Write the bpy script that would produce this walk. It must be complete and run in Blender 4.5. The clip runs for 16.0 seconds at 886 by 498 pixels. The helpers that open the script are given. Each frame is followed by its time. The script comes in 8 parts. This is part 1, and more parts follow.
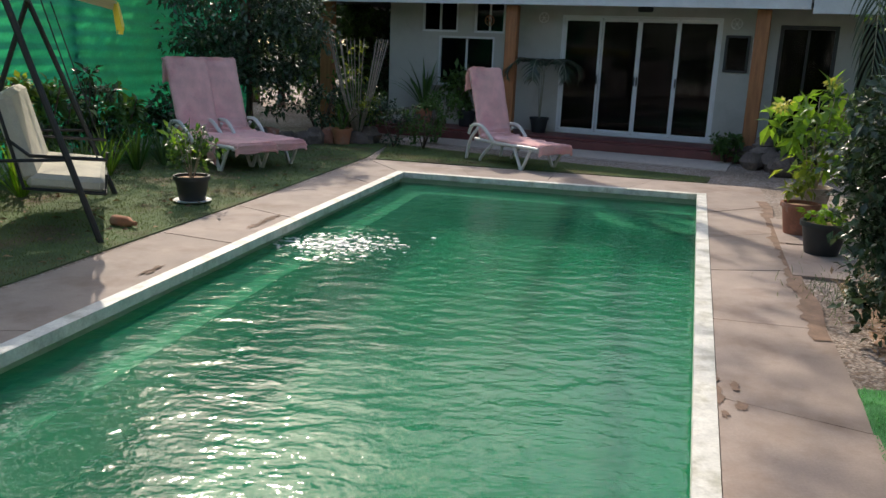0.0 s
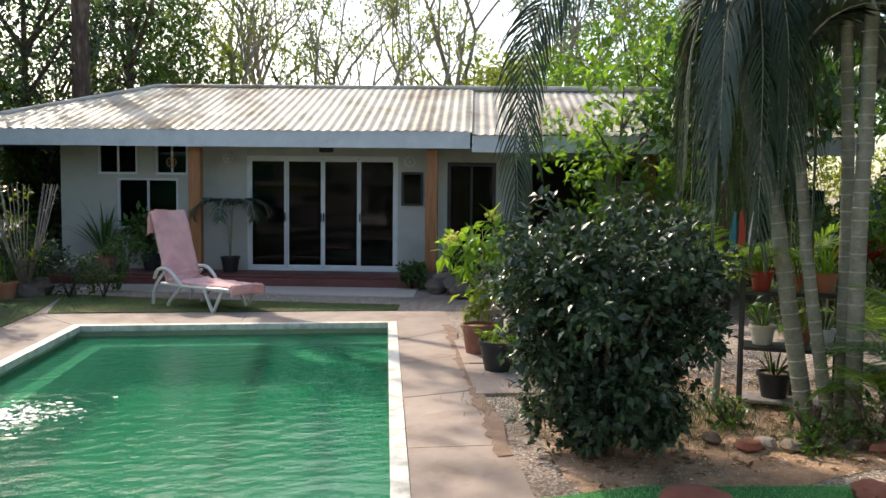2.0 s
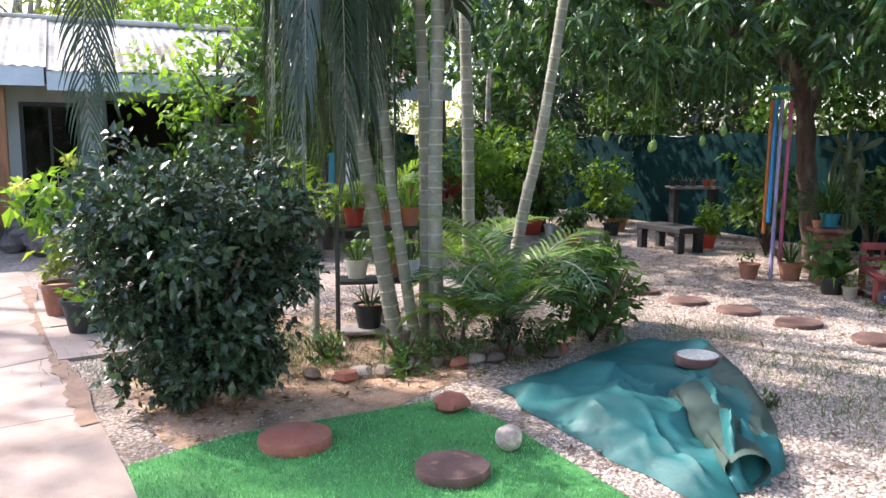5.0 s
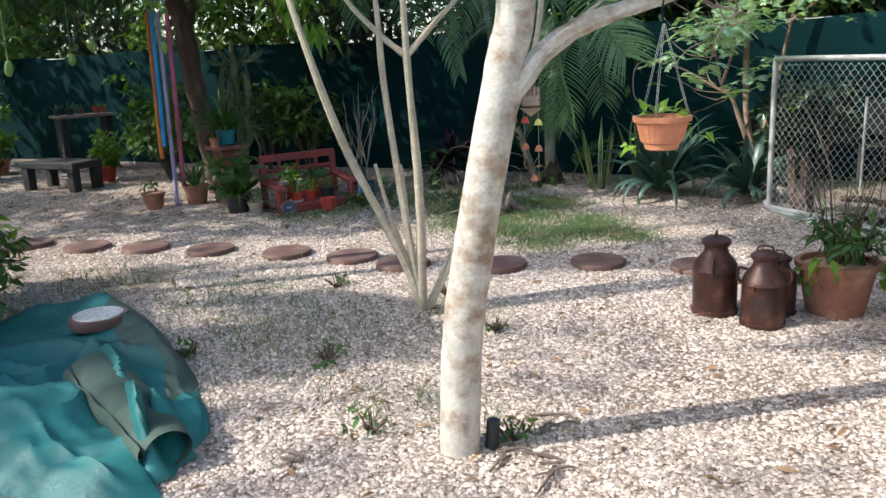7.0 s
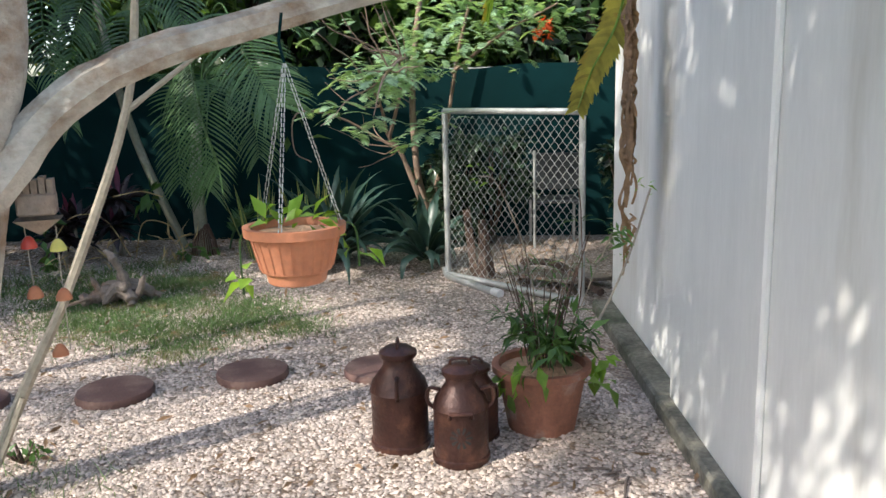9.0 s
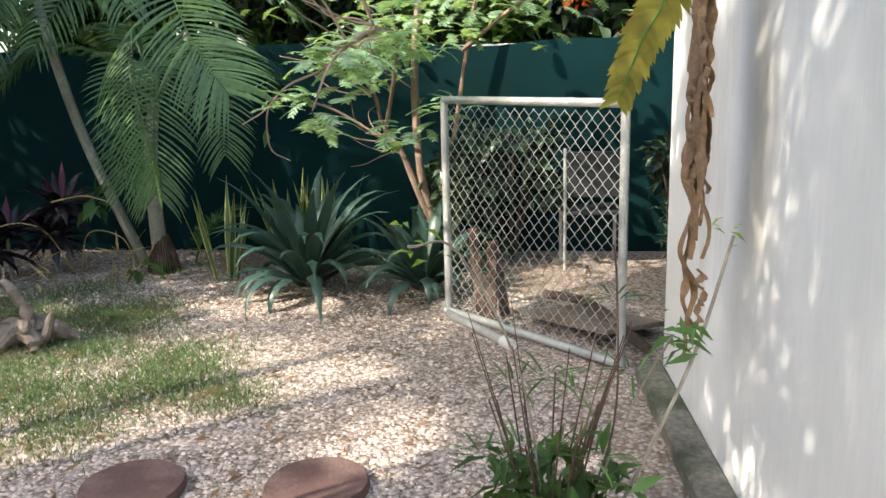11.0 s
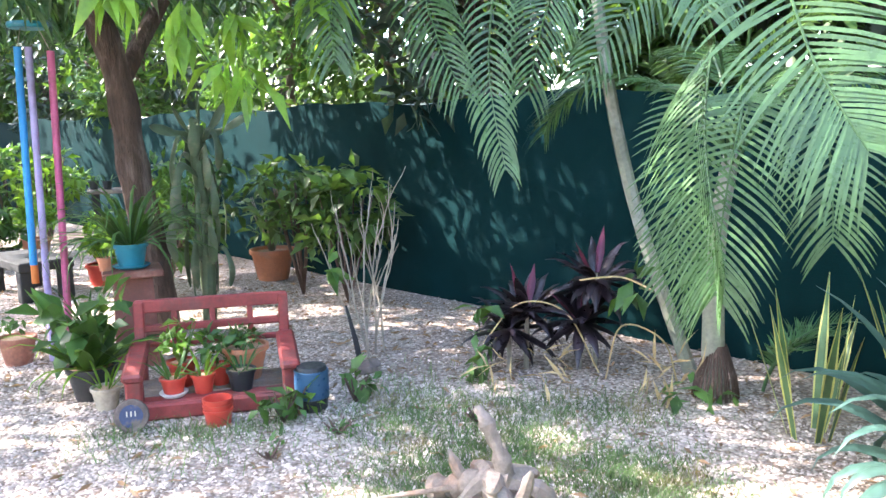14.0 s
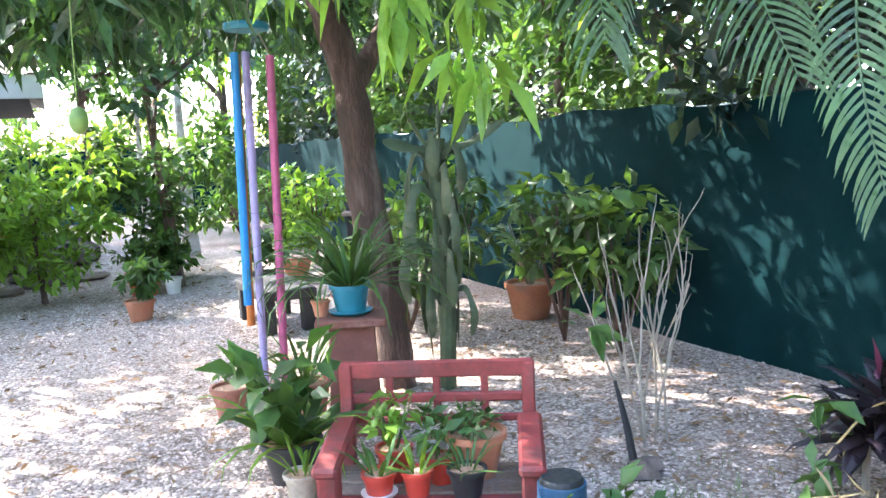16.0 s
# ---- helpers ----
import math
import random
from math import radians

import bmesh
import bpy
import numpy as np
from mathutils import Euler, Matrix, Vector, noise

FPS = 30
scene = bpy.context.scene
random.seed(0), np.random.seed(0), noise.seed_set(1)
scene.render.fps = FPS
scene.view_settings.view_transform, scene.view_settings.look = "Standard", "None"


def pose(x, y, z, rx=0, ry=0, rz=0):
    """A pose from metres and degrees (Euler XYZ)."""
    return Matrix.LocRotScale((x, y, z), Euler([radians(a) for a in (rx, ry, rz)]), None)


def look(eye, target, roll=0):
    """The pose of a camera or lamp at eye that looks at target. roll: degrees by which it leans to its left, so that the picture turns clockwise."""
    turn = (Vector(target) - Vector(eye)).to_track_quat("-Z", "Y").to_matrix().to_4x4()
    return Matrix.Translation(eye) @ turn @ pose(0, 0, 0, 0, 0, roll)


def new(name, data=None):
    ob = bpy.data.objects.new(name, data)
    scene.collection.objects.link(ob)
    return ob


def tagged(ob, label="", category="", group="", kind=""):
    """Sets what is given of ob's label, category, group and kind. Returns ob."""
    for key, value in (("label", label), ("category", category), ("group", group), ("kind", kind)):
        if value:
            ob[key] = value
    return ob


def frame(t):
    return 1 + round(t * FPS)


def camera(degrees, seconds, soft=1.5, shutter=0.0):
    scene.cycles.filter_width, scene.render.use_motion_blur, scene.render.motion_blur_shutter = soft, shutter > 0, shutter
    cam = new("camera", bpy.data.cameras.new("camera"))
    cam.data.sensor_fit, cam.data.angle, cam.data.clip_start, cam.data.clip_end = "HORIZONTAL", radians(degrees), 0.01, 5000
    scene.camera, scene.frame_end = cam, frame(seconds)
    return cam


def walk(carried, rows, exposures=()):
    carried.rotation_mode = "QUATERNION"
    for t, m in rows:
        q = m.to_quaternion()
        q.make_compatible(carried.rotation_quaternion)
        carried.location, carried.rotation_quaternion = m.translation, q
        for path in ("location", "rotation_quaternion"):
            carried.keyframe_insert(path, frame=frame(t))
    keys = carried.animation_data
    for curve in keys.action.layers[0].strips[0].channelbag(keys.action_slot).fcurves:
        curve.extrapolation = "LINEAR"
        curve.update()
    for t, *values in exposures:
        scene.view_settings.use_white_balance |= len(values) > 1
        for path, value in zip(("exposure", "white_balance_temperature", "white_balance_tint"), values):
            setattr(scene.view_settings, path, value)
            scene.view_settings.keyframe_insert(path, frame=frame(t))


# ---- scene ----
cam = camera(57.1, 16.0)
METRES, EYE, TILT, LEAN, TURN = 8.1, 1.6, 0.0, 0.0, 0.0
EXPOSURES = [(0.0, 0.58, 6900, 10), (0.5, 0.78, 7100, 10), (1.5, 1.0, 7100, 10), (3.0, 1.3, 7300, 11), (5.5, 2.05, 6300, 18), (6.0, 1.88, 6300, 12), (7.0, 1.45, 6200, 8),
             (8.0, 1.25, 6200, 6), (9.0, 1.33, 6400, 9), (11.5, 1.95, 6900, 10), (12.0, 2.0, 6800, 9), (12.5, 2.75, 5900, 11), (13.0, 2.75, 5900, 14), (13.5, 3.42, 6000, 14),
             (14.0, 3.7, 6200, 15), (14.5, 3.65, 6200, 15), (15.0, 3.9, 6300, 15), (15.5, 3.85, 6400, 16), (16.0, 3.8, 6100, 16)]
ROWS = [
    (0.0, 0.0, 0.0, 0.0, 0.56, -13.66, -2.31),
    (0.5, -0.0022, -0.0021, 0.0063, -2.83, -9.98, -1.75),
    (1.0, 0.0009, -0.0024, 0.0083, -7.81, -7.11, -0.97),
    (1.5, 0.0044, -0.0017, 0.0098, -13.51, -5.05, -0.8),
    (2.0, 0.014, -0.0012, 0.0099, -20.50, -3.93, -0.63),
    (2.5, 0.0276, 0.003, 0.0104, -25.64, -3.43, -0.65),
    (3.0, 0.029, 0.0061, 0.0108, -27.36, -3.25, -0.32),
    (5.5, 0.0558, 0.0097, 0.0009, -54.47, -8.91, -0.25),
    (6.0, 0.0761, 0.0091, -0.0008, -62.97, -10.23, 0.17),
    (6.5, 0.1084, 0.0211, -0.0036, -76.06, -11.75, 1.52),
    (7.0, 0.1461, 0.0277, -0.0054, -87.25, -13.52, 2.51),
    (7.5, 0.1936, 0.0199, -0.0078, -95.02, -14.36, 2.82),
    (8.0, 0.2365, 0.0153, -0.0073, -103.73, -13.17, 2.25),
    (8.5, 0.2789, 0.0068, -0.0051, -109.7, -11.34, 2.36),
    (9.0, 0.3145, -0.0198, -0.0036, -109.55, -11.28, 1.5),
    (11.5, 0.5338, -0.1318, -0.0052, -103.67, -13.59, 1.73),
    (12.0, 0.583, -0.1413, -0.0065, -93.65, -12.0, 1.63),
    (12.5, 0.6268, -0.1436, -0.0037, -82.33, -11.55, 1.28),
    (13.0, 0.672, -0.1319, -0.0034, -77.91, -11.43, 1.66),
    (13.5, 0.7128, -0.123, -0.0028, -71.26, -9.03, 1.59),
    (14.0, 0.7559, -0.1067, -0.0039, -67.39, -8.72, 1.2),
    (14.5, 0.7938, -0.0847, -0.0056, -66.84, -8.88, 1.83),
    (15.0, 0.8358, -0.0682, -0.009, -59.38, -8.47, 0.92),
    (15.5, 0.8732, -0.0468, -0.0118, -51.51, -8.06, 1.22),
    (16.0, 0.9079, -0.0227, -0.0076, -48.33, -7.07, 2.63),
]
walk(cam, [(t, pose(0, 0, EYE, TILT, LEAN, TURN) @ pose(METRES * x, METRES * y, METRES * z, 90 + pitch, roll, yaw)) for t, x, y, z, yaw, pitch, roll in ROWS],
     exposures=EXPOSURES)

# ---- light ----
SUN_AZ, SUN_EL = -16.0, 39.0          # degrees from +y towards +x, and above the horizon
world = bpy.data.worlds.new("sky")
scene.world = world
world.use_nodes = True
wn = world.node_tree
sky = wn.nodes.new("ShaderNodeTexSky")
sky.sky_type = "NISHITA"
sky.sun_disc = False
sky.sun_elevation = radians(SUN_EL)
sky.sun_rotation = radians(SUN_AZ)
sky.dust_density = 2.0
wn.links.new(sky.outputs[0], wn.nodes["Background"].inputs[0])
wn.nodes["Background"].inputs[1].default_value = 0.15
sun_data = bpy.data.lights.new("sun", "SUN")
sun_data.energy, sun_data.angle, sun_data.color = 2.3, radians(0.55), (1.0, 0.93, 0.82)
sun = new("sun", sun_data)
sun_dir = Vector((math.sin(radians(SUN_AZ)) * math.cos(radians(SUN_EL)), math.cos(radians(SUN_AZ)) * math.cos(radians(SUN_EL)), math.sin(radians(SUN_EL))))
sun.matrix_world = look(sun_dir * 40, (0, 0, 0))


# ---- materials ----
def material(name, base, rough=0.6, var=0.25, scale=6.0, fine=60.0, bump=0.15, metal=0.0, second=None, second_scale=1.2,
             second_edge=(0.5, 0.65), island=0.0, each=0.0, translucent=0.0, spec=0.5, stretch=(1, 1, 1), wave=None, bump_dist=0.01):
    """A surface with variation at two scales, an optional second colour in blotches, relief, and change from piece to piece."""
    m = bpy.data.materials.new(name)
    m.use_nodes = True
    t = m.node_tree
    nodes, link = t.nodes, t.links.new
    bsdf = nodes["Principled BSDF"]
    bsdf.inputs["Roughness"].default_value = rough
    bsdf.inputs["Metallic"].default_value = metal
    bsdf.inputs["Specular IOR Level"].default_value = spec
    co = nodes.new("ShaderNodeTexCoord")
    mp = nodes.new("ShaderNodeMapping")
    mp.inputs["Scale"].default_value = stretch
    link(co.outputs["Object"], mp.inputs[0])

    def noise_node(sc, detail=4.0, rgh=0.6):
        n = nodes.new("ShaderNodeTexNoise")
        n.inputs["Scale"].default_value, n.inputs["Detail"].default_value, n.inputs["Roughness"].default_value = sc, detail, rgh
        link(mp.outputs[0], n.inputs["Vector"])
        return n

    def remap(out, a, b, lo, hi):
        r = nodes.new("ShaderNodeMapRange")
        for i, v in enumerate((a, b, lo, hi)):
            r.inputs[i + 1].default_value = v
        link(out, r.inputs[0])
        return r.outputs[0]

    def times(a, b):
        x = nodes.new("ShaderNodeMath")
        x.operation = "MULTIPLY"
        link(a, x.inputs[0]), link(b, x.inputs[1])
        return x.outputs[0]

    big, small = noise_node(scale), noise_node(fine, 3.0)
    value = times(remap(big.outputs[0], 0.3, 0.7, 1 - var, 1 + var), remap(small.outputs[0], 0.3, 0.7, 1 - var * 0.7, 1 + var * 0.7))
    if island:
        geo = nodes.new("ShaderNodeNewGeometry")
        value = times(value, remap(geo.outputs["Random Per Island"], 0, 1, 1 - island, 1 + island))
    if each:
        info = nodes.new("ShaderNodeObjectInfo")
        value = times(value, remap(info.outputs["Random"], 0, 1, 1 - each, 1 + each))
    colour = nodes.new("ShaderNodeRGB")
    colour.outputs[0].default_value = (*base, 1)
    out = colour.outputs[0]
    if second:
        mix = nodes.new("ShaderNodeMixRGB")
        mix.inputs[2].default_value = (*second, 1)
        link(out, mix.inputs[1])
        link(remap(noise_node(second_scale, 6.0, 0.65).outputs[0], second_edge[0], second_edge[1], 0, 1), mix.inputs[0])
        out = mix.outputs[0]
    scaled = nodes.new("ShaderNodeVectorMath")
    scaled.operation = "SCALE"
    link(out, scaled.inputs[0]), link(value, scaled.inputs["Scale"])
    link(scaled.outputs[0], bsdf.inputs["Base Color"])
    link(remap(small.outputs[0], 0.3, 0.7, max(rough - 0.12, 0.02), min(rough + 0.12, 1)), bsdf.inputs["Roughness"])
    if bump:
        b = nodes.new("ShaderNodeBump")
        b.inputs["Strength"].default_value, b.inputs["Distance"].default_value = bump, bump_dist
        height = small.outputs[0]
        if wave:
            w = nodes.new("ShaderNodeTexWave")
            w.inputs["Scale"].default_value, w.inputs["Distortion"].default_value = wave
            link(mp.outputs[0], w.inputs["Vector"])
            height = w.outputs[1]
        link(height, b.inputs["Height"])
        link(b.outputs[0], bsdf.inputs["Normal"])
    if translucent:
        tr = nodes.new("ShaderNodeBsdfTranslucent")
        warm = nodes.new("ShaderNodeMixRGB")
        warm.blend_type = "MULTIPLY"
        warm.inputs[0].default_value, warm.inputs[2].default_value = 1.0, (1.3, 1.25, 0.5, 1)
        link(scaled.outputs[0], warm.inputs[1])
        link(warm.outputs[0], tr.inputs[0])
        mx = nodes.new("ShaderNodeMixShader")
        mx.inputs[0].default_value = translucent
        link(bsdf.outputs[0], mx.inputs[1]), link(tr.outputs[0], mx.inputs[2])
        link(mx.outputs[0], nodes["Material Output"].inputs[0])
    return m


def glass_material(name, tint, rough, transmission, ior):
    m = bpy.data.materials.new(name)
    m.use_nodes = True
    b = m.node_tree.nodes["Principled BSDF"]
    b.inputs["Base Color"].default_value = (*tint, 1)
    b.inputs["Roughness"].default_value, b.inputs["IOR"].default_value = rough, ior
    b.inputs["Transmission Weight"].default_value = transmission
    return m


def leafy(name, base, rough=0.45, translucent=0.3, island=0.4, second=None):
    return material(name, base, rough, 0.2, 3.0, 25.0, 0.05, island=island, translucent=translucent, second=second, second_scale=2.0)




def gravel_material(name, pale, mid, brown, size):
    """Packed small stones: colour from stone to stone, shade painted dark into the gaps, and broad patches where earth
    shows through.
    """
    m = bpy.data.materials.new(name)
    m.use_nodes = True
    t = m.node_tree
    nodes, link = t.nodes, t.links.new
    bsdf = nodes["Principled BSDF"]
    bsdf.inputs["Roughness"].default_value = 0.9
    co = nodes.new("ShaderNodeTexCoord")
    warp = nodes.new("ShaderNodeTexNoise")
    warp.inputs["Scale"].default_value = 40.0
    link(co.outputs["Object"], warp.inputs["Vector"])
    shift = nodes.new("ShaderNodeVectorMath")
    shift.operation = "MULTIPLY_ADD"
    shift.inputs[1].default_value = (0.012, 0.012, 0.0)
    link(warp.outputs["Color"], shift.inputs[0]), link(co.outputs["Object"], shift.inputs[2])
    cell = nodes.new("ShaderNodeTexVoronoi")
    cell.inputs["Scale"].default_value, cell.inputs["Randomness"].default_value = 1 / size, 1.0
    link(shift.outputs[0], cell.inputs["Vector"])
    ramp = nodes.new("ShaderNodeValToRGB")
    ramp.color_ramp.elements[0].position, ramp.color_ramp.elements[0].color = 0.08, (*brown, 1)
    ramp.color_ramp.elements[1].position, ramp.color_ramp.elements[1].color = 0.85, (*pale, 1)
    ramp.color_ramp.elements.new(0.42).color = (*mid, 1)
    pick = nodes.new("ShaderNodeSeparateColor")
    link(cell.outputs["Color"], pick.inputs[0]), link(pick.outputs[0], ramp.inputs[0])
    patch = nodes.new("ShaderNodeTexNoise")
    patch.inputs["Scale"].default_value, patch.inputs["Detail"].default_value = 0.6, 6.0
    link(co.outputs["Object"], patch.inputs["Vector"])
    span = nodes.new("ShaderNodeMapRange")
    for i, v_ in enumerate((0.48, 0.68, 0.0, 0.7)):
        span.inputs[i + 1].default_value = v_
    link(patch.outputs[0], span.inputs[0])
    earth = nodes.new("ShaderNodeMixRGB")
    earth.inputs[2].default_value = (*brown, 1)
    link(span.outputs[0], earth.inputs[0]), link(ramp.outputs[0], earth.inputs[1])
    gap_shade = nodes.new("ShaderNodeMapRange")
    for i, v_ in enumerate((0.35, 0.62, 1.0, 0.58)):
        gap_shade.inputs[i + 1].default_value = v_
    link(cell.outputs["Distance"], gap_shade.inputs[0])
    tone = nodes.new("ShaderNodeVectorMath")
    tone.operation = "SCALE"
    link(earth.outputs[0], tone.inputs[0]), link(gap_shade.outputs[0], tone.inputs["Scale"])
    link(tone.outputs[0], bsdf.inputs["Base Color"])
    b = nodes.new("ShaderNodeBump")
    b.invert = True
    b.inputs["Strength"].default_value, b.inputs["Distance"].default_value = 0.8, 0.012
    link(cell.outputs["Distance"], b.inputs["Height"]), link(b.outputs[0], bsdf.inputs["Normal"])
    return m


M_gravel = gravel_material("pale_gravel", (0.60, 0.51, 0.445), (0.47, 0.375, 0.32), (0.25, 0.175, 0.125), 0.021)
M_pebble = material("pebble", (0.54, 0.45, 0.39), 0.85, 0.15, 20, 90, 0.3, island=0.45)
M_earth = material("leaf_litter_earth", (0.50, 0.315, 0.205), 0.95, 0.4, 4, 70, 0.7, second=(0.29, 0.20, 0.13), second_scale=2.5, bump_dist=0.02)
M_deck = material("pinkish_concrete", (0.37, 0.29, 0.245), 0.8, 0.14, 2.5, 80, 0.15, second=(0.28, 0.205, 0.165), second_scale=1.4, each=0.06)
M_stain = material("damp_stain", (0.235, 0.15, 0.105), 0.85, 0.3, 5, 50, 0.1)
M_coping = material("white_coping_paint", (0.72, 0.70, 0.64), 0.6, 0.15, 8, 60, 0.2, second=(0.5, 0.48, 0.4), second_scale=5)
M_basin = material("pale_pool_wall", (0.42, 0.56, 0.42), 0.6, 0.12, 3, 40, 0.1)
M_floorpool = material("algae_green_pool_floor", (0.04, 0.27, 0.15), 0.7, 0.15, 2, 40, 0.1)
M_turf = material("green_turf_backing", (0.06, 0.24, 0.07), 0.95, 0.3, 2, 90, 0.5)
M_lawn = material("worn_turf_backing", (0.085, 0.13, 0.045), 0.95, 0.3, 2, 90, 0.5, second=(0.12, 0.085, 0.045), second_scale=1.3)
M_blade = material("turf_blades", (0.15, 0.46, 0.18), 0.7, 0.25, 1.2, 30, 0, island=0.35, translucent=0.2)
M_lawnblade = material("lawn_blades", (0.14, 0.20, 0.06), 0.75, 0.3, 1.0, 30, 0, island=0.4, translucent=0.2, second=(0.16, 0.14, 0.06), second_scale=1.5)
M_grass = material("thin_grass", (0.10, 0.165, 0.062), 0.7, 0.3, 1.0, 30, 0, island=0.4, translucent=0.3, second=(0.24, 0.19, 0.10), second_scale=3.0, second_edge=(0.53, 0.68))
M_plaster = material("white_plaster", (0.77, 0.77, 0.755), 0.85, 0.05, 1.3, 30, 0.12, second=(0.50, 0.475, 0.41), second_scale=1.5, second_edge=(0.54, 0.82), stretch=(1.6, 1.6, 0.28))
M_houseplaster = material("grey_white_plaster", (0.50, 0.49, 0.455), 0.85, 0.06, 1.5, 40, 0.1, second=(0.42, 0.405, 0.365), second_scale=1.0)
M_mossbase = material("mossy_concrete", (0.17, 0.16, 0.13), 0.95, 0.4, 5, 40, 0.5, second=(0.07, 0.08, 0.05), second_scale=3)
M_roof = material("weathered_galvanised_sheet", (0.50, 0.46, 0.39), 0.55, 0.2, 1.5, 30, 0.1, metal=0.25, second=(0.22, 0.17, 0.115), second_scale=1.1, second_edge=(0.46, 0.66), stretch=(1, 0.6, 1))
M_fascia = material("pale_grey_paint", (0.62, 0.64, 0.66), 0.6, 0.08, 3, 40, 0.1, second=(0.45, 0.44, 0.42), second_scale=2, second_edge=(0.55, 0.8))
M_post = material("orange_brown_timber", (0.36, 0.15, 0.06), 0.6, 0.25, 3, 40, 0.2, stretch=(8, 8, 0.7))
M_redwood = material("red_painted_wood", (0.26, 0.045, 0.04), 0.6, 0.25, 5, 50, 0.2, second=(0.16, 0.05, 0.045), second_scale=4, stretch=(1, 1, 1))
M_redfloor = material("dark_red_floor_paint", (0.17, 0.05, 0.045), 0.5, 0.2, 3, 40, 0.1)
M_dark = material("dark_interior", (0.03, 0.03, 0.03), 0.9, 0.2, 3, 30, 0)
# gloom of the rooms and the eaves is put into this base colour
M_interior = material("shade_toned_interior_soffit", (0.10, 0.09, 0.085), 0.9, 0.1, 3, 30, 0)
M_alu = material("white_aluminium", (0.72, 0.73, 0.74), 0.4, 0.05, 4, 40, 0.05)
M_glass = glass_material("tinted_glass", (0.03, 0.032, 0.036), 0.02, 0.9, 1.22)
M_mirror = material("mirror", (0.75, 0.75, 0.75), 0.06, 0.02, 3, 30, 0, metal=1.0)
M_blackmetal = material("black_painted_metal", (0.025, 0.025, 0.028), 0.45, 0.2, 8, 60, 0.1, second=(0.09, 0.06, 0.04), second_scale=6, second_edge=(0.6, 0.7))
M_galv = material("galvanised_steel", (0.48, 0.49, 0.48), 0.45, 0.2, 8, 60, 0.1, metal=0.5)
M_wire = material("wire", (0.55, 0.55, 0.53), 0.45, 0.1, 8, 60, 0, metal=0.5)
M_shade = material("dark_green_shade_cloth", (0.0032, 0.021, 0.0232), 0.9, 0.15, 1.2, 90, 0.2, second=(0.004, 0.0265, 0.029), second_scale=0.8, spec=0.08)
M_corr = material("turquoise_corrugated_sheet", (0.02, 0.31, 0.29), 0.55, 0.2, 1.5, 30, 0.1, translucent=0.55, second=(0.03, 0.28, 0.25), second_scale=0.7)
M_tarp = material("teal_tarpaulin", (0.010, 0.115, 0.118), 0.6, 0.15, 2, 60, 0.15, second=(0.016, 0.15, 0.155), second_scale=1.5)
M_tarpback = material("olive_tarpaulin_underside", (0.05, 0.085, 0.07), 0.8, 0.2, 3, 60, 0.2)
M_pink = material("pink_towelling", (0.86, 0.50, 0.47), 0.95, 0.15, 4, 120, 0.4, second=(0.76, 0.38, 0.38), second_scale=2.2)
M_plastic = material("white_plastic", (0.72, 0.70, 0.66), 0.4, 0.06, 4, 30, 0.03)
M_cream = material("cream_canvas", (0.62, 0.58, 0.47), 0.9, 0.12, 4, 90, 0.2, second=(0.45, 0.42, 0.35), second_scale=2)
M_yellow = material("yellow_canvas", (0.62, 0.52, 0.10), 0.85, 0.1, 4, 90, 0.1, translucent=0.3)
M_terracotta = material("terracotta", (0.48, 0.19, 0.10), 0.8, 0.15, 6, 60, 0.15, second=(0.38, 0.2, 0.14), second_scale=4)
M_terraold = material("weathered_terracotta", (0.30, 0.13, 0.085), 0.85, 0.25, 5, 50, 0.3, second=(0.33, 0.24, 0.2), second_scale=5, second_edge=(0.55, 0.7))
M_brownpaint = material("red_brown_paint", (0.21, 0.078, 0.055), 0.7, 0.2, 5, 50, 0.2, second=(0.27, 0.14, 0.10), second_scale=5, second_edge=(0.55, 0.72))
M_redplastic = material("red_plastic", (0.5, 0.06, 0.04), 0.4, 0.08, 5, 30, 0.03)
M_blackplastic = material("black_plastic", (0.022, 0.025, 0.028), 0.5, 0.15, 6, 40, 0.05)
M_tealplastic = material("teal_plastic", (0.02, 0.20, 0.27), 0.4, 0.08, 5, 30, 0.03)
M_blueplastic = material("blue_plastic", (0.03, 0.10, 0.33), 0.3, 0.1, 5, 30, 0.03)
M_navy = material("dark_blue_enamel", (0.03, 0.05, 0.12), 0.45, 0.25, 8, 40, 0.05, second=(0.13, 0.10, 0.08), second_scale=9, second_edge=(0.52, 0.6))
M_paleblue = material("light_blue_plastic", (0.03, 0.09, 0.17), 0.35, 0.15, 6, 40, 0.05)
M_whiteplastic = material("white_enamel", (0.75, 0.75, 0.73), 0.4, 0.05, 5, 30, 0.03)
M_rust = material("rusty_brown_metal", (0.06, 0.026, 0.021), 0.42, 0.3, 8, 60, 0.3, metal=0.35, second=(0.12, 0.055, 0.037), second_scale=9)
M_stone = material("brown_stepping_stone", (0.135, 0.075, 0.065), 0.85, 0.2, 6, 60, 0.4, second=(0.19, 0.12, 0.10), second_scale=5, each=0.15)
M_redstone = material("red_stepping_stone", (0.36, 0.13, 0.09), 0.85, 0.2, 6, 60, 0.4, second=(0.28, 0.12, 0.09), second_scale=5)
M_greystone = material("grey_stone", (0.38, 0.32, 0.29), 0.85, 0.25, 8, 60, 0.4, second=(0.55, 0.5, 0.46), second_scale=6)
M_whitestone = material("white_pebbles", (0.62, 0.60, 0.57), 0.85, 0.3, 30, 90, 0.5)
M_rock = material("dark_rock", (0.13, 0.10, 0.085), 0.9, 0.3, 5, 40, 0.6, second=(0.22, 0.17, 0.14), second_scale=4)
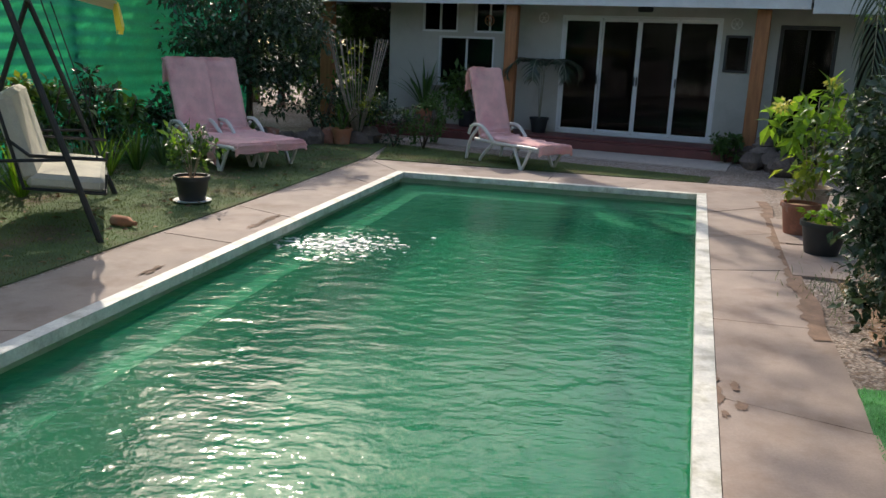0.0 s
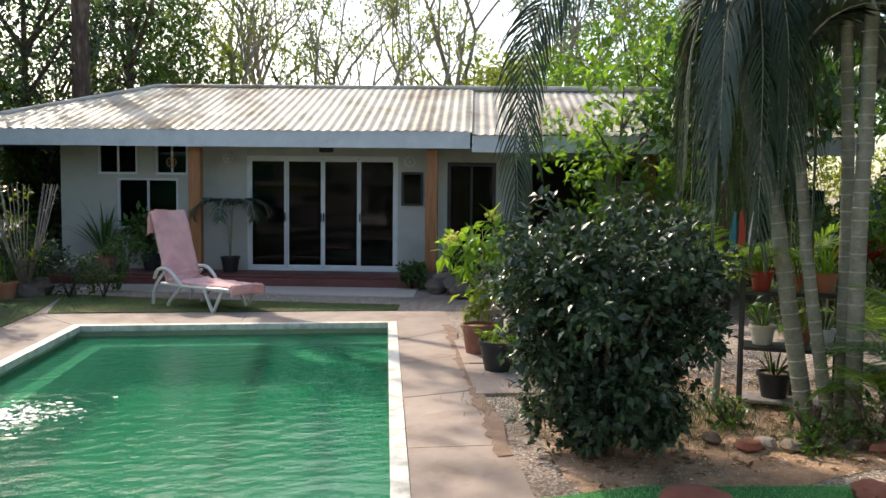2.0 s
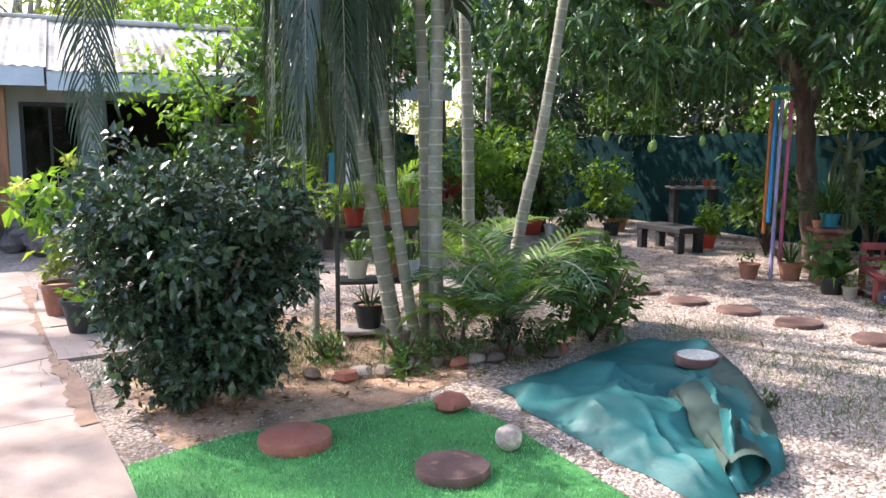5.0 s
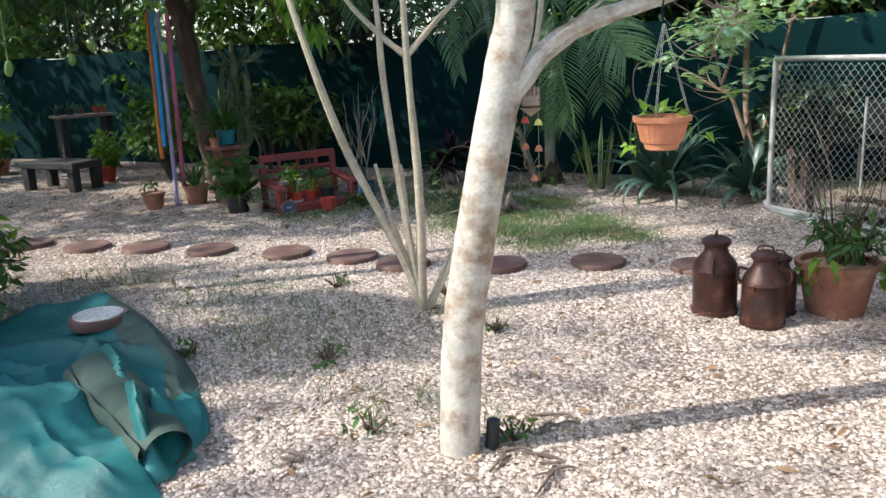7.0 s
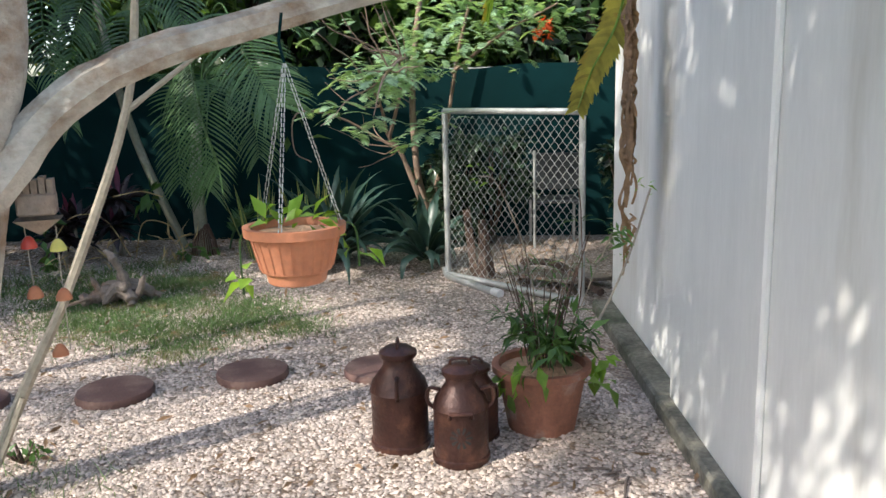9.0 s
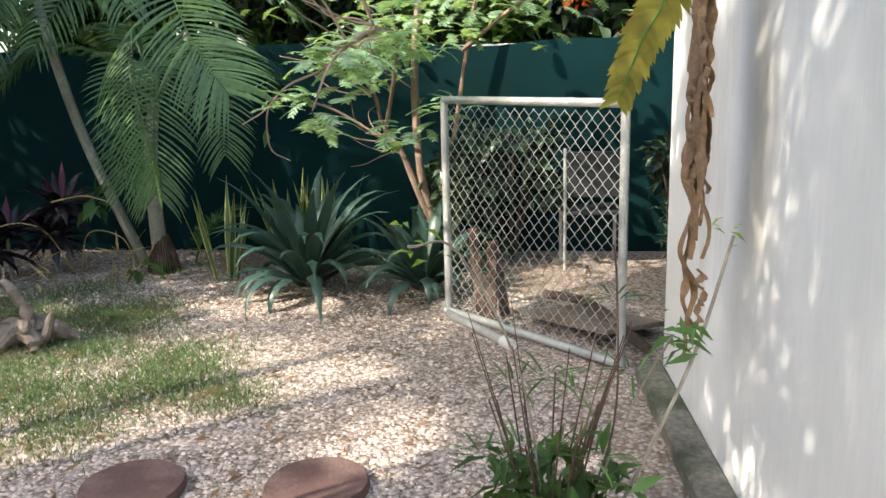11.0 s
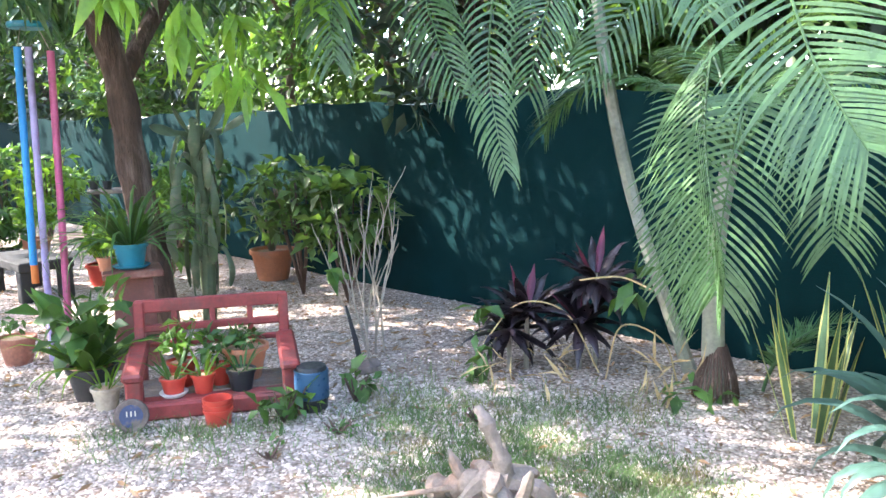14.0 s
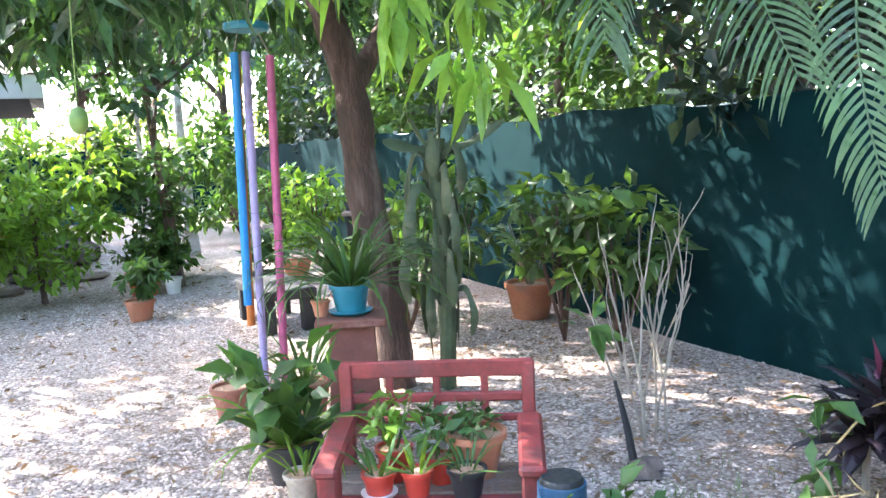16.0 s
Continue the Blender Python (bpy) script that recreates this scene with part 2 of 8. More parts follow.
M_paleBark = material("pale_bark", (0.47, 0.445, 0.40), 0.8, 0.2, 7, 60, 0.5, second=(0.25, 0.175, 0.12), second_scale=4.5, second_edge=(0.47, 0.63), stretch=(1, 1, 1.3))
M_brownBark = material("brown_bark", (0.10, 0.062, 0.046), 0.95, 0.35, 6, 30, 0.9, second=(0.175, 0.125, 0.10), second_scale=3, stretch=(2, 2, 0.5), bump_dist=0.03)
M_palmBark = material("ringed_palm_bark", (0.25, 0.25, 0.19), 0.85, 0.2, 5, 40, 0.3, second=(0.36, 0.34, 0.29), second_scale=4)
M_ring = material("palm_ring_scar", (0.42, 0.40, 0.34), 0.9, 0.15, 5, 40, 0.2)
M_twig = material("grey_twig", (0.30, 0.26, 0.21), 0.9, 0.2, 8, 50, 0.2)
M_pinkbark = material("pinkish_brown_bark", (0.30, 0.205, 0.155), 0.85, 0.25, 5, 40, 0.4, second=(0.20, 0.15, 0.12), second_scale=4, stretch=(1, 1, 0.6))
M_sapbark = material("smooth_buff_bark", (0.44, 0.38, 0.29), 0.8, 0.2, 5, 40, 0.2, second=(0.33, 0.29, 0.2), second_scale=3)
M_drift = material("driftwood", (0.25, 0.20, 0.165), 0.9, 0.3, 8, 50, 0.6, second=(0.2, 0.13, 0.09), second_scale=4)
M_dryleaf = material("dry_brown_leaf", (0.24, 0.15, 0.09), 0.85, 0.3, 5, 40, 0.2, island=0.35, translucent=0.2)
M_straw = material("dry_straw", (0.45, 0.33, 0.16), 0.85, 0.2, 5, 40, 0, island=0.3)
L_bush = leafy("dark_glossy_leaf", (0.052, 0.088, 0.052), 0.27, 0.15, 0.5)
L_mid = leafy("mid_green_leaf", (0.07, 0.15, 0.04), 0.42, 0.4)
L_bright = leafy("bright_green_leaf", (0.17, 0.31, 0.05), 0.4, 0.5)
L_lime = leafy("lime_young_leaf", (0.24, 0.42, 0.06), 0.4, 0.45, 0.2)
L_mango = leafy("mango_leaf", (0.05, 0.115, 0.04), 0.33, 0.32, 0.5)
L_palm = leafy("palm_leaflet", (0.085, 0.185, 0.08), 0.35, 0.35, 0.3)
L_palmdark = leafy("dark_palm_leaflet", (0.033, 0.058, 0.034), 0.4, 0.12, 0.35)
L_back = leafy("woodland_leaf", (0.075, 0.145, 0.04), 0.5, 0.42, 0.5)
L_yellow = leafy("yellow_green_leaf", (0.22, 0.28, 0.06), 0.5, 0.5, 0.4)
L_pinn = leafy("pinnate_leaf", (0.31, 0.47, 0.29), 0.38, 0.42, 0.35)
L_areca = leafy("areca_leaflet", (0.08, 0.155, 0.062), 0.33, 0.3, 0.25)
L_agave = leafy("blue_green_agave", (0.042, 0.085, 0.068), 0.4, 0.1, 0.2)
M_cactus = material("dull_green_cactus_skin", (0.075, 0.105, 0.05), 0.6, 0.2, 6, 40, 0.15, second=(0.20, 0.17, 0.10), second_scale=4, second_edge=(0.55, 0.72))
L_cordy = leafy("maroon_cordyline", (0.03, 0.021, 0.028), 0.35, 0.15, 0.5)
L_magenta = leafy("magenta_leaf", (0.16, 0.035, 0.075), 0.4, 0.3, 0.3)
L_sanse = leafy("snake_plant_green", (0.08, 0.15, 0.06), 0.45, 0.1, 0.3)
L_sansey = leafy("snake_plant_margin", (0.5, 0.48, 0.14), 0.45, 0.1, 0.2)
L_banana = leafy("banana_leaf", (0.14, 0.24, 0.04), 0.45, 0.4, 0.2, second=(0.42, 0.16, 0.03))
L_oldbanana = leafy("yellowing_banana_leaf", (0.27, 0.25, 0.045), 0.5, 0.35, 0.25, second=(0.34, 0.16, 0.04))
F_orange = leafy("orange_flower", (0.75, 0.13, 0.03), 0.5, 0.3, 0.2)
F_yellow = leafy("pale_yellow_flower", (0.72, 0.68, 0.22), 0.5, 0.3, 0.2)
F_red = leafy("red_leaf", (0.5, 0.05, 0.04), 0.5, 0.3, 0.3)
M_fruit = material("green_mango_skin", (0.16, 0.26, 0.06), 0.4, 0.15, 8, 40, 0.05)


# ---- geometry helpers ----
rng = np.random.default_rng(7)


class Shape:
    """Vertices and faces gathered into one mesh."""

    def __init__(self):
        self.v, self.f, self.n = [], [], 0

    def add(self, verts, faces):
        self.v.append(np.asarray(verts, dtype=np.float64).reshape(-1, 3))
        base = self.n
        self.f.extend([tuple(int(i) + base for i in f) for f in faces])
        self.n += len(self.v[-1])
        return self

    def box(self, c, s, m=None, chamfer=0.0):
        """A box about c with sizes s, its edges chamfered; m turns it afterwards."""
        h = np.array(s) / 2
        k = min(chamfer, *(h * 0.6)) if chamfer else 0
        if not k:
            v = np.array([[x, y, z] for x in (-1, 1) for y in (-1, 1) for z in (-1, 1)]) * h
            f = [(0, 1, 3, 2), (4, 6, 7, 5), (0, 4, 5, 1), (2, 3, 7, 6), (0, 2, 6, 4), (1, 5, 7, 3)]
        else:
            v, ix = [], {}
            for x in (-1, 1):
                for y in (-1, 1):
                    for z in (-1, 1):
                        for a in range(3):
                            p = np.array([x, y, z]) * (h - k)
                            p[a] = (x, y, z)[a] * h[a]
                            ix[x, y, z, a] = len(v)
                            v.append(p)
            f = []
            for a in range(3):
                b, c2 = (a + 1) % 3, (a + 2) % 3
                for s_ in (-1, 1):
                    q = []
                    for p, r in ((-1, -1), (1, -1), (1, 1), (-1, 1)):
                        t = [0, 0, 0]
                        t[a], t[b], t[c2] = s_, p, r
                        q.append(ix[(*t, a)])
                    f.append(tuple(q if s_ > 0 else q[::-1]))
                for p in (-1, 1):
                    for r in (-1, 1):
                        q = []
                        for e, ax in ((-1, b), (1, b), (1, c2), (-1, c2)):
                            t = [0, 0, 0]
                            t[a], t[b], t[c2] = e, p, r
                            q.append(ix[(*t, ax)])
                        f.append(tuple(q if p * r < 0 else q[::-1]))
            for x in (-1, 1):
                for y in (-1, 1):
                    for z in (-1, 1):
                        q = [ix[x, y, z, a] for a in range(3)]
                        f.append(tuple(q if x * y * z > 0 else q[::-1]))
            v = np.array(v)
        v = v + np.array(c)
        if m is not None:
            v = v @ np.array(m.to_3x3()).T + np.array(m.translation)
        return self.add(v, f)

    def tube(self, pts, radii, n=8, cap=True, squash=1.0):
        pts = [Vector(p) for p in pts]
        radii = [radii] * len(pts) if isinstance(radii, (int, float)) else list(radii)
        ref, v = None, []
        for i, p in enumerate(pts):
            d = (pts[min(i + 1, len(pts) - 1)] - pts[max(i - 1, 0)]).normalized()
            if ref is None:
                ref = d.orthogonal().normalized()
            ref = (ref - d * ref.dot(d)).normalized()
            side = d.cross(ref)
            for k in range(n):
                a = 2 * math.pi * k / n
                v.append(p + (ref * math.cos(a) + side * math.sin(a) * squash) * radii[i])
        f = [(i * n + k, i * n + (k + 1) % n, (i + 1) * n + (k + 1) % n, (i + 1) * n + k) for i in range(len(pts) - 1) for k in range(n)]
        if cap:
            f += [tuple(range(n))[::-1], tuple((len(pts) - 1) * n + k for k in range(n))]
        return self.add([tuple(p) for p in v], f)

    def lathe(self, profile, n=20, c=(0, 0, 0), wobble=0.0, seed=0):
        r_ = random.Random(seed)
        ph = r_.random() * 6
        v = []
        for r, z in profile:
            for k in range(n):
                a = 2 * math.pi * k / n
                rr = r * (1 + wobble * math.sin(2 * a + ph) + wobble * 0.6 * math.sin(5 * a + 2 * ph))
                v.append((c[0] + rr * math.cos(a), c[1] + rr * math.sin(a), c[2] + z))
        f = [(i * n + k, i * n + (k + 1) % n, (i + 1) * n + (k + 1) % n, (i + 1) * n + k) for i in range(len(profile) - 1) for k in range(n)]
        f += [tuple(range(n))[::-1], tuple((len(profile) - 1) * n + k for k in range(n))]
        return self.add(v, f)

    def blob(self, c, r, rough=0.15, n=10, seed=0):
        """A lumpy stone."""
        off = Vector((seed * 1.7, seed * 0.9, 3.1))
        v, rows = [], n // 2
        for i in range(1, rows):
            for k in range(n):
                th, a = math.pi * i / rows, 2 * math.pi * k / n
                d = Vector((math.sin(th) * math.cos(a), math.sin(th) * math.sin(a), math.cos(th)))
                s = 1 + rough * noise.noise(d * 1.8 + off) * 2
                v.append((c[0] + d.x * r[0] * s, c[1] + d.y * r[1] * s, c[2] + d.z * r[2] * s))
        m = len(v)
        v += [(c[0], c[1], c[2] + r[2]), (c[0], c[1], c[2] - r[2])]
        f = [(i * n + k, (i + 1) * n + k, (i + 1) * n + (k + 1) % n, i * n + (k + 1) % n) for i in range(rows - 2) for k in range(n)]
        f += [(m, k, (k + 1) % n) for k in range(n)] + [(m + 1, (rows - 2) * n + (k + 1) % n, (rows - 2) * n + k) for k in range(n)]
        return self.add(v, f)


def fast_mesh(name, verts, tris):
    """A mesh of triangles from arrays."""
    me = bpy.data.meshes.new(name)
    verts, tris = np.asarray(verts, dtype=np.float32), np.asarray(tris, dtype=np.int32)
    me.vertices.add(len(verts))
    me.vertices.foreach_set("co", verts.ravel())
    me.loops.add(tris.size)
    me.loops.foreach_set("vertex_index", tris.ravel())
    me.polygons.add(len(tris))
    me.polygons.foreach_set("loop_start", np.arange(0, tris.size, 3, dtype=np.int32))
    me.update(calc_edges=True)
    return me


def link_mesh(name, me, mat, parent=None, label="", smooth=False):
    if mat and not me.materials:
        me.materials.append(mat)
    if smooth:
        me.polygons.foreach_set("use_smooth", [True] * len(me.polygons))
    ob = new(name, me)
    if parent:
        ob.parent = parent
    if label:
        tagged(ob, label)
    return ob


def part(name, shape, mat, parent=None, label="", smooth=False):
    """One mesh object, under a thing or a part; smooth rounds all but sharp edges."""
    me = bpy.data.meshes.new(name)
    me.from_pydata(np.concatenate(shape.v).tolist(), [], shape.f)
    me.update()
    ob = link_mesh(name, me, mat, parent, label, smooth)
    if smooth:
        me.set_sharp_from_angle(angle=radians(40))
    return ob


def leaves_part(name, vt, mat, parent=None, label=""):
    ob = link_mesh(name, fast_mesh(name, *vt), mat, parent, label)
    return tagged(ob, label, kind="stuff") if name in ("branchwork", "bright_tips") else ob


def thing(name, label, category, m=None, group="", kind=""):
    ob = new(name)
    ob.empty_display_size = 0.1
    if m is not None:
        ob.matrix_world = m
    return tagged(ob, label, category, group, kind)


def unit(v):
    return v / np.maximum(np.linalg.norm(v, axis=-1, keepdims=True), 1e-9)


def leaves(c, d, length, width, curl=0.15, roll=None):
    """Folded leaves: bases c, directions d, with lengths and widths. Two triangles to each side of the rib's bend."""
    n = len(c)
    d = unit(d)
    up = unit(rng.normal(size=(n, 3)) * 0.45 + np.array([0, 0, 1.0])) if roll is None else roll
    side = unit(np.cross(d, up))
    nor = np.cross(side, d)
    L, W = (np.broadcast_to(np.asarray(a, dtype=float), (n,))[:, None] for a in (length, width))
    v = np.stack([c, c + d * L * 0.45 + side * W / 2 + nor * W * 0.18, c + d * L * 0.5, c + d * L * 0.45 - side * W / 2 + nor * W * 0.18, c + d * L - nor * L * curl], 1)
    t = np.array([[0, 1, 2], [0, 2, 3], [2, 1, 4], [3, 2, 4]])
    f = (np.arange(n)[:, None, None] * 5 + t[None]).reshape(-1, 3)
    return v.reshape(-1, 3), f


def merge(*parts_):
    vs, fs, k = [], [], 0
    for v, f in parts_:
        vs.append(v), fs.append(np.asarray(f) + k)
        k += len(v)
    return np.concatenate(vs), np.concatenate(fs)


def ball_points(n, shell=0.5):
    d = unit(rng.normal(size=(n, 3)))
    return d * (shell + (1 - shell) * rng.random((n, 1)) ** 0.6)


def crown(clumps, per, length, width, droop=0.2, shell=0.5, spread=0.9, curl=0.15):
    """Leaves on clumps: (x, y, z, rx, ry, rz) each; leaves point outwards and droop."""
    cs, ds = [], []
    for x, y, z, a, b, c in clumps:
        n = max(int(per), 4)
        p = ball_points(n, shell)
        cs.append(p * np.array([a, b, c]) + np.array([x, y, z]))
        ds.append(unit(p) + rng.normal(size=(n, 3)) * spread + np.array([0, 0, -droop]))
    c, d = np.concatenate(cs), np.concatenate(ds)
    k = 0.6 + 0.8 * rng.random(len(c))
    return leaves(c, d, length * k, width * k, curl)


def clumps_in(center, radii, n, size, flat=0.7, low=-1.0):
    """Random small clumps filling an ellipsoid, for an uneven crown."""
    out = []
    while len(out) < n:
        p = ball_points(1, 0.25)[0]
        if p[2] < low:
            continue
        s = size * (0.6 + 0.8 * rng.random())
        out.append((*(np.array(center) + p * np.array(radii)), s, s, s * flat))
    return out


def whorls(tips, k, length, width, droop=0.7):
    """Rosettes of long drooping leaves at twig tips."""
    tips = np.asarray(tips)
    n = len(tips)
    a = rng.random((n, k)) * 2 * math.pi
    el = -droop + rng.normal(size=(n, k)) * 0.35
    d = np.stack([np.cos(a) * np.cos(el), np.sin(a) * np.cos(el), np.sin(el)], -1).reshape(-1, 3)
    c = np.repeat(tips, k, 0) + rng.normal(size=(n * k, 3)) * 0.03
    s = 0.7 + 0.6 * rng.random(n * k)
    return leaves(c, d, length * s, width * s, 0.25)


def frond(base, az, length, rise, droop, pairs=38, leaf=0.5, width=0.03, fold=0.45, hang=0.5, stalk=0.18, twist=0.0):
    """A feather palm frond: (stalk shape, leaflets). az, rise in degrees; droop: degrees by which the rib bends over."""
    pts, dirs = [Vector(base)], []
    steps = 16
    for i in range(steps):
        e = radians(rise - droop * (i / (steps - 1)) ** 1.3)
        a = radians(az + twist * i / steps)
        d = Vector((math.cos(a) * math.cos(e), math.sin(a) * math.cos(e), math.sin(e)))
        dirs.append(d)
        pts.append(pts[-1] + d * length / steps)
    dirs.append(dirs[-1])
    vs, fs, k = [], [], 0
    for j in range(pairs):
        s = stalk + (1 - stalk) * (j + 0.5) / pairs
        x = s * steps
        i = min(int(x), steps - 1)
        p = pts[i].lerp(pts[i + 1], x - i)
        d = dirs[i]
        side = d.cross(Vector((0, 0, 1))).normalized()
        nor = side.cross(d).normalized()
        ll = leaf * (0.35 + 0.65 * math.sin(math.pi * (0.12 + 0.8 * (s - stalk) / (1 - stalk)))) * random.uniform(0.88, 1.1)
        for sg in (-1, 1):
            q = (side * sg * math.cos(fold) + nor * math.sin(fold) * 0.6 + d * random.uniform(0.55, 0.8)).normalized()
            w = width * random.uniform(0.85, 1.15)
            c, row = p.copy(), []
            for m_ in range(4):
                row.append(c + d * w * (0.5, 0.55, 0.38, 0.02)[m_])
                row.append(c - d * w * (0.5, 0.55, 0.38, 0.02)[m_])
                q = (q + Vector((0, 0, -hang * (0.25 + 0.3 * m_) * random.uniform(0.7, 1.3)))).normalized()
                c = c + q * ll / 3
            vs += [tuple(r) for r in row]
            for m_ in range(3):
                b = k + 2 * m_
                fs += [(b, b + 1, b + 3), (b, b + 3, b + 2)]
            k += 8
    stem = Shape().tube(pts, [0.010 * length ** 0.5 * (1 - 0.85 * i / steps) + 0.002 for i in range(steps + 1)], 5)
    return stem, (np.array(vs), np.array(fs))


def hung_frond(parent, mat, stem_mat, pts, facing, pairs=46, leaf=0.42, width=0.017, start=0.35, open_=(68, 30), sag=0.22, rib=0.008, label="", fold=0.22):
    """A frond whose rib follows pts; its leaflets spread in the plane that faces along facing and sag at their ends."""
    c = curve_pts(pts, 8)
    n = len(c) - 1
    fc = Vector(facing).normalized()
    vs, fs, k = [], [], 0
    for j in range(pairs):
        u = (j + 0.5) / pairs
        x = (start + (1 - start) * u) * n
        i = min(int(x), n - 1)
        p = c[i].lerp(c[i + 1], x - i)
        d = (c[i + 1] - c[i]).normalized()
        side = d.cross(fc).normalized()
        ll = leaf * (0.5 + 0.5 * math.sin(math.pi * (0.22 + 0.66 * u)))
        for sg in (-1, 1):
            a = radians(open_[0] + (open_[1] - open_[0]) * u + random.uniform(-4, 4))
            l2 = ll * random.uniform(0.92, 1.06)
            q = (d * math.cos(a) + side * sg * math.sin(a) + fc * fold).normalized()
            b = p.copy()
            for m_ in range(6):
                w = width * (0.6, 1.0, 1.0, 0.85, 0.55, 0.06)[m_] / 2
                e = q.cross(fc).normalized()
                vs += [tuple(b + e * w), tuple(b - e * w)]
                q = (q + Vector((0, 0, -sag * (0.5 + 0.25 * m_)))).normalized()
                b = b + q * l2 / 5
            for m_ in range(5):
                b0 = k + 2 * m_
                fs += [(b0, b0 + 1, b0 + 3), (b0, b0 + 3, b0 + 2)]
            k += 12
    ob = leaves_part("frond", (np.array(vs), np.array(fs)), mat, parent, label)
    part("frond_rib", Shape().tube(c, [rib * (1 - 0.8 * i / n) + 0.0015 for i in range(n + 1)], 5), stem_mat, ob, smooth=True)
    return ob


def add_frond(parent, mat, stem_mat, *a, **k):
    stem, lf = frond(*a, **k)
    ob = leaves_part("frond", lf, mat, parent)
    part("frond_rib", stem, stem_mat, ob, smooth=True)
    return ob


def curve_pts(pts, n=10):
    """Points on a smooth line through pts (Catmull-Rom)."""
    p = [Vector(q) for q in pts]
    p = [p[0] * 2 - p[1]] + p + [p[-1] * 2 - p[-2]]
    out = []
    for i in range(1, len(p) - 2):
        for j in range(n):
            t = j / n
            a, b, c, d = p[i - 1], p[i], p[i + 1], p[i + 2]
            out.append(0.5 * ((2 * b) + (c - a) * t + (2 * a - 5 * b + 4 * c - d) * t * t + (3 * b - 3 * c + d - a) * t ** 3))
    out.append(p[-2])
    return out


def limb(shape, pts, r0, r1, n=8, steps=6, bumps=0.0):
    c = curve_pts(pts, steps)
    m = len(c) - 1
    return shape.tube(c, [(r0 + (r1 - r0) * i / m) * (1 + bumps * noise.noise(Vector((i * 0.7, r0 * 50, 0)))) for i in range(m + 1)], n)


# ---- ground, pool and paving ----
POOL = [Vector(p) for p in ((0.6, 1.25, 0), (3.18, 9.95, 0), (-0.62, 10.8, 0), (-2.72, 2.05, 0))]   # near right, far right, far left, near left
WATER = -0.12


def grown(quad, d):
    """The quad with each side moved outwards by its own d."""
    out, n = [], len(quad)
    lines = []
    for i in range(n):
        a, b = quad[i], quad[(i + 1) % n]
        e = (b - a).normalized()
        lines.append((a + Vector((e.y, -e.x, 0)) * d[i], e))
    for i in range(n):
        (p, u), (q, w) = lines[i - 1], lines[i]
        k = (q - p).cross(w).z / u.cross(w).z
        out.append(p + u * k)
    return out


def slab(shape, poly, z0, z1):
    n = len(poly)
    v = [(p[0], p[1], z0) for p in poly] + [(p[0], p[1], z1) for p in poly]
    f = [tuple(range(n, 2 * n)), tuple(range(n))[::-1]] + [(i, (i + 1) % n, n + (i + 1) % n, n + i) for i in range(n)]
    return shape.add(v, f)


g = Shape()
R = 900
corners = [Vector(p) for p in ((R, -R, 0), (R, R, 0), (-R, R, 0), (-R, -R, 0))]
g.add([tuple(p) for p in POOL] + [tuple(p) for p in corners], [(i, 4 + i, 4 + (i + 1) % 4, (i + 1) % 4) for i in range(4)])
ground = tagged(part("ground", g, M_gravel), "pale gravel and earth garden ground", "ground", kind="structure")

# pool shell with a submerged ledge along the far and left sides
pool = tagged(thing("pool", "green rectangular swimming pool with a white rim", "pool"), kind="structure")
deep = -1.25
s = Shape()
inner = grown(POOL, (-0.004,) * 4)
s.add([(p.x, p.y, 0.0) for p in inner] + [(p.x, p.y, deep) for p in inner], [(i, (i + 1) % 4, 4 + (i + 1) % 4, 4 + i) for i in range(4)])
part("pool_wall", s, M_basin, pool)
part("pool_floor", Shape().add([(p.x, p.y, deep) for p in inner], [(0, 1, 2, 3)]), M_floorpool, pool)
ledge_in = grown(POOL, (-0.02, -0.55, -0.45, -0.02))
s = Shape()
slab(s, [POOL[1], POOL[2], ledge_in[2], ledge_in[1]], deep, -0.30)
part("ledge", s, M_basin, pool)
s = Shape()
slab(s, [POOL[2], POOL[3], ledge_in[3], ledge_in[2]], deep, -0.34)
part("ledge", s, M_basin, pool)
s = Shape()
fr_ = POOL[1]
s.lathe([(0.9, 0), (0.9, 0.22), (0.86, 0.25)], 28, (fr_.x - 0.55, fr_.y - 0.55, -0.72))
part("entry_step", s, M_basin, pool)
outer = grown(POOL, (0.035,) * 4)
lip = grown(POOL, (-0.075,) * 4)
for i in range(4):
    s = Shape()
    a, b, c, d = lip[i], lip[(i + 1) % 4], outer[(i + 1) % 4], outer[i]
    q = [a, b, c, d]
    slab(s, q[::-1], -0.05, 0.022)
    part("coping", s, M_coping, pool, "white painted rim")

# water surface, with a fine grid of ripples
wm = bpy.data.materials.new("green_pool_water")
wm.use_nodes = True
wt = wm.node_tree
wb = wt.nodes["Principled BSDF"]
wb.inputs["Base Color"].default_value = (0.022, 0.26, 0.14, 1)
wb.inputs["Roughness"].default_value, wb.inputs["IOR"].default_value = 0.095, 1.36
wb.inputs["Transmission Weight"].default_value = 0.6
wc = wt.nodes.new("ShaderNodeTexCoord")
wmap = wt.nodes.new("ShaderNodeMapping")
wmap.inputs["Scale"].default_value, wmap.inputs["Rotation"].default_value = (0.85, 1.3, 1.0), (0, 0, radians(14))
wt.links.new(wc.outputs["Object"], wmap.inputs[0])
w1 = wt.nodes.new("ShaderNodeTexNoise")
w1.inputs["Scale"].default_value, w1.inputs["Detail"].default_value, w1.inputs["Roughness"].default_value = 6.5, 2.0, 0.45
wt.links.new(wmap.outputs[0], w1.inputs["Vector"])
w2 = wt.nodes.new("ShaderNodeTexNoise")
w2.inputs["Scale"].default_value, w2.inputs["Detail"].default_value = 24.0, 2.0
wt.links.new(wc.outputs["Object"], w2.inputs["Vector"])
wa = wt.nodes.new("ShaderNodeMath")
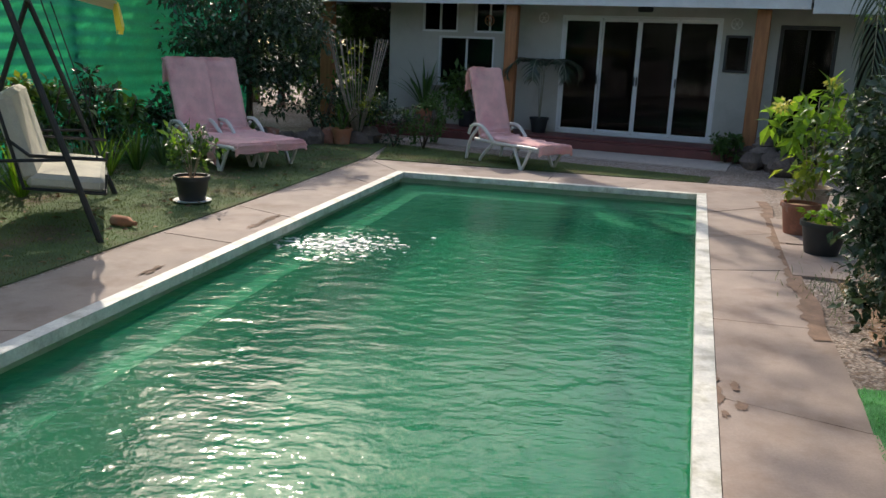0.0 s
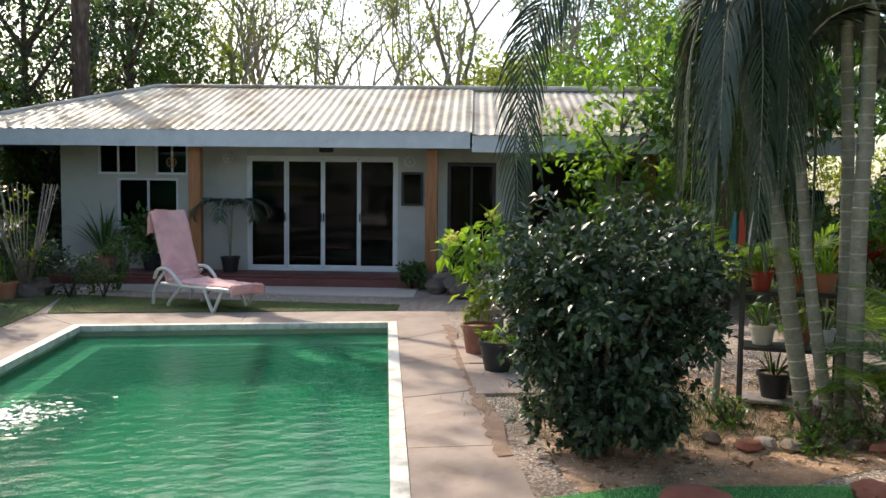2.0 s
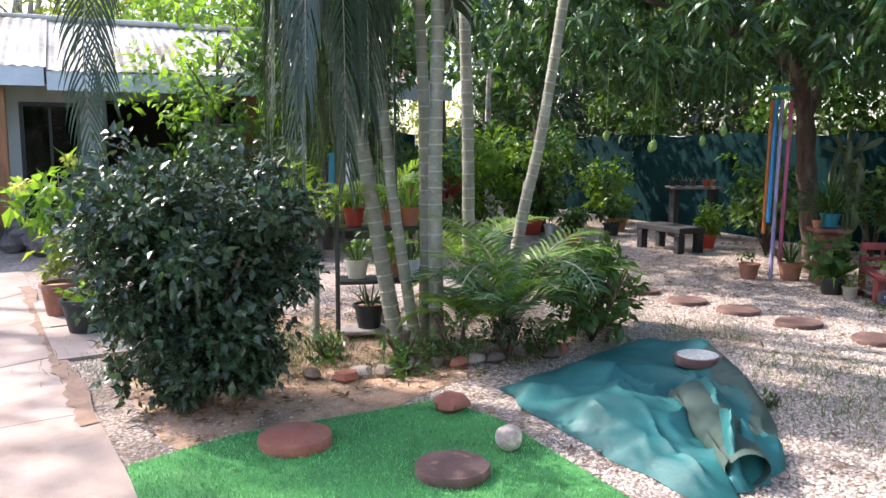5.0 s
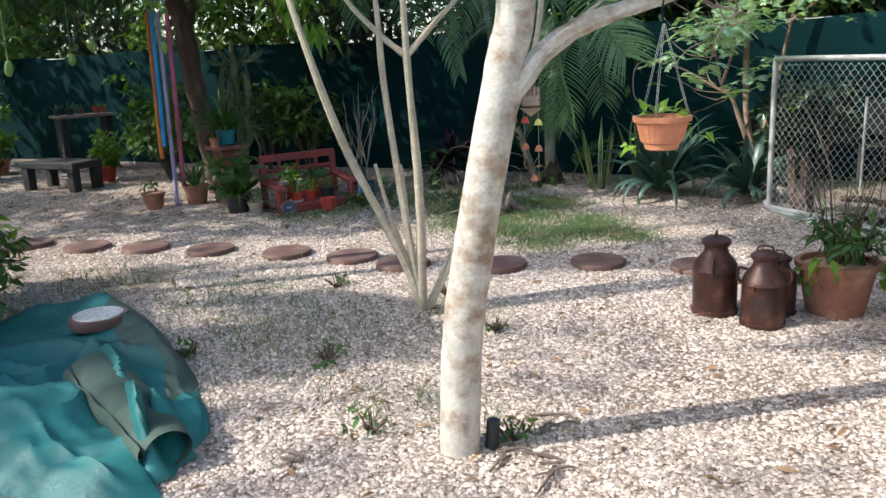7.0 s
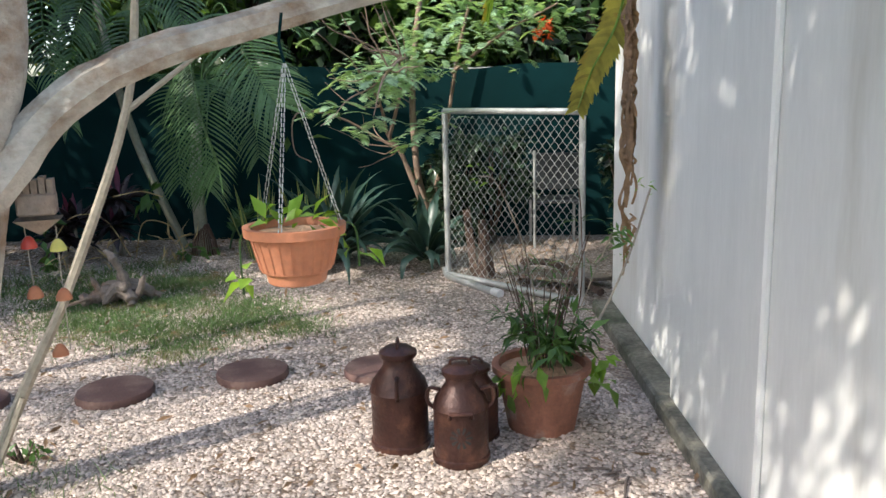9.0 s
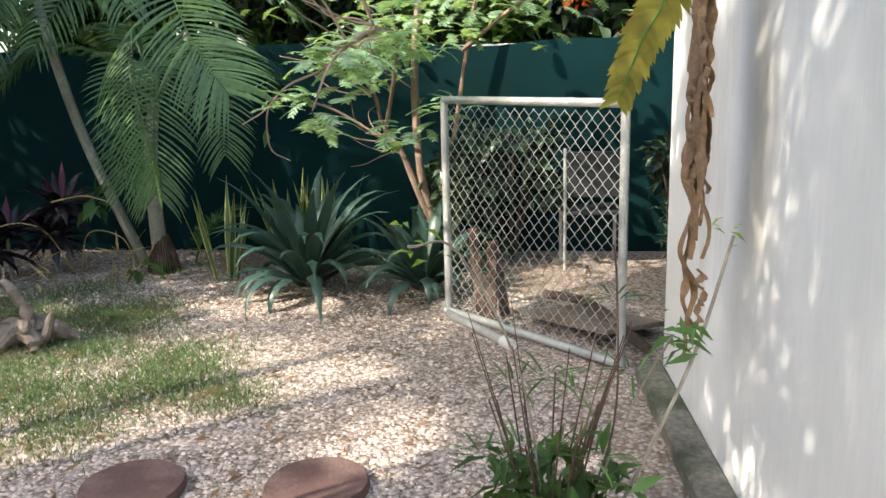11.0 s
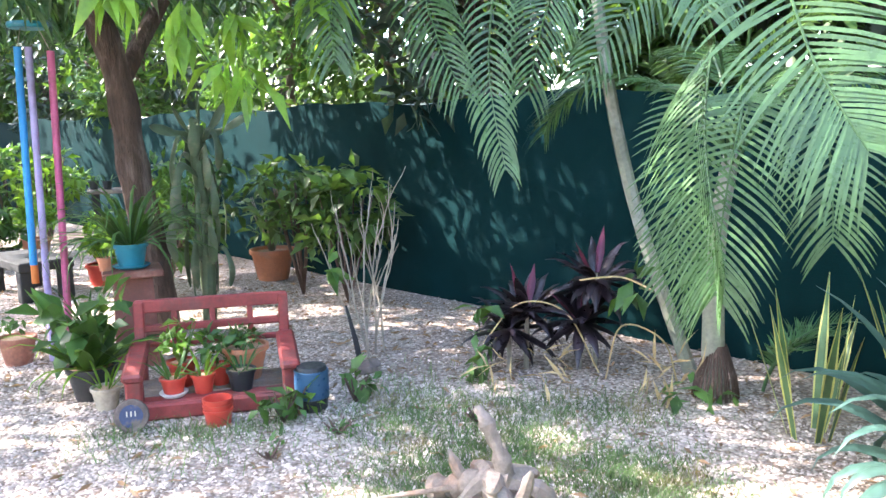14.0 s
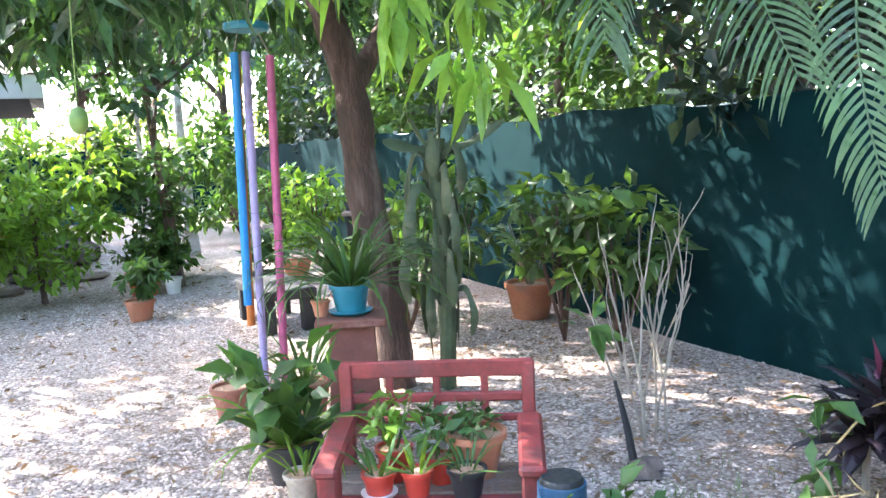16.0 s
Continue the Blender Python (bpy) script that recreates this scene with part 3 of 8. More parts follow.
wa.operation = "MULTIPLY_ADD"
wa.inputs[1].default_value = 0.3
wt.links.new(w2.outputs[0], wa.inputs[0]), wt.links.new(w1.outputs[0], wa.inputs[2])
wbump = wt.nodes.new("ShaderNodeBump")
wbump.inputs["Strength"].default_value, wbump.inputs["Distance"].default_value = 1.0, 0.013
wt.links.new(wa.outputs[0], wbump.inputs["Height"])
wt.links.new(wbump.outputs[0], wb.inputs["Normal"])
s = Shape()
N1, N2 = 150, 340
jet = Vector((-0.95, 7.1, 0))


def water_height(x, y):
    r = math.hypot(x - jet.x, y - jet.y)
    h = 0.006 * noise.noise(Vector((x * 1.3, y * 2.2, 0.3)))
    if r < 1.4:
        h += 0.034 * math.exp(-(r / 0.5) ** 2) * noise.noise(Vector((x * 9, y * 9, 5))) + 0.018 * math.exp(-(r / 0.5) ** 2) * noise.noise(Vector((x * 22, y * 22, 8)))
        h += 0.012 * math.exp(-r / 0.5) * math.sin(r * 26)
    return h


vv = []
for j in range(N2 + 1):
    a, b = POOL[3].lerp(POOL[2], j / N2), POOL[0].lerp(POOL[1], j / N2)
    for i in range(N1 + 1):
        p = a.lerp(b, i / N1)
        vv.append((p.x, p.y, WATER + water_height(p.x, p.y)))
s.add(vv, [(j * (N1 + 1) + i, j * (N1 + 1) + i + 1, (j + 1) * (N1 + 1) + i + 1, (j + 1) * (N1 + 1) + i) for j in range(N2) for i in range(N1)])
water = tagged(part("water", s, wm, smooth=True), "rippled murky green pool water", "water", kind="structure")
water.visible_shadow = False
# white blobs at the jet: bubbles, and sun glints modelled as white flecks
r_ = np.random.default_rng(5)
s = Shape()
for k in range(700):
    a_, rr = r_.random() * 6.283, abs(r_.normal()) * 0.24
    x_, y_ = jet.x + rr * 1.35 * math.cos(a_), jet.y + rr * 0.9 * math.sin(a_)
    b_ = 0.005 + 0.018 * r_.random() ** 2
    s.blob((x_, y_, WATER + water_height(x_, y_)), (b_ * 1.5, b_ * 1.3, b_ * 0.5), 0.1, 6, k)
tagged(part("foam", s, M_whiteplastic, smooth=True), "white blobs for bubbles and sun glints over the pool jet", "foam", kind="stuff")

# paving of large concrete slabs round the pool
paving = tagged(part("pavement", slab(Shape(), [(0.95, 0.2), (1.25, 0.9), (-2.9, 1.75), (-3.15, 1.05)], -0.04, 0.006), M_deck), "pinkish concrete paving around the pool", "pavement", kind="structure")
inn, out_ = grown(POOL, (0.04,) * 4), grown(POOL, (0.72, 0.95, 0.75, 0.7))
for i, count in ((0, 7), (1, 4), (2, 8)):
    ends = 0.0
    for k in range(count):
        t0, t1 = k / count + 0.0006, (k + 1) / count - 0.0006
        a, b = inn[i], inn[(i + 1) % 4]
        c, d = out_[i], out_[(i + 1) % 4]
        if i == 1:
            c, d = out_[1], out_[2]
        s = Shape()
        dz = random.uniform(0, 0.006)
        slab(s, [a.lerp(b, t1), a.lerp(b, t0), c.lerp(d, t0), c.lerp(d, t1)], -0.03, 0.010 + dz)
        part("paving_slab", s, M_deck, paving)


# ---- house ----
HM = pose(2.03, 15.59, 0, 0, 0, -22.73)
house = thing("house", "low white house with corrugated hip roof and timber posts", "house", HM)


def wall_with_holes(u0, u1, z0, z1, holes, thick, v=0.0):
    """A wall along u with rectangular holes (u0, u1, z0, z1) cut through it."""
    us = sorted({u0, u1, *[h[0] for h in holes], *[h[1] for h in holes]})
    zs = sorted({z0, z1, *[h[2] for h in holes], *[h[3] for h in holes]})
    s_ = Shape()
    for a, b in zip(us, us[1:]):
        run = None
        for c, d in zip(zs, zs[1:]):
            hole = any(h[0] <= a and b <= h[1] and h[2] <= c and d <= h[3] for h in holes)
            if not hole:
                run = (run[0], d) if run and run[1] == c else (c, d) if not run else run
                if run[1] != d:
                    s_.box(((a + b) / 2, v + thick / 2, sum(run) / 2), (b - a, thick, run[1] - run[0]))
                    run = (c, d)
            elif run:
                s_.box(((a + b) / 2, v + thick / 2, sum(run) / 2), (b - a, thick, run[1] - run[0]))
                run = None
        if run:
            s_.box(((a + b) / 2, v + thick / 2, sum(run) / 2), (b - a, thick, run[1] - run[0]))
    return s_


def pieces(shape):
    """The shape's boxes, one by one."""
    out = []
    for v_ in shape.v:
        out.append(Shape().add(v_, [(0, 1, 3, 2), (4, 6, 7, 5), (0, 4, 5, 1), (2, 3, 7, 6), (0, 2, 6, 4), (1, 5, 7, 3)]))
    return out


HOLES = [(0.0, 2.83, 0.2, 2.34), (-2.84, -2.08, 1.97, 2.58), (-1.74, -1.12, 1.97, 2.58), (-2.47, -1.31, 0.95, 1.9),
         (3.75, 4.65, 0.2, 2.25), (5.0, 6.5, 0.2, 2.3), (6.83, 7.25, 1.9, 2.35), (7.42, 7.66, 1.9, 2.35)]
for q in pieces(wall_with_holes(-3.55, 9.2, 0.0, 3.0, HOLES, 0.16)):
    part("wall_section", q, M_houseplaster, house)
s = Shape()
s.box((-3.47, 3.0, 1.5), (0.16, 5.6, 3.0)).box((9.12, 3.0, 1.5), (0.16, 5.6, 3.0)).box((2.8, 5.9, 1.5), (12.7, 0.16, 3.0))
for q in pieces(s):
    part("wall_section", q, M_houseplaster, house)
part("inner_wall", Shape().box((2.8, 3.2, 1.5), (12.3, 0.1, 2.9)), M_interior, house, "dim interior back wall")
part("inner_floor", Shape().box((2.8, 3.0, 0.14), (12.3, 5.6, 0.1)), M_redfloor, house)
s = Shape()
s.box((0.1, -0.50, 0.075), (7.4, 1.0, 0.15), chamfer=0.012).box((0.1, -0.44, 0.172), (7.4, 0.88, 0.045), chamfer=0.01)
part("terrace", s, M_redfloor, house, "dark red terrace step")
for u in (-0.73, 3.5, 7.3):
    part("post", Shape().box((u, -0.70, 1.31), (0.22, 0.16, 2.28), chamfer=0.012), M_post, house, "orange-brown timber post")
part("post", Shape().box((-4.75, -0.4, 1.25), (0.26, 0.22, 2.5), chamfer=0.02), M_post, house, "orange-brown timber post")

# corrugated hip roof
E0, E1, EV0, EV1, EZ, RZ = -5.35, 11.0, -1.05, 6.6, 2.74, 3.92
RV, RU0, RU1 = 2.6, -2.7, 9.0
PITCH_W = 0.17


def roof_z(u, v):
    """Height of the hip roof over the plan."""
    k = min((v - EV0) / (RV - EV0), (EV1 - v) / (EV1 - RV), (u - E0) / (RU0 - E0), (E1 - u) / (E1 - RU1))
    return EZ + (RZ - EZ) * max(min(k, 1), 0)


def corrugated(u0, u1, front):
    s_ = Shape()
    step = PITCH_W / 6
    n = int((u1 - u0) / step)
    rows_ = 10
    v = []
    for i in range(n + 1):
        u = u0 + (u1 - u0) * i / n
        if front:
            vmax = min(RV, EV0 + (RV - EV0) * max(0.02, min((u - E0) / (RU0 - E0), (E1 - u) / (E1 - RU1), 1)))
        else:
            vmax = RV
        for j in range(rows_ + 1):
            w = EV0 + (vmax - EV0) * j / rows_
            z = EZ + (RZ - EZ) * (w - EV0) / (RV - EV0)
            sag = 0.012 * noise.noise(Vector((u * 0.8, w * 0.8, 1)))
            v.append((u, w, z + 0.011 * math.cos(2 * math.pi * u / PITCH_W) + sag))
    f = [(i * (rows_ + 1) + j, (i + 1) * (rows_ + 1) + j, (i + 1) * (rows_ + 1) + j + 1, i * (rows_ + 1) + j + 1) for i in range(n) for j in range(rows_)]
    return s_.add(v, f)


part("roof", corrugated(E0, 4.2, True), M_roof, house, "weathered corrugated roof sheets", smooth=True)
r2 = part("roof", corrugated(4.2, E1, True), M_roof, house, "weathered corrugated roof sheets", smooth=True)
r2.location = (0, 0, -0.05)
s = Shape()
s.add([(E0, EV0, EZ), (RU0, RV, RZ), (E0, EV1, EZ)], [(0, 1, 2)])
s.add([(E1, EV0, EZ - 0.05), (E1, EV1, EZ - 0.05), (RU1, RV, RZ - 0.05)], [(0, 1, 2)])
s.add([(E0, EV1, EZ), (RU0, RV, RZ), (RU1, RV, RZ), (E1, EV1, EZ)], [(0, 1, 2, 3)])
part("roof_back", s, M_roof, house)
s = Shape()
s.tube([(RU0, RV, RZ + 0.01), (RU1, RV, RZ + 0.01)], 0.06, 8).tube([(E0, EV0, EZ + 0.01), (RU0, RV, RZ + 0.02)], 0.05, 8)
part("ridge_cap", s, M_roof, house, smooth=True)
s = Shape()
s.box((-0.58, EV0 + 0.03, EZ - 0.15), (9.5, 0.03, 0.29), chamfer=0.004)
part("fascia", s, M_fascia, house, "pale grey painted fascia board")
part("fascia", Shape().box((7.6, EV0 + 0.04, EZ - 0.21), (6.8, 0.03, 0.29), chamfer=0.004), M_fascia, house, "pale grey painted fascia board")
part("fascia", Shape().box((E0 + 0.02, 2.75, EZ - 0.13), (0.03, 7.5, 0.22), chamfer=0.004), M_fascia, house)
# soffit wears the dark interior tone: overhang shade as colour
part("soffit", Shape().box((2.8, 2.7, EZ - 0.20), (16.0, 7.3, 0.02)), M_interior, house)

# four-leaf sliding door
door = part("sliding_door", Shape().box((1.415, 0.06, 2.315), (2.83, 0.12, 0.05), chamfer=0.005).box((1.415, 0.06, 0.225), (2.83, 0.12, 0.05), chamfer=0.005)
            .box((0.025, 0.06, 1.27), (0.05, 0.12, 2.04), chamfer=0.005).box((2.805, 0.06, 1.27), (0.05, 0.12, 2.04), chamfer=0.005), M_alu, house, "white aluminium sliding door, closed")
for k in range(4):
    a = 0.05 + k * 0.6825
    vo = 0.04 if k in (0, 3) else 0.085
    s = Shape()
    for x in (a + 0.02, a + 0.6625):
        s.box((x, vo, 1.27), (0.04, 0.035, 2.02), chamfer=0.004)
    for z in (0.275, 2.265):
        s.box((a + 0.341, vo, z), (0.64, 0.035, 0.05), chamfer=0.004)
    part("door_leaf", s, M_alu, door)
    part("glass_pane", Shape().box((a + 0.341, vo, 1.27), (0.605, 0.008, 1.94)), M_glass, door, "dark tinted glass")
for x in (0.71, 1.39, 1.44, 2.12):
    part("door_handle", Shape().box((x, 0.015, 1.2), (0.025, 0.03, 0.16), chamfer=0.006), M_blackmetal, door)


def window(u0, u1, z0, z1, bars=1, v=0.05):
    w = part("window", Shape().box(((u0 + u1) / 2, v, z1 - 0.02), (u1 - u0, 0.07, 0.04)).box(((u0 + u1) / 2, v, z0 + 0.02), (u1 - u0, 0.07, 0.04))
             .box((u0 + 0.02, v, (z0 + z1) / 2), (0.04, 0.07, z1 - z0 - 0.08)).box((u1 - 0.02, v, (z0 + z1) / 2), (0.04, 0.07, z1 - z0 - 0.08)), M_alu, house)
    part("pane", Shape().box(((u0 + u1) / 2, v + 0.01, (z0 + z1) / 2), (u1 - u0 - 0.07, 0.008, z1 - z0 - 0.07)), M_glass, w)
    for i in range(bars):
        x = u0 + (u1 - u0) * (i + 1) / (bars + 1)
        part("mullion", Shape().box((x, v, (z0 + z1) / 2), (0.035, 0.05, z1 - z0 - 0.09)), M_alu, w)
    return w


for h in HOLES[1:4] + HOLES[6:]:
    window(*h, bars=1 if h[1] - h[0] > 0.5 else 0)
s = Shape()
s.box((4.2, 0.06, 2.22), (0.9, 0.1, 0.06)).box((3.78, 0.06, 1.2), (0.06, 0.1, 2.0)).box((4.62, 0.06, 1.2), (0.06, 0.1, 2.0)).box((4.2, 0.06, 1.2), (0.04, 0.04, 2.0))
d2 = part("side_door", s, M_blackmetal, house, "dark framed side door")
part("glass_pane", Shape().box((4.2, 0.08, 1.2), (0.8, 0.008, 1.96)), M_glass, d2)
part("window_sill", Shape().box((-1.89, -0.03, 0.94), (1.3, 0.12, 0.04), chamfer=0.01), M_houseplaster, house)


def local_thing(name, label, cat, u, v, z, rz=0):
    return thing(name, label, cat, HM @ pose(u, v, z, 0, 0, rz))


mir = local_thing("wall_picture", "dark framed glass picture on the white house wall", "picture", 3.1, -0.02, 1.75)
s = Shape()
for x in (-0.18, 0.18):
    s.box((x, 0, 0), (0.045, 0.035, 0.62), chamfer=0.006)
for z in (-0.29, 0.29):
    s.box((0, 0, z), (0.315, 0.035, 0.045), chamfer=0.006)
part("frame", s, M_blackmetal, mir)
part("picture_glass", Shape().box((0, 0.008, 0), (0.32, 0.006, 0.54)), M_glass, mir)
lampb = local_thing("wall_lamp", "small black lamp above the sliding door", "lamp", 1.5, -0.05, 2.46)
part("lamp_body", Shape().box((0, 0, 0), (0.26, 0.09, 0.10), chamfer=0.02), M_blackmetal, lampb)
for u, z, c in ((-0.35, 2.28, M_whiteplastic), (3.05, 2.25, M_whiteplastic), (-1.42, 2.2, M_terracotta)):
    o = local_thing("wall_ornament", "small round star ornament on the house wall", "ornament", u, -0.025, z)
    s = Shape()
    s.tube([(0.09 * math.cos(i / 12 * 6.2832), 0, 0.09 * math.sin(i / 12 * 6.2832)) for i in range(13)], 0.012, 5)
    for k in range(6):
        s.tube([(0, 0, 0), (0.085 * math.cos(k * 1.047), 0, 0.085 * math.sin(k * 1.047))], 0.007, 4)
    part("ring", s, c, o)

# ---- boundary fence, white wall ----
FA, FB = Vector((9.55, -5.4, 0)), Vector((20.5, 19.4, 0))


def cloth_fence(a, b, h, mat, name, label, folds=0.03, n=220, top_trim=True):
    """A cloth screen hung on posts and rails from a to b."""
    root = tagged(thing(name, label, "fence"), kind="structure")
    e = (b - a)
    length = e.length
    e.normalize()
    nor = Vector((e.y, -e.x, 0))
    s_, v = Shape(), []
    rows_ = 10
    for i in range(n + 1):
        d = length * i / n
        for j in range(rows_ + 1):
            z = 0.0 + (h + 0.025 * math.sin(d * 2.1) - 0.015 * math.cos(d * 5.3)) * j / rows_
            o = folds * noise.noise(Vector((d * 1.1, z * 0.6, 2))) + folds * 0.4 * noise.noise(Vector((d * 4, z * 1.5, 7)))
            p = a + e * d + nor * o
            v.append((p.x, p.y, z))
    s_.add(v, [(i * (rows_ + 1) + j, (i + 1) * (rows_ + 1) + j, (i + 1) * (rows_ + 1) + j + 1, i * (rows_ + 1) + j + 1) for i in range(n) for j in range(rows_)])
    part("cloth", s_, mat, root, smooth=True)
    k = max(int(length / 2.4), 1)
    for i in range(k + 1):
        p = a + e * length * i / k + nor * 0.12
        part("fence_post", Shape().tube([(p.x, p.y, 0), (p.x, p.y, h + 0.03)], 0.03, 8), M_galv, root, smooth=True)
    s_ = Shape()
    p, q = a + nor * 0.1, b + nor * 0.1
    s_.tube([(p.x, p.y, h - 0.04), (q.x, q.y, h - 0.04)], 0.02, 6)
    part("rail", s_, M_galv, root)
    return root


cloth_fence(FA, FB, 1.78, M_shade, "fence_east", "dark green shade cloth garden fence")
cloth_fence(Vector((4.8, -6.6, 0)), FA, 1.75, M_shade, "fence_south", "dark green shade cloth garden fence", n=60)
cloth_fence(Vector((21.0, 20.5, 0)), Vector((14.5, 28.5, 0)), 1.9, M_shade, "fence_far", "green shade cloth fence at the far end", n=60)


# turquoise corrugated fence beside the pool
fw = tagged(thing("fence_west", "turquoise corrugated sheet fence behind the flower bed", "fence"), kind="structure")
a, b = Vector((-7.9, 1.5, 0)), Vector((-4.2, 17.5, 0))
e = (b - a).normalized()
s, v = Shape(), []
rows_ = 120
for i in range(31):
    p = a.lerp(b, i / 30)
    for j in range(rows_ + 1):
        z = 2.75 * j / rows_
        o = 0.028 * math.cos(z / 0.2 * 2 * math.pi) + 0.02 * noise.noise(Vector((i * 0.7, z, 0)))
        v.append((p.x + e.y * o, p.y - e.x * o, z))
s.add(v, [(i * (rows_ + 1) + j, (i + 1) * (rows_ + 1) + j, (i + 1) * (rows_ + 1) + j + 1, i * (rows_ + 1) + j + 1) for i in range(30) for j in range(rows_)])
part("corrugated_sheet", s, M_corr, fw, smooth=True)
for i in range(7):
    p = a.lerp(b, i / 6) - Vector((e.y, -e.x, 0)) * 0.09
    part("fence_post", Shape().box((p.x, p.y, 1.4), (0.08, 0.08, 2.8)), M_brownBark, fw)

# white wall of the neighbouring building
WD = Vector((-2.35, 0.86, 0)).normalized()      # along its foot towards the path
WN = Vector((-WD.y, WD.x, 0))
if WN.y < 0:
    WN = -WN
wend = Vector((7.4, -3.06, 0))
wm4 = Matrix.Translation(wend) @ Matrix((( WD.x, -WN.x, 0, 0), (WD.y, -WN.y, 0, 0), (0, 0, 1, 0), (0, 0, 0, 1)))
wall_w = tagged(thing("wall_white", "white plastered wall with streaks and a mossy foot", "wall", wm4), kind="structure")
# local x runs along the wall, -y towards the garden
part("wall_body", Shape().box((0.9, 0.165, 1.6), (1.8, 0.25, 3.2), chamfer=0.01), M_plaster, wall_w)
part("wall_body", Shape().box((4.6, 0.12, 1.6), (5.6, 0.3, 3.2), chamfer=0.01), M_plaster, wall_w)
part("pilaster", Shape().box((2.95, -0.045, 1.6), (0.06, 0.03, 3.2), chamfer=0.012), M_plaster, wall_w)
part("wall_return", Shape().box((0.13, 2.3, 1.6), (0.25, 4.0, 3.2)), M_plaster, wall_w)
s = Shape()
s.box((0.9, -0.03, 0.03), (1.8, 0.14, 0.10), chamfer=0.015).box((4.6, -0.065, 0.03), (5.6, 0.08, 0.10), chamfer=0.015)
part("wall_foot", s, M_mossbase, wall_w, "dark mossy concrete foot")
# building behind the camera's start closes the place
back = tagged(thing("wall_back", "plain white wall behind the garden", "wall"), kind="structure")
part("wall_body", Shape().box((-2.0, -9.0, 1.5), (16, 0.3, 3.0)), M_plaster, back)


# ---- trees ----
def tree(name, label, trunk_pts, r0, r1, limbs, crown_vt, leaf_mat, bark, category="tree", n=10, bumps=0.25):
    t_ = thing(name, label, category, Matrix.Translation((trunk_pts[0][0], trunk_pts[0][1], 0)))
    o = np.array([trunk_pts[0][0], trunk_pts[0][1], 0])
    off = Vector(o)
    s_ = Shape()
    limb(s_, [Vector(p) - off for p in trunk_pts], r0, r1, n, 6, bumps)
    part("trunk", s_, bark, t_, smooth=True)
    for pts, a_, b_ in limbs:
        s_ = Shape()
        limb(s_, [Vector(p) - off for p in pts], a_, b_, 7, 5, 0.2)
        part("limb", s_, bark, t_, smooth=True)
    if crown_vt is not None:
        leaves_part("crown", (crown_vt[0] - o, crown_vt[1]), leaf_mat, t_)
    return t_


def ringed_palm(base, pts, r0, r1, label, fronds, mat=L_palm, leafkw=None, ring=0.11, crown_at=None):
    t_ = thing("palm_tree", label, "palm tree", Matrix.Translation((base[0], base[1], 0)))
    off = Vector((base[0], base[1], 0))
    r0, r1 = r0 * 0.78, r1 * 0.8
    c = curve_pts([Vector(p) - off for p in pts], 10)
    m = len(c) - 1
    part("trunk", Shape().tube(c, [r0 + (r1 - r0) * i / m for i in range(m + 1)], 12), M_palmBark, t_, smooth=True)
    s_ = Shape()
    dist, nxt = 0, 0.12
    for i in range(m):
        seg = (c[i + 1] - c[i]).length
        while nxt < dist + seg:
            p = c[i].lerp(c[i + 1], (nxt - dist) / seg)
            d = (c[i + 1] - c[i]).normalized()
            rr = (r0 + (r1 - r0) * i / m) * 1.03
            s_.tube([p - d * 0.006, p, p + d * 0.006], [rr * 0.97, rr * 1.04, rr * 0.97], 12)
            nxt += ring * random.uniform(0.8, 1.2)
        dist += seg
    tagged(part("leaf_scar", s_, M_ring, t_, "pale ring scars", smooth=True), kind="stuff")
    top = c[-1]
    for az, ln, rise, droop in fronds:
        add_frond(t_, mat, M_ring, top + Vector((0, 0, random.uniform(-0.1, 0.1))), az, ln, rise, droop, **(leafkw or {}))
    return t_


def ring_fronds(n, ln, rise=(20, 75), droop=(70, 130), seed=1, a0=0, a1=360):
    r_ = random.Random(seed)
    return [(a0 + (a1 - a0) * (k + r_.uniform(-0.3, 0.3)) / n, ln * r_.uniform(0.85, 1.15), r_.uniform(*rise), r_.uniform(*droop)) for k in range(n)]


# palms in the bed beside the path
PK = dict(pairs=40, leaf=0.55, width=0.035, hang=0.55)
palm_a = ringed_palm((4.75, 4.64), [(4.76, 4.63, 0), (4.66, 4.73, 0.82), (4.55, 4.82, 1.66), (4.44, 4.93, 2.15), (4.3, 5.05, 2.9)], 0.085, 0.06, "leaning ringed palm with drooping dark fronds",
            [(30, 1.7, 60, 150), (350, 1.6, 70, 160), (10, 1.7, 75, 160)],
            L_palmdark, dict(pairs=46, leaf=0.6, width=0.03, hang=0.8))
ringed_palm((4.79, 4.44), [(4.79, 4.44, 0), (4.67, 4.56, 1.08), (4.60, 4.62, 1.9), (4.55, 4.7, 2.6)], 0.06, 0.045, "slim ringed palm trunk in the garden bed",
            ring_fronds(3, 1.3, (70, 88), (140, 170), seed=3, a0=-60, a1=60), L_palmdark, PK)
ringed_palm((4.88, 4.32), [(4.88, 4.32, 0), (4.87, 4.33, 1.25), (4.88, 4.32, 2.5), (4.9, 4.3, 5.6)], 0.075, 0.055, "straight pale-ringed palm trunk in the garden bed",
            ring_fronds(6, 2.2, seed=4), L_palm, PK)
ringed_palm((5.0, 4.56), [(5.0, 4.55, 0), (4.99, 4.56, 1.67), (4.96, 4.58, 2.6), (4.9, 4.7, 5.3)], 0.06, 0.05, "straight grey palm trunk in the garden bed",
            ring_fronds(6, 2.0, seed=5), L_palm, PK)
ringed_palm((5.97, 4.93), [(5.97, 4.93, 0), (5.96, 4.95, 1.68), (5.93, 4.97, 2.7), (5.85, 5.0, 5.8)], 0.075, 0.06, "tall grey-green palm trunk",
            ring_fronds(6, 2.2, seed=6), L_palm, PK)
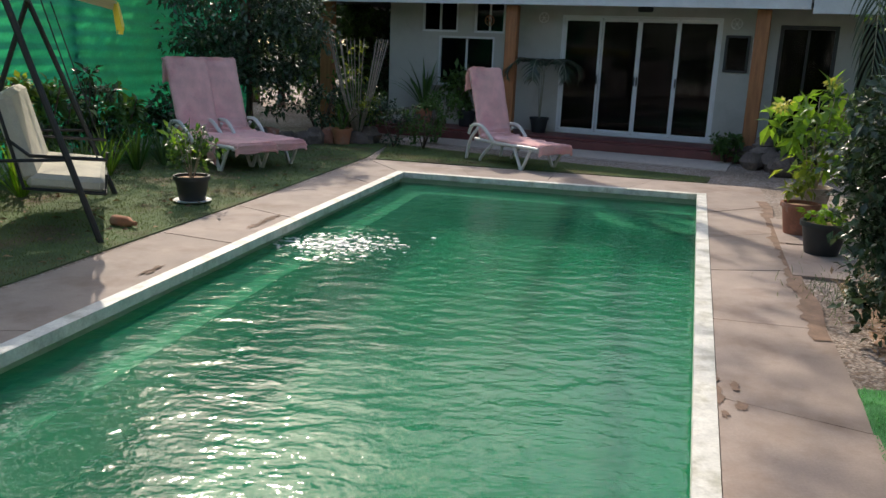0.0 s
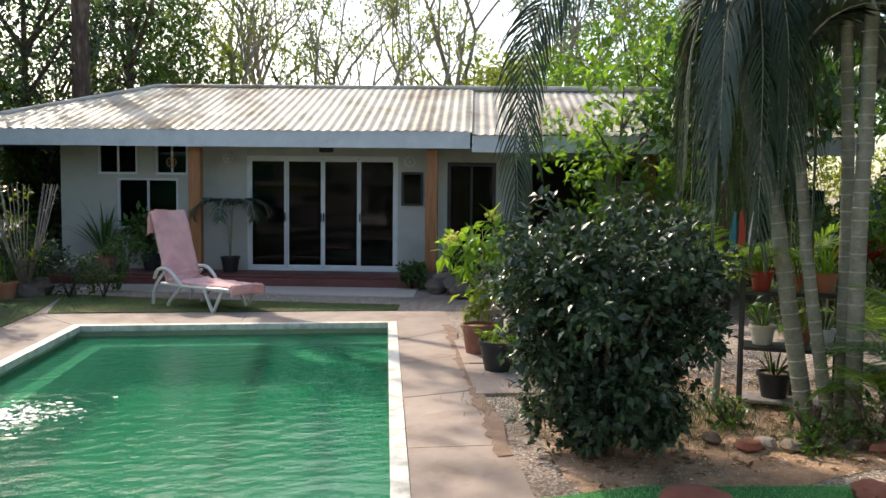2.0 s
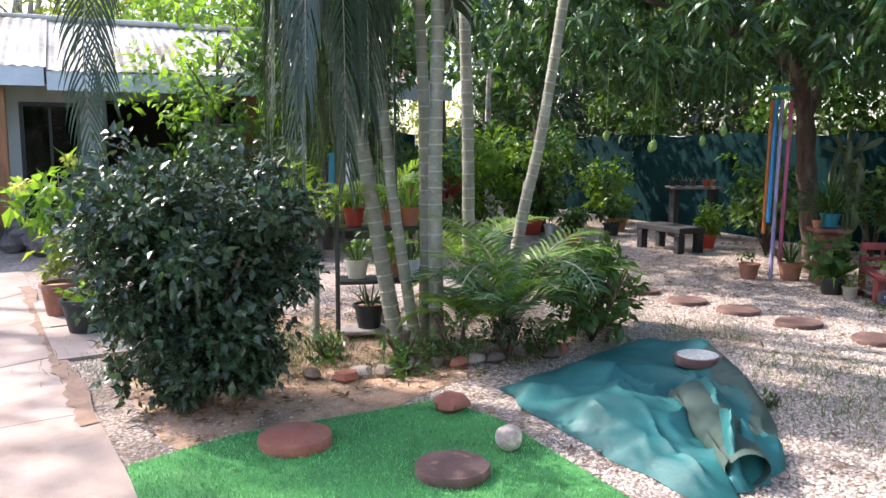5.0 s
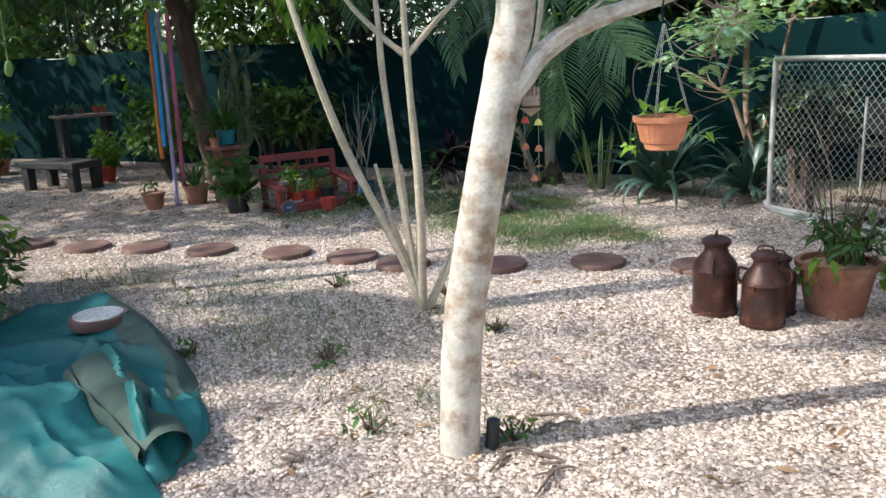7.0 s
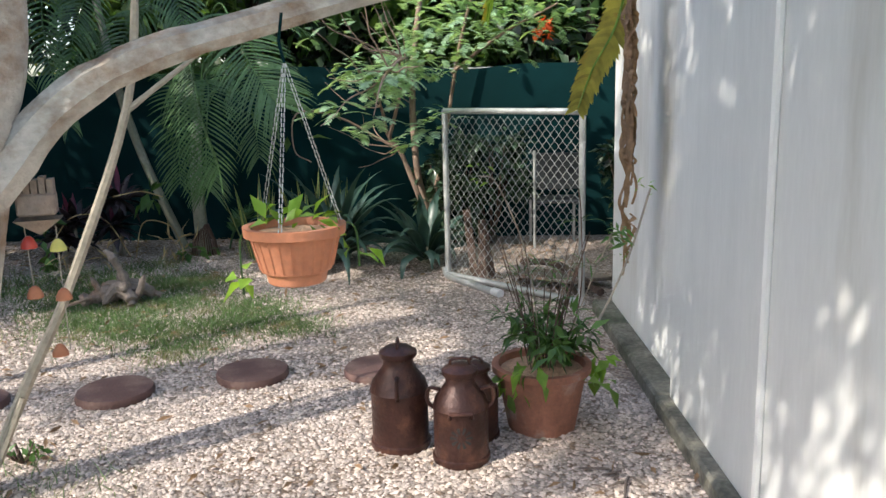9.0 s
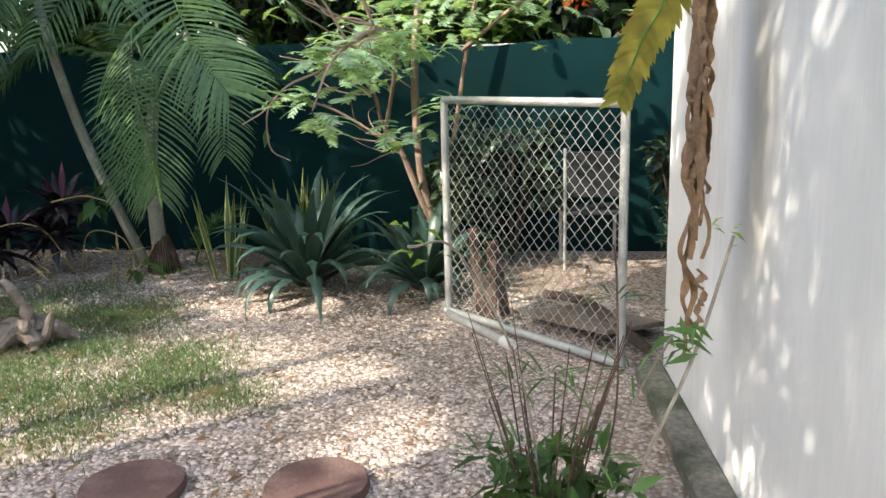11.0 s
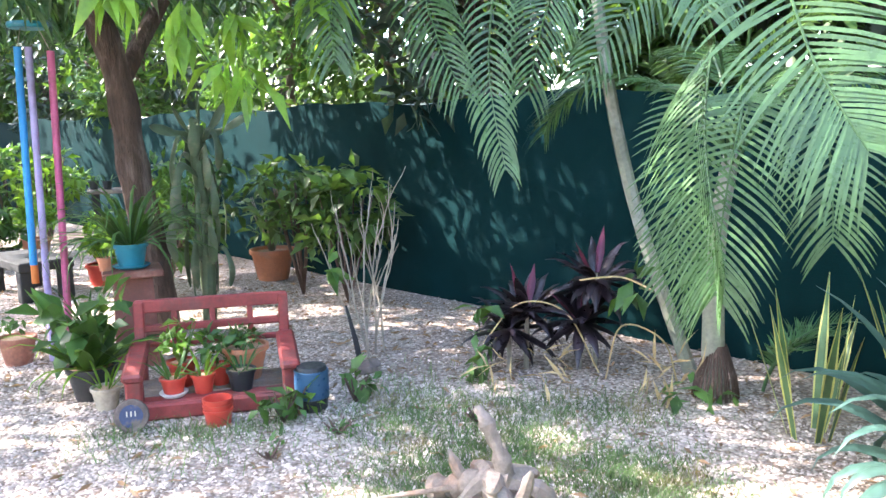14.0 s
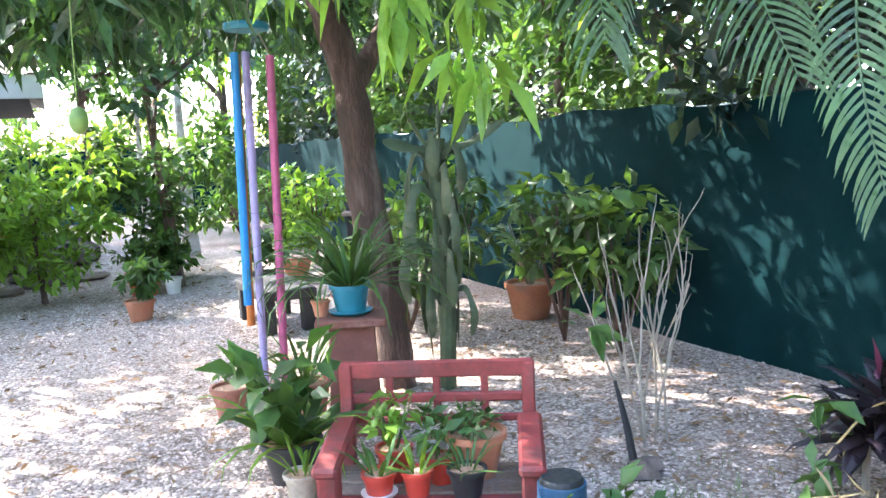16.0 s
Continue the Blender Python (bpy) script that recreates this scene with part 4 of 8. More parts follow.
ringed_palm((6.24, 4.74), [(6.24, 4.74, 0), (6.34, 4.59, 1.02), (6.44, 4.44, 1.93), (6.7, 4.1, 4.9)], 0.075, 0.055, "leaning pale green palm trunk",
            ring_fronds(4, 1.9, seed=8), L_palm, PK)

# its skirt of steeply hanging fronds, and one long frond over the bush
r_ = random.Random(17)
for k in range(20):
    a_ = 2.399963 * k
    dx, dy = math.cos(a_), math.sin(a_)
    o_ = Vector((-0.36, 0.32, 2.85 + r_.uniform(-0.1, 0.25)))
    w_, h_ = r_.uniform(0.26, 0.50), r_.uniform(1.0, 1.75)
    hung_frond(palm_a, L_palmdark, M_palmBark, [o_, o_ + Vector((dx * 0.2, dy * 0.2, 0.3)), o_ + Vector((dx * w_ * 0.7, dy * w_ * 0.7, 0.22)), o_ + Vector((dx * w_, dy * w_, -0.3)), o_ + Vector((dx * w_ * 1.05, dy * w_ * 1.05, -h_))],
               (dx, dy, 0.1), pairs=42, leaf=0.5, width=0.016, start=0.25, open_=(52, 18), sag=0.32)
hung_frond(palm_a, L_palmdark, M_palmBark, [(-0.45, 0.41, 2.9), (-0.85, 0.61, 3.45), (-1.45, 0.86, 3.4), (-1.8, 0.98, 3.0), (-1.92, 1.02, 2.3), (-1.9, 1.02, 1.55)], (-0.43, -0.9, 0.0), pairs=46, leaf=0.46, width=0.014, start=0.3, open_=(58, 25), sag=0.28)
hung_frond(palm_a, L_palmdark, M_palmBark, [(-0.45, 0.41, 2.9), (-0.75, 0.7, 3.5), (-1.3, 1.0, 3.5), (-1.65, 1.15, 3.1), (-1.75, 1.2, 2.5), (-1.7, 1.2, 2.0)], (-0.5, -0.86, 0.0), pairs=40, leaf=0.42, width=0.013, start=0.3, open_=(60, 25), sag=0.28)

# white-barked tree by the path, with a long branch
# unseen crown; both clump groups are placed to shade the white wall
cl = clumps_in((4.0, 1.2, 4.5), (2.8, 2.0, 1.1), 150, 0.42) + clumps_in((2.7, 2.5, 4.4), (1.3, 1.2, 0.6), 24, 0.4)
tree("white_barked_tree", "smooth pale-barked tree with one long side branch", [(4.19, 0.37, -0.02), (4.19, 0.34, 0.47), (4.19, 0.28, 0.85), (4.20, 0.20, 1.25), (4.21, 0.15, 1.5), (4.23, 0.10, 1.9), (4.2, 0.2, 3.4)], 0.082, 0.068,
     [([(4.2, 0.13, 1.40), (4.22, 0.0, 1.55), (4.24, -0.17, 1.645), (4.28, -0.47, 1.735), (4.3, -1.1, 1.95), (4.4, -1.8, 2.6)], 0.043, 0.022),
      ([(4.2, 0.2, 2.2), (4.0, 0.8, 2.9), (3.8, 1.3, 3.6)], 0.04, 0.015), ([(4.2, 0.15, 2.6), (4.8, -0.3, 3.3), (5.3, -0.6, 4.0)], 0.04, 0.015)],
     crown(cl, 120, 0.12, 0.05), L_mid, M_paleBark, n=16, bumps=0.05)

# many-stemmed sapling
sap = [([(6.03, 0.66, 0.0), (6.02, 0.75, 0.33), (5.99, 1.06, 1.04), (5.98, 1.25, 1.64), (5.97, 1.36, 2.1), (5.9, 1.5, 3.0)], 0.034, 0.014),
       ([(6.03, 0.66, 0.02), (6.02, 0.74, 0.72), (6.02, 0.81, 1.39), (6.01, 0.83, 1.9), (6.0, 0.9, 3.0)], 0.028, 0.014),
       ([(6.03, 0.67, 1.55), (6.05, 0.50, 1.73), (6.06, 0.30, 1.95), (6.1, 0.0, 2.5)], 0.02, 0.01),
       ([(6.03, 0.67, 1.55), (6.01, 0.85, 1.71), (6.0, 1.05, 1.98), (5.95, 1.3, 2.7)], 0.02, 0.01),
       ([(6.02, 0.72, 0.3), (6.02, 0.82, 0.62), (6.01, 0.89, 0.93)], 0.016, 0.011),
       ([(6.02, 0.70, 0.35), (6.02, 0.72, 0.7), (6.02, 0.74, 0.92)], 0.014, 0.01),
       ([(6.04, 0.60, 0.02), (6.05, 0.50, 0.22), (6.06, 0.43, 0.38)], 0.018, 0.012),
       ([(6.05, 0.62, 0.0), (6.1, 0.4, 0.45), (6.14, 0.22, 0.8), (6.20, -0.07, 1.52), (6.23, -0.16, 2.1), (6.25, -0.3, 3.0)], 0.026, 0.014),
       ([(6.195, -0.06, 1.5), (6.25, -0.3, 1.68), (6.31, -0.52, 1.84)], 0.014, 0.008)]
cl = clumps_in((6.0, 0.8, 3.5), (1.2, 1.3, 0.6), 6, 0.3)
tree("sapling", "pale multi-stemmed sapling forked from one stump", [(6.03, 0.66, 0.0), (6.03, 0.64, 0.45), (6.03, 0.64, 0.89), (6.03, 0.67, 1.56), (6.04, 0.68, 2.6)], 0.036, 0.018, sap, crown(cl, 90, 0.16, 0.08), L_bright, M_sapbark)


# mango tree over the bench
def mango_tips(center, radii, n, low):
    p = ball_points(n, 0.55) * np.array(radii) + np.array(center)
    p[:, 2] = np.maximum(p[:, 2], low + rng.random(n) * 0.4)
    return p


# groups at (9.9, 1.9) and (11.3, 3.0): unseen, added to shade palm and fence
tips = np.concatenate([mango_tips((11.3, 5.2, 4.0), (2.5, 2.8, 1.6), 640, 2.3), mango_tips((9.2, 4.6, 3.2), (1.6, 1.6, 1.0), 200, 2.05),
                       mango_tips((9.7, 2.6, 3.0), (0.9, 0.9, 0.8), 80, 2.2), mango_tips((12.2, 4.6, 3.7), (1.5, 2.8, 1.4), 300, 2.3),
                       mango_tips((9.9, 1.9, 3.4), (1.3, 1.1, 0.6), 160, 2.75), mango_tips((8.6, 6.3, 3.5), (1.7, 1.4, 0.8), 210, 2.55), mango_tips((9.2, 4.5, 2.45), (0.9, 0.8, 0.25), 60, 2.05), mango_tips((11.3, 3.0, 3.6), (1.4, 1.0, 0.7), 130, 2.9)])
mango = tree("mango_tree", "large mango tree with dark hanging leaves", [(11.02, 3.55, -0.02), (10.98, 3.58, 0.5), (10.90, 3.66, 1.3), (10.84, 3.72, 2.1), (10.6, 4.0, 3.2), (10.5, 4.4, 4.3)], 0.132, 0.09,
             [([(10.86, 3.7, 1.9), (11.4, 3.6, 2.7), (11.9, 3.2, 3.8)], 0.08, 0.03), ([(10.72, 3.88, 2.6), (10.0, 4.4, 3.0), (9.0, 5.0, 3.3)], 0.08, 0.03),
              ([(10.8, 3.78, 2.3), (10.3, 3.3, 2.7), (9.8, 2.5, 2.9)], 0.06, 0.02), ([(10.6, 4.1, 3.3), (11.2, 5.5, 4.2)], 0.06, 0.02), ([(10.6, 4.0, 3.1), (9.8, 5.2, 3.5), (8.6, 6.4, 3.6)], 0.06, 0.02)],
             whorls(tips, 11, 0.24, 0.055, 0.6), L_mango, M_brownBark)
moff = np.array([11.02, 3.55, 0])
yt = np.array([[9.98, 2.06, 1.92], [10.05, 1.98, 1.86], [9.8, 2.2, 2.1], [10.15, 2.15, 2.2], [9.9, 2.25, 2.25], [8.6, 2.0, 2.45], [9.4, 2.3, 2.3], [10.4, 1.7, 2.35]])
v, f = whorls(yt, 12, 0.26, 0.065, 1.0)
leaves_part("young_leaves", (v - moff, f), L_lime, mango, "lime-green young leaves")
for k, p in enumerate(((8.3, 3.6, 1.75), (8.7, 4.0, 1.65), (8.0, 4.2, 1.6), (8.9, 3.2, 1.72), (7.9, 4.7, 1.7), (8.5, 4.5, 1.58))):
    q = Vector(p) - Vector(moff)
    s = Shape().blob((q.x, q.y, q.z), (0.042, 0.036, 0.06), 0.05, 10, k).tube([(q.x, q.y, q.z + 0.05), (q.x + 0.02, q.y, q.z + 0.8)], 0.003, 4)
    part("mango_fruit", s, M_fruit, mango, "green hanging fruit", smooth=True)

# areca palm by the fence
ap = thing("palm_tree", "areca palm with broad drooping fronds by the fence", "palm tree", Matrix.Translation((10.85, -0.55, 0)))
s = Shape()
limb(s, [(0, 0, 0), (0.0, 0.02, 0.3), (0.0, 0.02, 0.9), (0.02, -0.05, 1.4)], 0.075, 0.045, 10)
part("trunk", s, M_palmBark, ap, smooth=True)
s = Shape()
for k in range(40):
    a_ = k * 0.61
    s.tube([(0.05 * math.cos(a_), 0.05 * math.sin(a_), 0.3), (0.11 * math.cos(a_), 0.11 * math.sin(a_), 0.12), (0.13 * math.cos(a_), 0.13 * math.sin(a_), 0.0)], 0.007, 4)
part("root_mass", s, M_brownBark, ap, "dark aerial roots")
s = Shape()
limb(s, [(0.36, 0.17, 0.0), (0.33, 0.49, 0.93), (0.31, 0.68, 1.73), (0.3, 0.8, 2.6)], 0.045, 0.035, 8)
part("trunk", s, M_palmBark, ap, smooth=True)
AK = dict(pairs=50, leaf=0.42, width=0.016, hang=0.45, fold=0.3, stalk=0.25)
AO = Vector((10.85, -0.55, 0))


def areca(pts, leaf=0.42, pairs=46, start=0.4, facing=(-1, -0.1, 0.15), width=0.0165, open_=(84, 42), sag=0.12, fold=0.22):
    hung_frond(ap, L_areca, L_areca, [Vector(p) - AO for p in pts], facing, pairs=int(pairs * 0.7), leaf=leaf, start=start, width=width, open_=open_, sag=sag, fold=fold)


areca([(10.85, -0.58, 1.35), (10.65, -0.56, 1.75), (10.4, -0.54, 1.93), (10.15, -0.53, 1.82), (9.95, -0.53, 1.56), (9.8, -0.57, 1.28), (9.68, -0.63, 1.05), (9.6, -0.66, 0.92)], 0.50, 66, 0.30, (-0.5, 0.85, 0.15), sag=0.2, fold=0.55)
areca([(10.86, -0.6, 1.4), (10.4, -0.7, 2.1), (9.8, -0.78, 2.3), (9.3, -0.84, 2.05), (9.2, -0.93, 1.78), (9.18, -1.04, 1.58), (9.18, -1.12, 1.45)], 0.44, 50, 0.42, (-1, -0.15, 0.25))
areca([(10.85, -0.6, 1.3), (10.55, -0.65, 1.68), (10.3, -0.67, 1.62), (10.2, -0.63, 1.34), (10.18, -0.59, 0.97), (10.18, -0.58, 0.72)], 0.40, 46, 0.3)
areca([(10.85, -0.58, 1.3), (10.65, -0.5, 1.7), (10.5, -0.42, 1.5), (10.45, -0.38, 1.1), (10.45, -0.36, 0.75)], 0.34, 40, 0.3)
areca([(10.85, -0.6, 1.3), (10.7, -0.85, 1.7), (10.55, -1.02, 1.6), (10.5, -1.08, 1.25), (10.5, -1.1, 0.95)], 0.36, 40, 0.3)
for az, ln, rise, droop, z in ((290, 1.5, 66, 150, 1.3), (80, 1.5, 66, 130, 1.3), (335, 1.6, 66, 130, 1.3), (20, 1.6, 70, 130, 1.4), (250, 1.8, 80, 130, 1.4)):
    add_frond(ap, L_areca, L_areca, (0.02, -0.04, z), az, ln, rise, droop, **AK)
C2 = (11.15, 0.25, 2.55)
areca([C2, (10.95, 0.45, 2.9), (10.6, 0.62, 2.5), (10.38, 0.63, 2.0), (10.29, 0.58, 1.65), (10.25, 0.5, 1.32)], 0.24, 50, 0.3, sag=0.25)
areca([C2, (11.0, 0.8, 2.85), (10.8, 1.15, 2.45), (10.7, 1.08, 2.12), (10.7, 0.92, 1.75)], 0.34, 42, 0.3, sag=0.22)
areca([C2, (10.95, 0.05, 2.75), (10.75, -0.22, 2.4), (10.7, -0.05, 2.16), (10.7, 0.19, 1.8)], 0.32, 38, 0.3, sag=0.22)
areca([C2, (10.9, 0.25, 2.8), (10.75, 0.32, 2.4), (10.7, 0.42, 2.13), (10.7, 0.51, 1.72)], 0.34, 40, 0.3, sag=0.22)
areca([C2, (10.95, 0.3, 2.95), (10.5, -0.2, 2.75), (10.3, -0.45, 2.4), (10.25, -0.5, 2.05)], 0.36, 42, 0.35, sag=0.2)
areca([C2, (10.9, 0.9, 3.0), (10.55, 1.45, 2.7), (10.4, 1.6, 2.3), (10.4, 1.6, 1.95)], 0.34, 42, 0.35, sag=0.22)
for az, ln, rise, droop in ((120, 1.9, 55, 130), (240, 2.2, 62, 130), (270, 2.2, 60, 140), (165, 2.2, 75, 140), (10, 2, 50, 120), (310, 2.2, 50, 130), (200, 2.2, 75, 135)):
    add_frond(ap, L_areca, L_areca, (0.3, 0.8, 2.6), az, ln, rise, droop, **AK)
for az, ln in ((250, 0.6), (280, 0.65), (310, 0.5), (220, 0.5)):
    add_frond(ap, L_palm, L_palm, (0.1, -0.25, 0.02), az, ln, 75, 70, pairs=22, leaf=0.22, width=0.012, hang=0.15, stalk=0.35)

# pinnate-leaved tree beside the gate
fl_parts = []
for x, y, z, r_, k in ((10.0, -2.2, 1.65, 0.45, 26), (9.35, -1.95, 1.65, 0.35, 20), (9.6, -3.2, 2.0, 0.6, 22), (9.0, -2.9, 2.15, 0.55, 22), (8.4, -3.3, 2.1, 0.5, 16), (10.2, -1.6, 2.2, 0.5, 14), (7.12, -1.36, 1.40, 0.08, 3), (7.5, -1.58, 1.58, 0.2, 12), (8.0, -1.8, 1.68, 0.26, 16), (8.6, -2.0, 1.72, 0.3, 16), (7.5, -1.8, 1.30, 0.07, 2), (9.7, -2.5, 1.9, 0.5, 20), (9.9, -2.6, 1.25, 0.3, 7), (8.7, -2.4, 1.95, 0.5, 18), (9.2, -2.6, 2.25, 0.55, 18), (9.3, -1.5, 1.42, 0.2, 7), (8.4, -1.55, 1.25, 0.08, 3), (9.5, -2.3, 1.05, 0.15, 5)):
    for p in ball_points(int(k * 2.5), 0.1) * np.array([r_, r_, r_ * 0.6]) + np.array([x, y, z]):
        fl_parts.append(frond(p, random.uniform(0, 360), random.uniform(0.15, 0.25), random.uniform(-5, 40), random.uniform(30, 70), pairs=8, leaf=0.056, width=0.019, hang=0.15, stalk=0.2, fold=0.1)[1])
r_ = random.Random(23)
twigs = []
for k in range(26):
    o_ = Vector(r_.choice(((9.2, -2.2, 1.75), (8.4, -1.9, 1.77), (8.0, -1.8, 1.78), (7.6, -1.6, 1.68), (9.7, -1.9, 1.75), (10.1, -2.2, 1.4), (10.33, -2.42, 1.0), (10.3, -2.6, 1.4))))
    d_ = Vector((r_.uniform(-0.6, 0.3), r_.uniform(-0.3, 0.8), r_.uniform(-0.6, 0.5)))
    pts_, p_ = [o_.copy()], o_.copy()
    for j in range(4):
        d_ = (d_ + Vector((r_.uniform(-0.5, 0.5), r_.uniform(-0.5, 0.5), r_.uniform(-0.3, 0.55)))).normalized()
        p_ = p_ + d_ * r_.uniform(0.10, 0.2)
        pts_.append(p_.copy())
    twigs.append((pts_, 0.007, 0.002))
tree("flamboyant_tree", "thin tree with feathery light-green leaves beside the gate", [(10.29, -2.72, 0), (10.30, -2.70, 0.35), (10.3, -2.61, 0.83), (10.3, -2.6, 1.69), (10.2, -2.7, 2.6)], 0.042, 0.026,
     [([(10.3, -2.70, 0.3), (10.3, -2.55, 0.7), (10.3, -2.45, 0.95), (10.28, -2.32, 1.13), (10.1, -2.2, 1.45), (9.7, -1.9, 1.75)], 0.032, 0.01), ([(10.3, -2.65, 0.02), (10.2, -2.85, 0.9), (10.0, -2.95, 1.8), (9.7, -3.0, 2.4)], 0.03, 0.012),
      ([(10.28, -2.34, 1.1), (9.2, -2.2, 1.72), (8.0, -1.8, 1.76), (7.4, -1.5, 1.62), (7.12, -1.36, 1.42)], 0.018, 0.003), ([(10.0, -2.9, 1.7), (9.3, -3.1, 2.0), (8.6, -3.3, 2.2)], 0.018, 0.008),
      ([(10.3, -2.38, 1.0), (10.5, -1.9, 1.3), (10.6, -1.5, 1.35), (10.55, -1.45, 1.0), (10.5, -1.6, 0.88)], 0.012, 0.005)] + twigs,
     merge(*fl_parts), L_pinn, M_pinkbark, n=9)

leaves_part("blossom", crown([(9.08 - 10.29, -3.39 + 2.72, 1.99, 0.07, 0.07, 0.05), (9.2 - 10.29, -3.5 + 2.72, 2.1, 0.05, 0.05, 0.05)], 22, 0.06, 0.045), F_orange, bpy.data.objects["flamboyant_tree"], "orange blossoms")

# dark glossy bush beside the pool
bb = thing("bush", "large rounded dark glossy-leaved bush", "bush", Matrix.Translation((2.92, 4.48, 0)))
s = Shape()
for k in range(9):
    a_ = k * 0.7
    limb(s, [(0.05 * math.cos(a_), 0.05 * math.sin(a_), -0.01), (0.1 * math.cos(a_), 0.1 * math.sin(a_), 0.4), (0.4 * math.cos(a_), 0.4 * math.sin(a_), 1.0)], 0.03, 0.01, 7)
part("trunk", s, M_brownBark, bb, smooth=True)
cl = clumps_in((0.02, -0.03, 1.10), (0.70, 0.70, 0.56), 100, 0.19, 0.9) + clumps_in((0, 0, 0.55), (0.52, 0.52, 0.42), 55, 0.17, 0.9) + clumps_in((-0.05, -0.05, 0.26), (0.44, 0.44, 0.2), 24, 0.13, 0.8)
leaves_part("crown", crown(cl, 112, 0.063, 0.036, 0.15, 0.3), L_bush, bb)

# woods behind the house and the fence
def far_tree(x, y, h, spread_, mat, n, leaf, bark=M_brownBark, per=60, label="tall woodland tree in thin leaf", low=0.45, name="tree", lean=0.0):
    tp = [(x, y, 0), (x + lean * 0.3, y + 0.1, h * 0.4), (x + lean, y, h * 0.8)]
    limbs = []
    for k in range(5):
        a_ = random.uniform(0, 6.28)
        z0 = h * random.uniform(0.35, 0.7)
        r_ = spread_ * random.uniform(0.5, 0.9)
        limbs.append(([(x + lean * z0 / h, y, z0), (x + math.cos(a_) * r_ * 0.5, y + math.sin(a_) * r_ * 0.5, z0 + h * 0.12), (x + math.cos(a_) * r_, y + math.sin(a_) * r_, z0 + h * random.uniform(0.15, 0.3))], h * 0.009, h * 0.0010))
    cl_ = clumps_in((x + lean * 0.6, y, h * (low + 1) / 2), (spread_, spread_, h * (1 - low) / 2), n, spread_ * 0.28)
    return tree(name, label, tp, h * 0.018, h * 0.003, limbs, crown(cl_, per, leaf, leaf * 0.45, 0.2, 0.2), mat, bark, n=8)


def hpt(u, v):
    p = HM @ Vector((u, v, 0))
    return p.x, p.y


for u, v, h, sp, mt, n, lf in ((-7.5, 9, 8.5, 2.6, L_mid, 40, 0.22), (-4.5, 9.5, 7.0, 2.2, L_yellow, 34, 0.2),  (9.0, 9, 7.5, 2.2, L_bright, 30, 0.2), (12, 9, 8, 2.6, L_mid, 36, 0.22), (-10, 4, 8, 2.6, L_back, 44, 0.22), (15, 8, 8, 3.0, L_back, 40, 0.25), (-3, 16, 8, 2.6, L_mid, 22, 0.2), (3, 17, 8.0, 2.6, L_yellow, 22, 0.2), (8, 17, 8, 2.6, L_mid, 26, 0.2)):
    x, y = hpt(u, v)
    far_tree(x, y, h, sp, mt, n, lf, M_twig if mt is L_yellow else M_brownBark, lean=random.uniform(-0.8, 0.8))
def twiggy_tree(x, y, h, seed, leaf_mat, leafiness, bark=M_twig, label="thin half-bare tree behind the house"):
    """A forking tree of thin limbs with a sparse veil of small leaves at its twigs."""
    r_ = random.Random(seed)
    wood, tips_ = Shape(), []

    def grow(p_, d_, length, rad, depth):
        pts_ = [p_.copy()]
        for j in range(3):
            d_ = (d_ + Vector((r_.uniform(-0.22, 0.22), r_.uniform(-0.22, 0.22), r_.uniform(-0.03, 0.14)))).normalized()
            p_ = p_ + d_ * length / 3
            pts_.append(p_.copy())
        wood.tube(pts_, [rad, rad * 0.85, rad * 0.72, rad * 0.6], 5 if depth > 2 else 3, cap=False)
        if depth == 0:
            tips_.extend(tuple(q_) for q_ in pts_[1:])
            return
        for j in range(r_.choice((2, 3, 3))):
            a_ = r_.uniform(0, 6.283)
            spread_ = r_.uniform(0.35, 0.8)
            e_ = (d_ + Vector((math.cos(a_), math.sin(a_), r_.uniform(-0.2, 0.4))) * spread_).normalized()
            grow(pts_[r_.choice((2, 3, 3))], e_, length * r_.uniform(0.55, 0.78), rad * 0.58, depth - 1)

    t_ = thing("tree", label, "tree", Matrix.Translation((x, y, 0)))
    grow(Vector((0, 0, 0)), Vector((r_.uniform(-0.08, 0.08), r_.uniform(-0.08, 0.08), 1)), h * 0.36, h * 0.013, 4)
    part("trunk", wood, bark, t_, smooth=True)
    if leafiness:
        c_ = np.repeat(np.array(tips_), leafiness, 0)
        c_ = c_ + rng.normal(size=c_.shape) * np.array([0.22, 0.22, 0.10])
        k_ = 0.6 + 0.8 * rng.random(len(c_))
        leaves_part("crown", leaves(c_, rng.normal(size=c_.shape) + np.array([0, 0, -0.2]), 0.17 * k_, 0.06 * k_), leaf_mat, t_)
    return t_


for k, (u, v) in enumerate(((-9, 11), (-6.6, 8.6), (-6, 13), (-4.4, 15), (-3.2, 9.2), (-2.2, 12.5), (-0.9, 9), (0.2, 14.5), (1.2, 9.4), (2.4, 12), (3.6, 8.8), (4.6, 14.5), (5.4, 9.2), (6.6, 12.2), (7.8, 9), (9.2, 14.5))):
    x, y = hpt(u, v)
    twiggy_tree(x, y, (11.0, 13.0, 9.5, 12.0)[k % 4], 50 + k, (L_yellow, L_bright, L_yellow, L_mid)[k % 4], (7, 11, 4, 10)[k % 4])
# low scrub closing the view behind the house
for u in range(-14, 20, 3):
    x, y = hpt(u + random.uniform(-1, 1), 18 + random.uniform(-2, 3))
    far_tree(x, y, 4.2, 2.2, L_yellow if u % 2 else L_back, 26, 0.25, low=0.05, label="thick scrub behind the house")
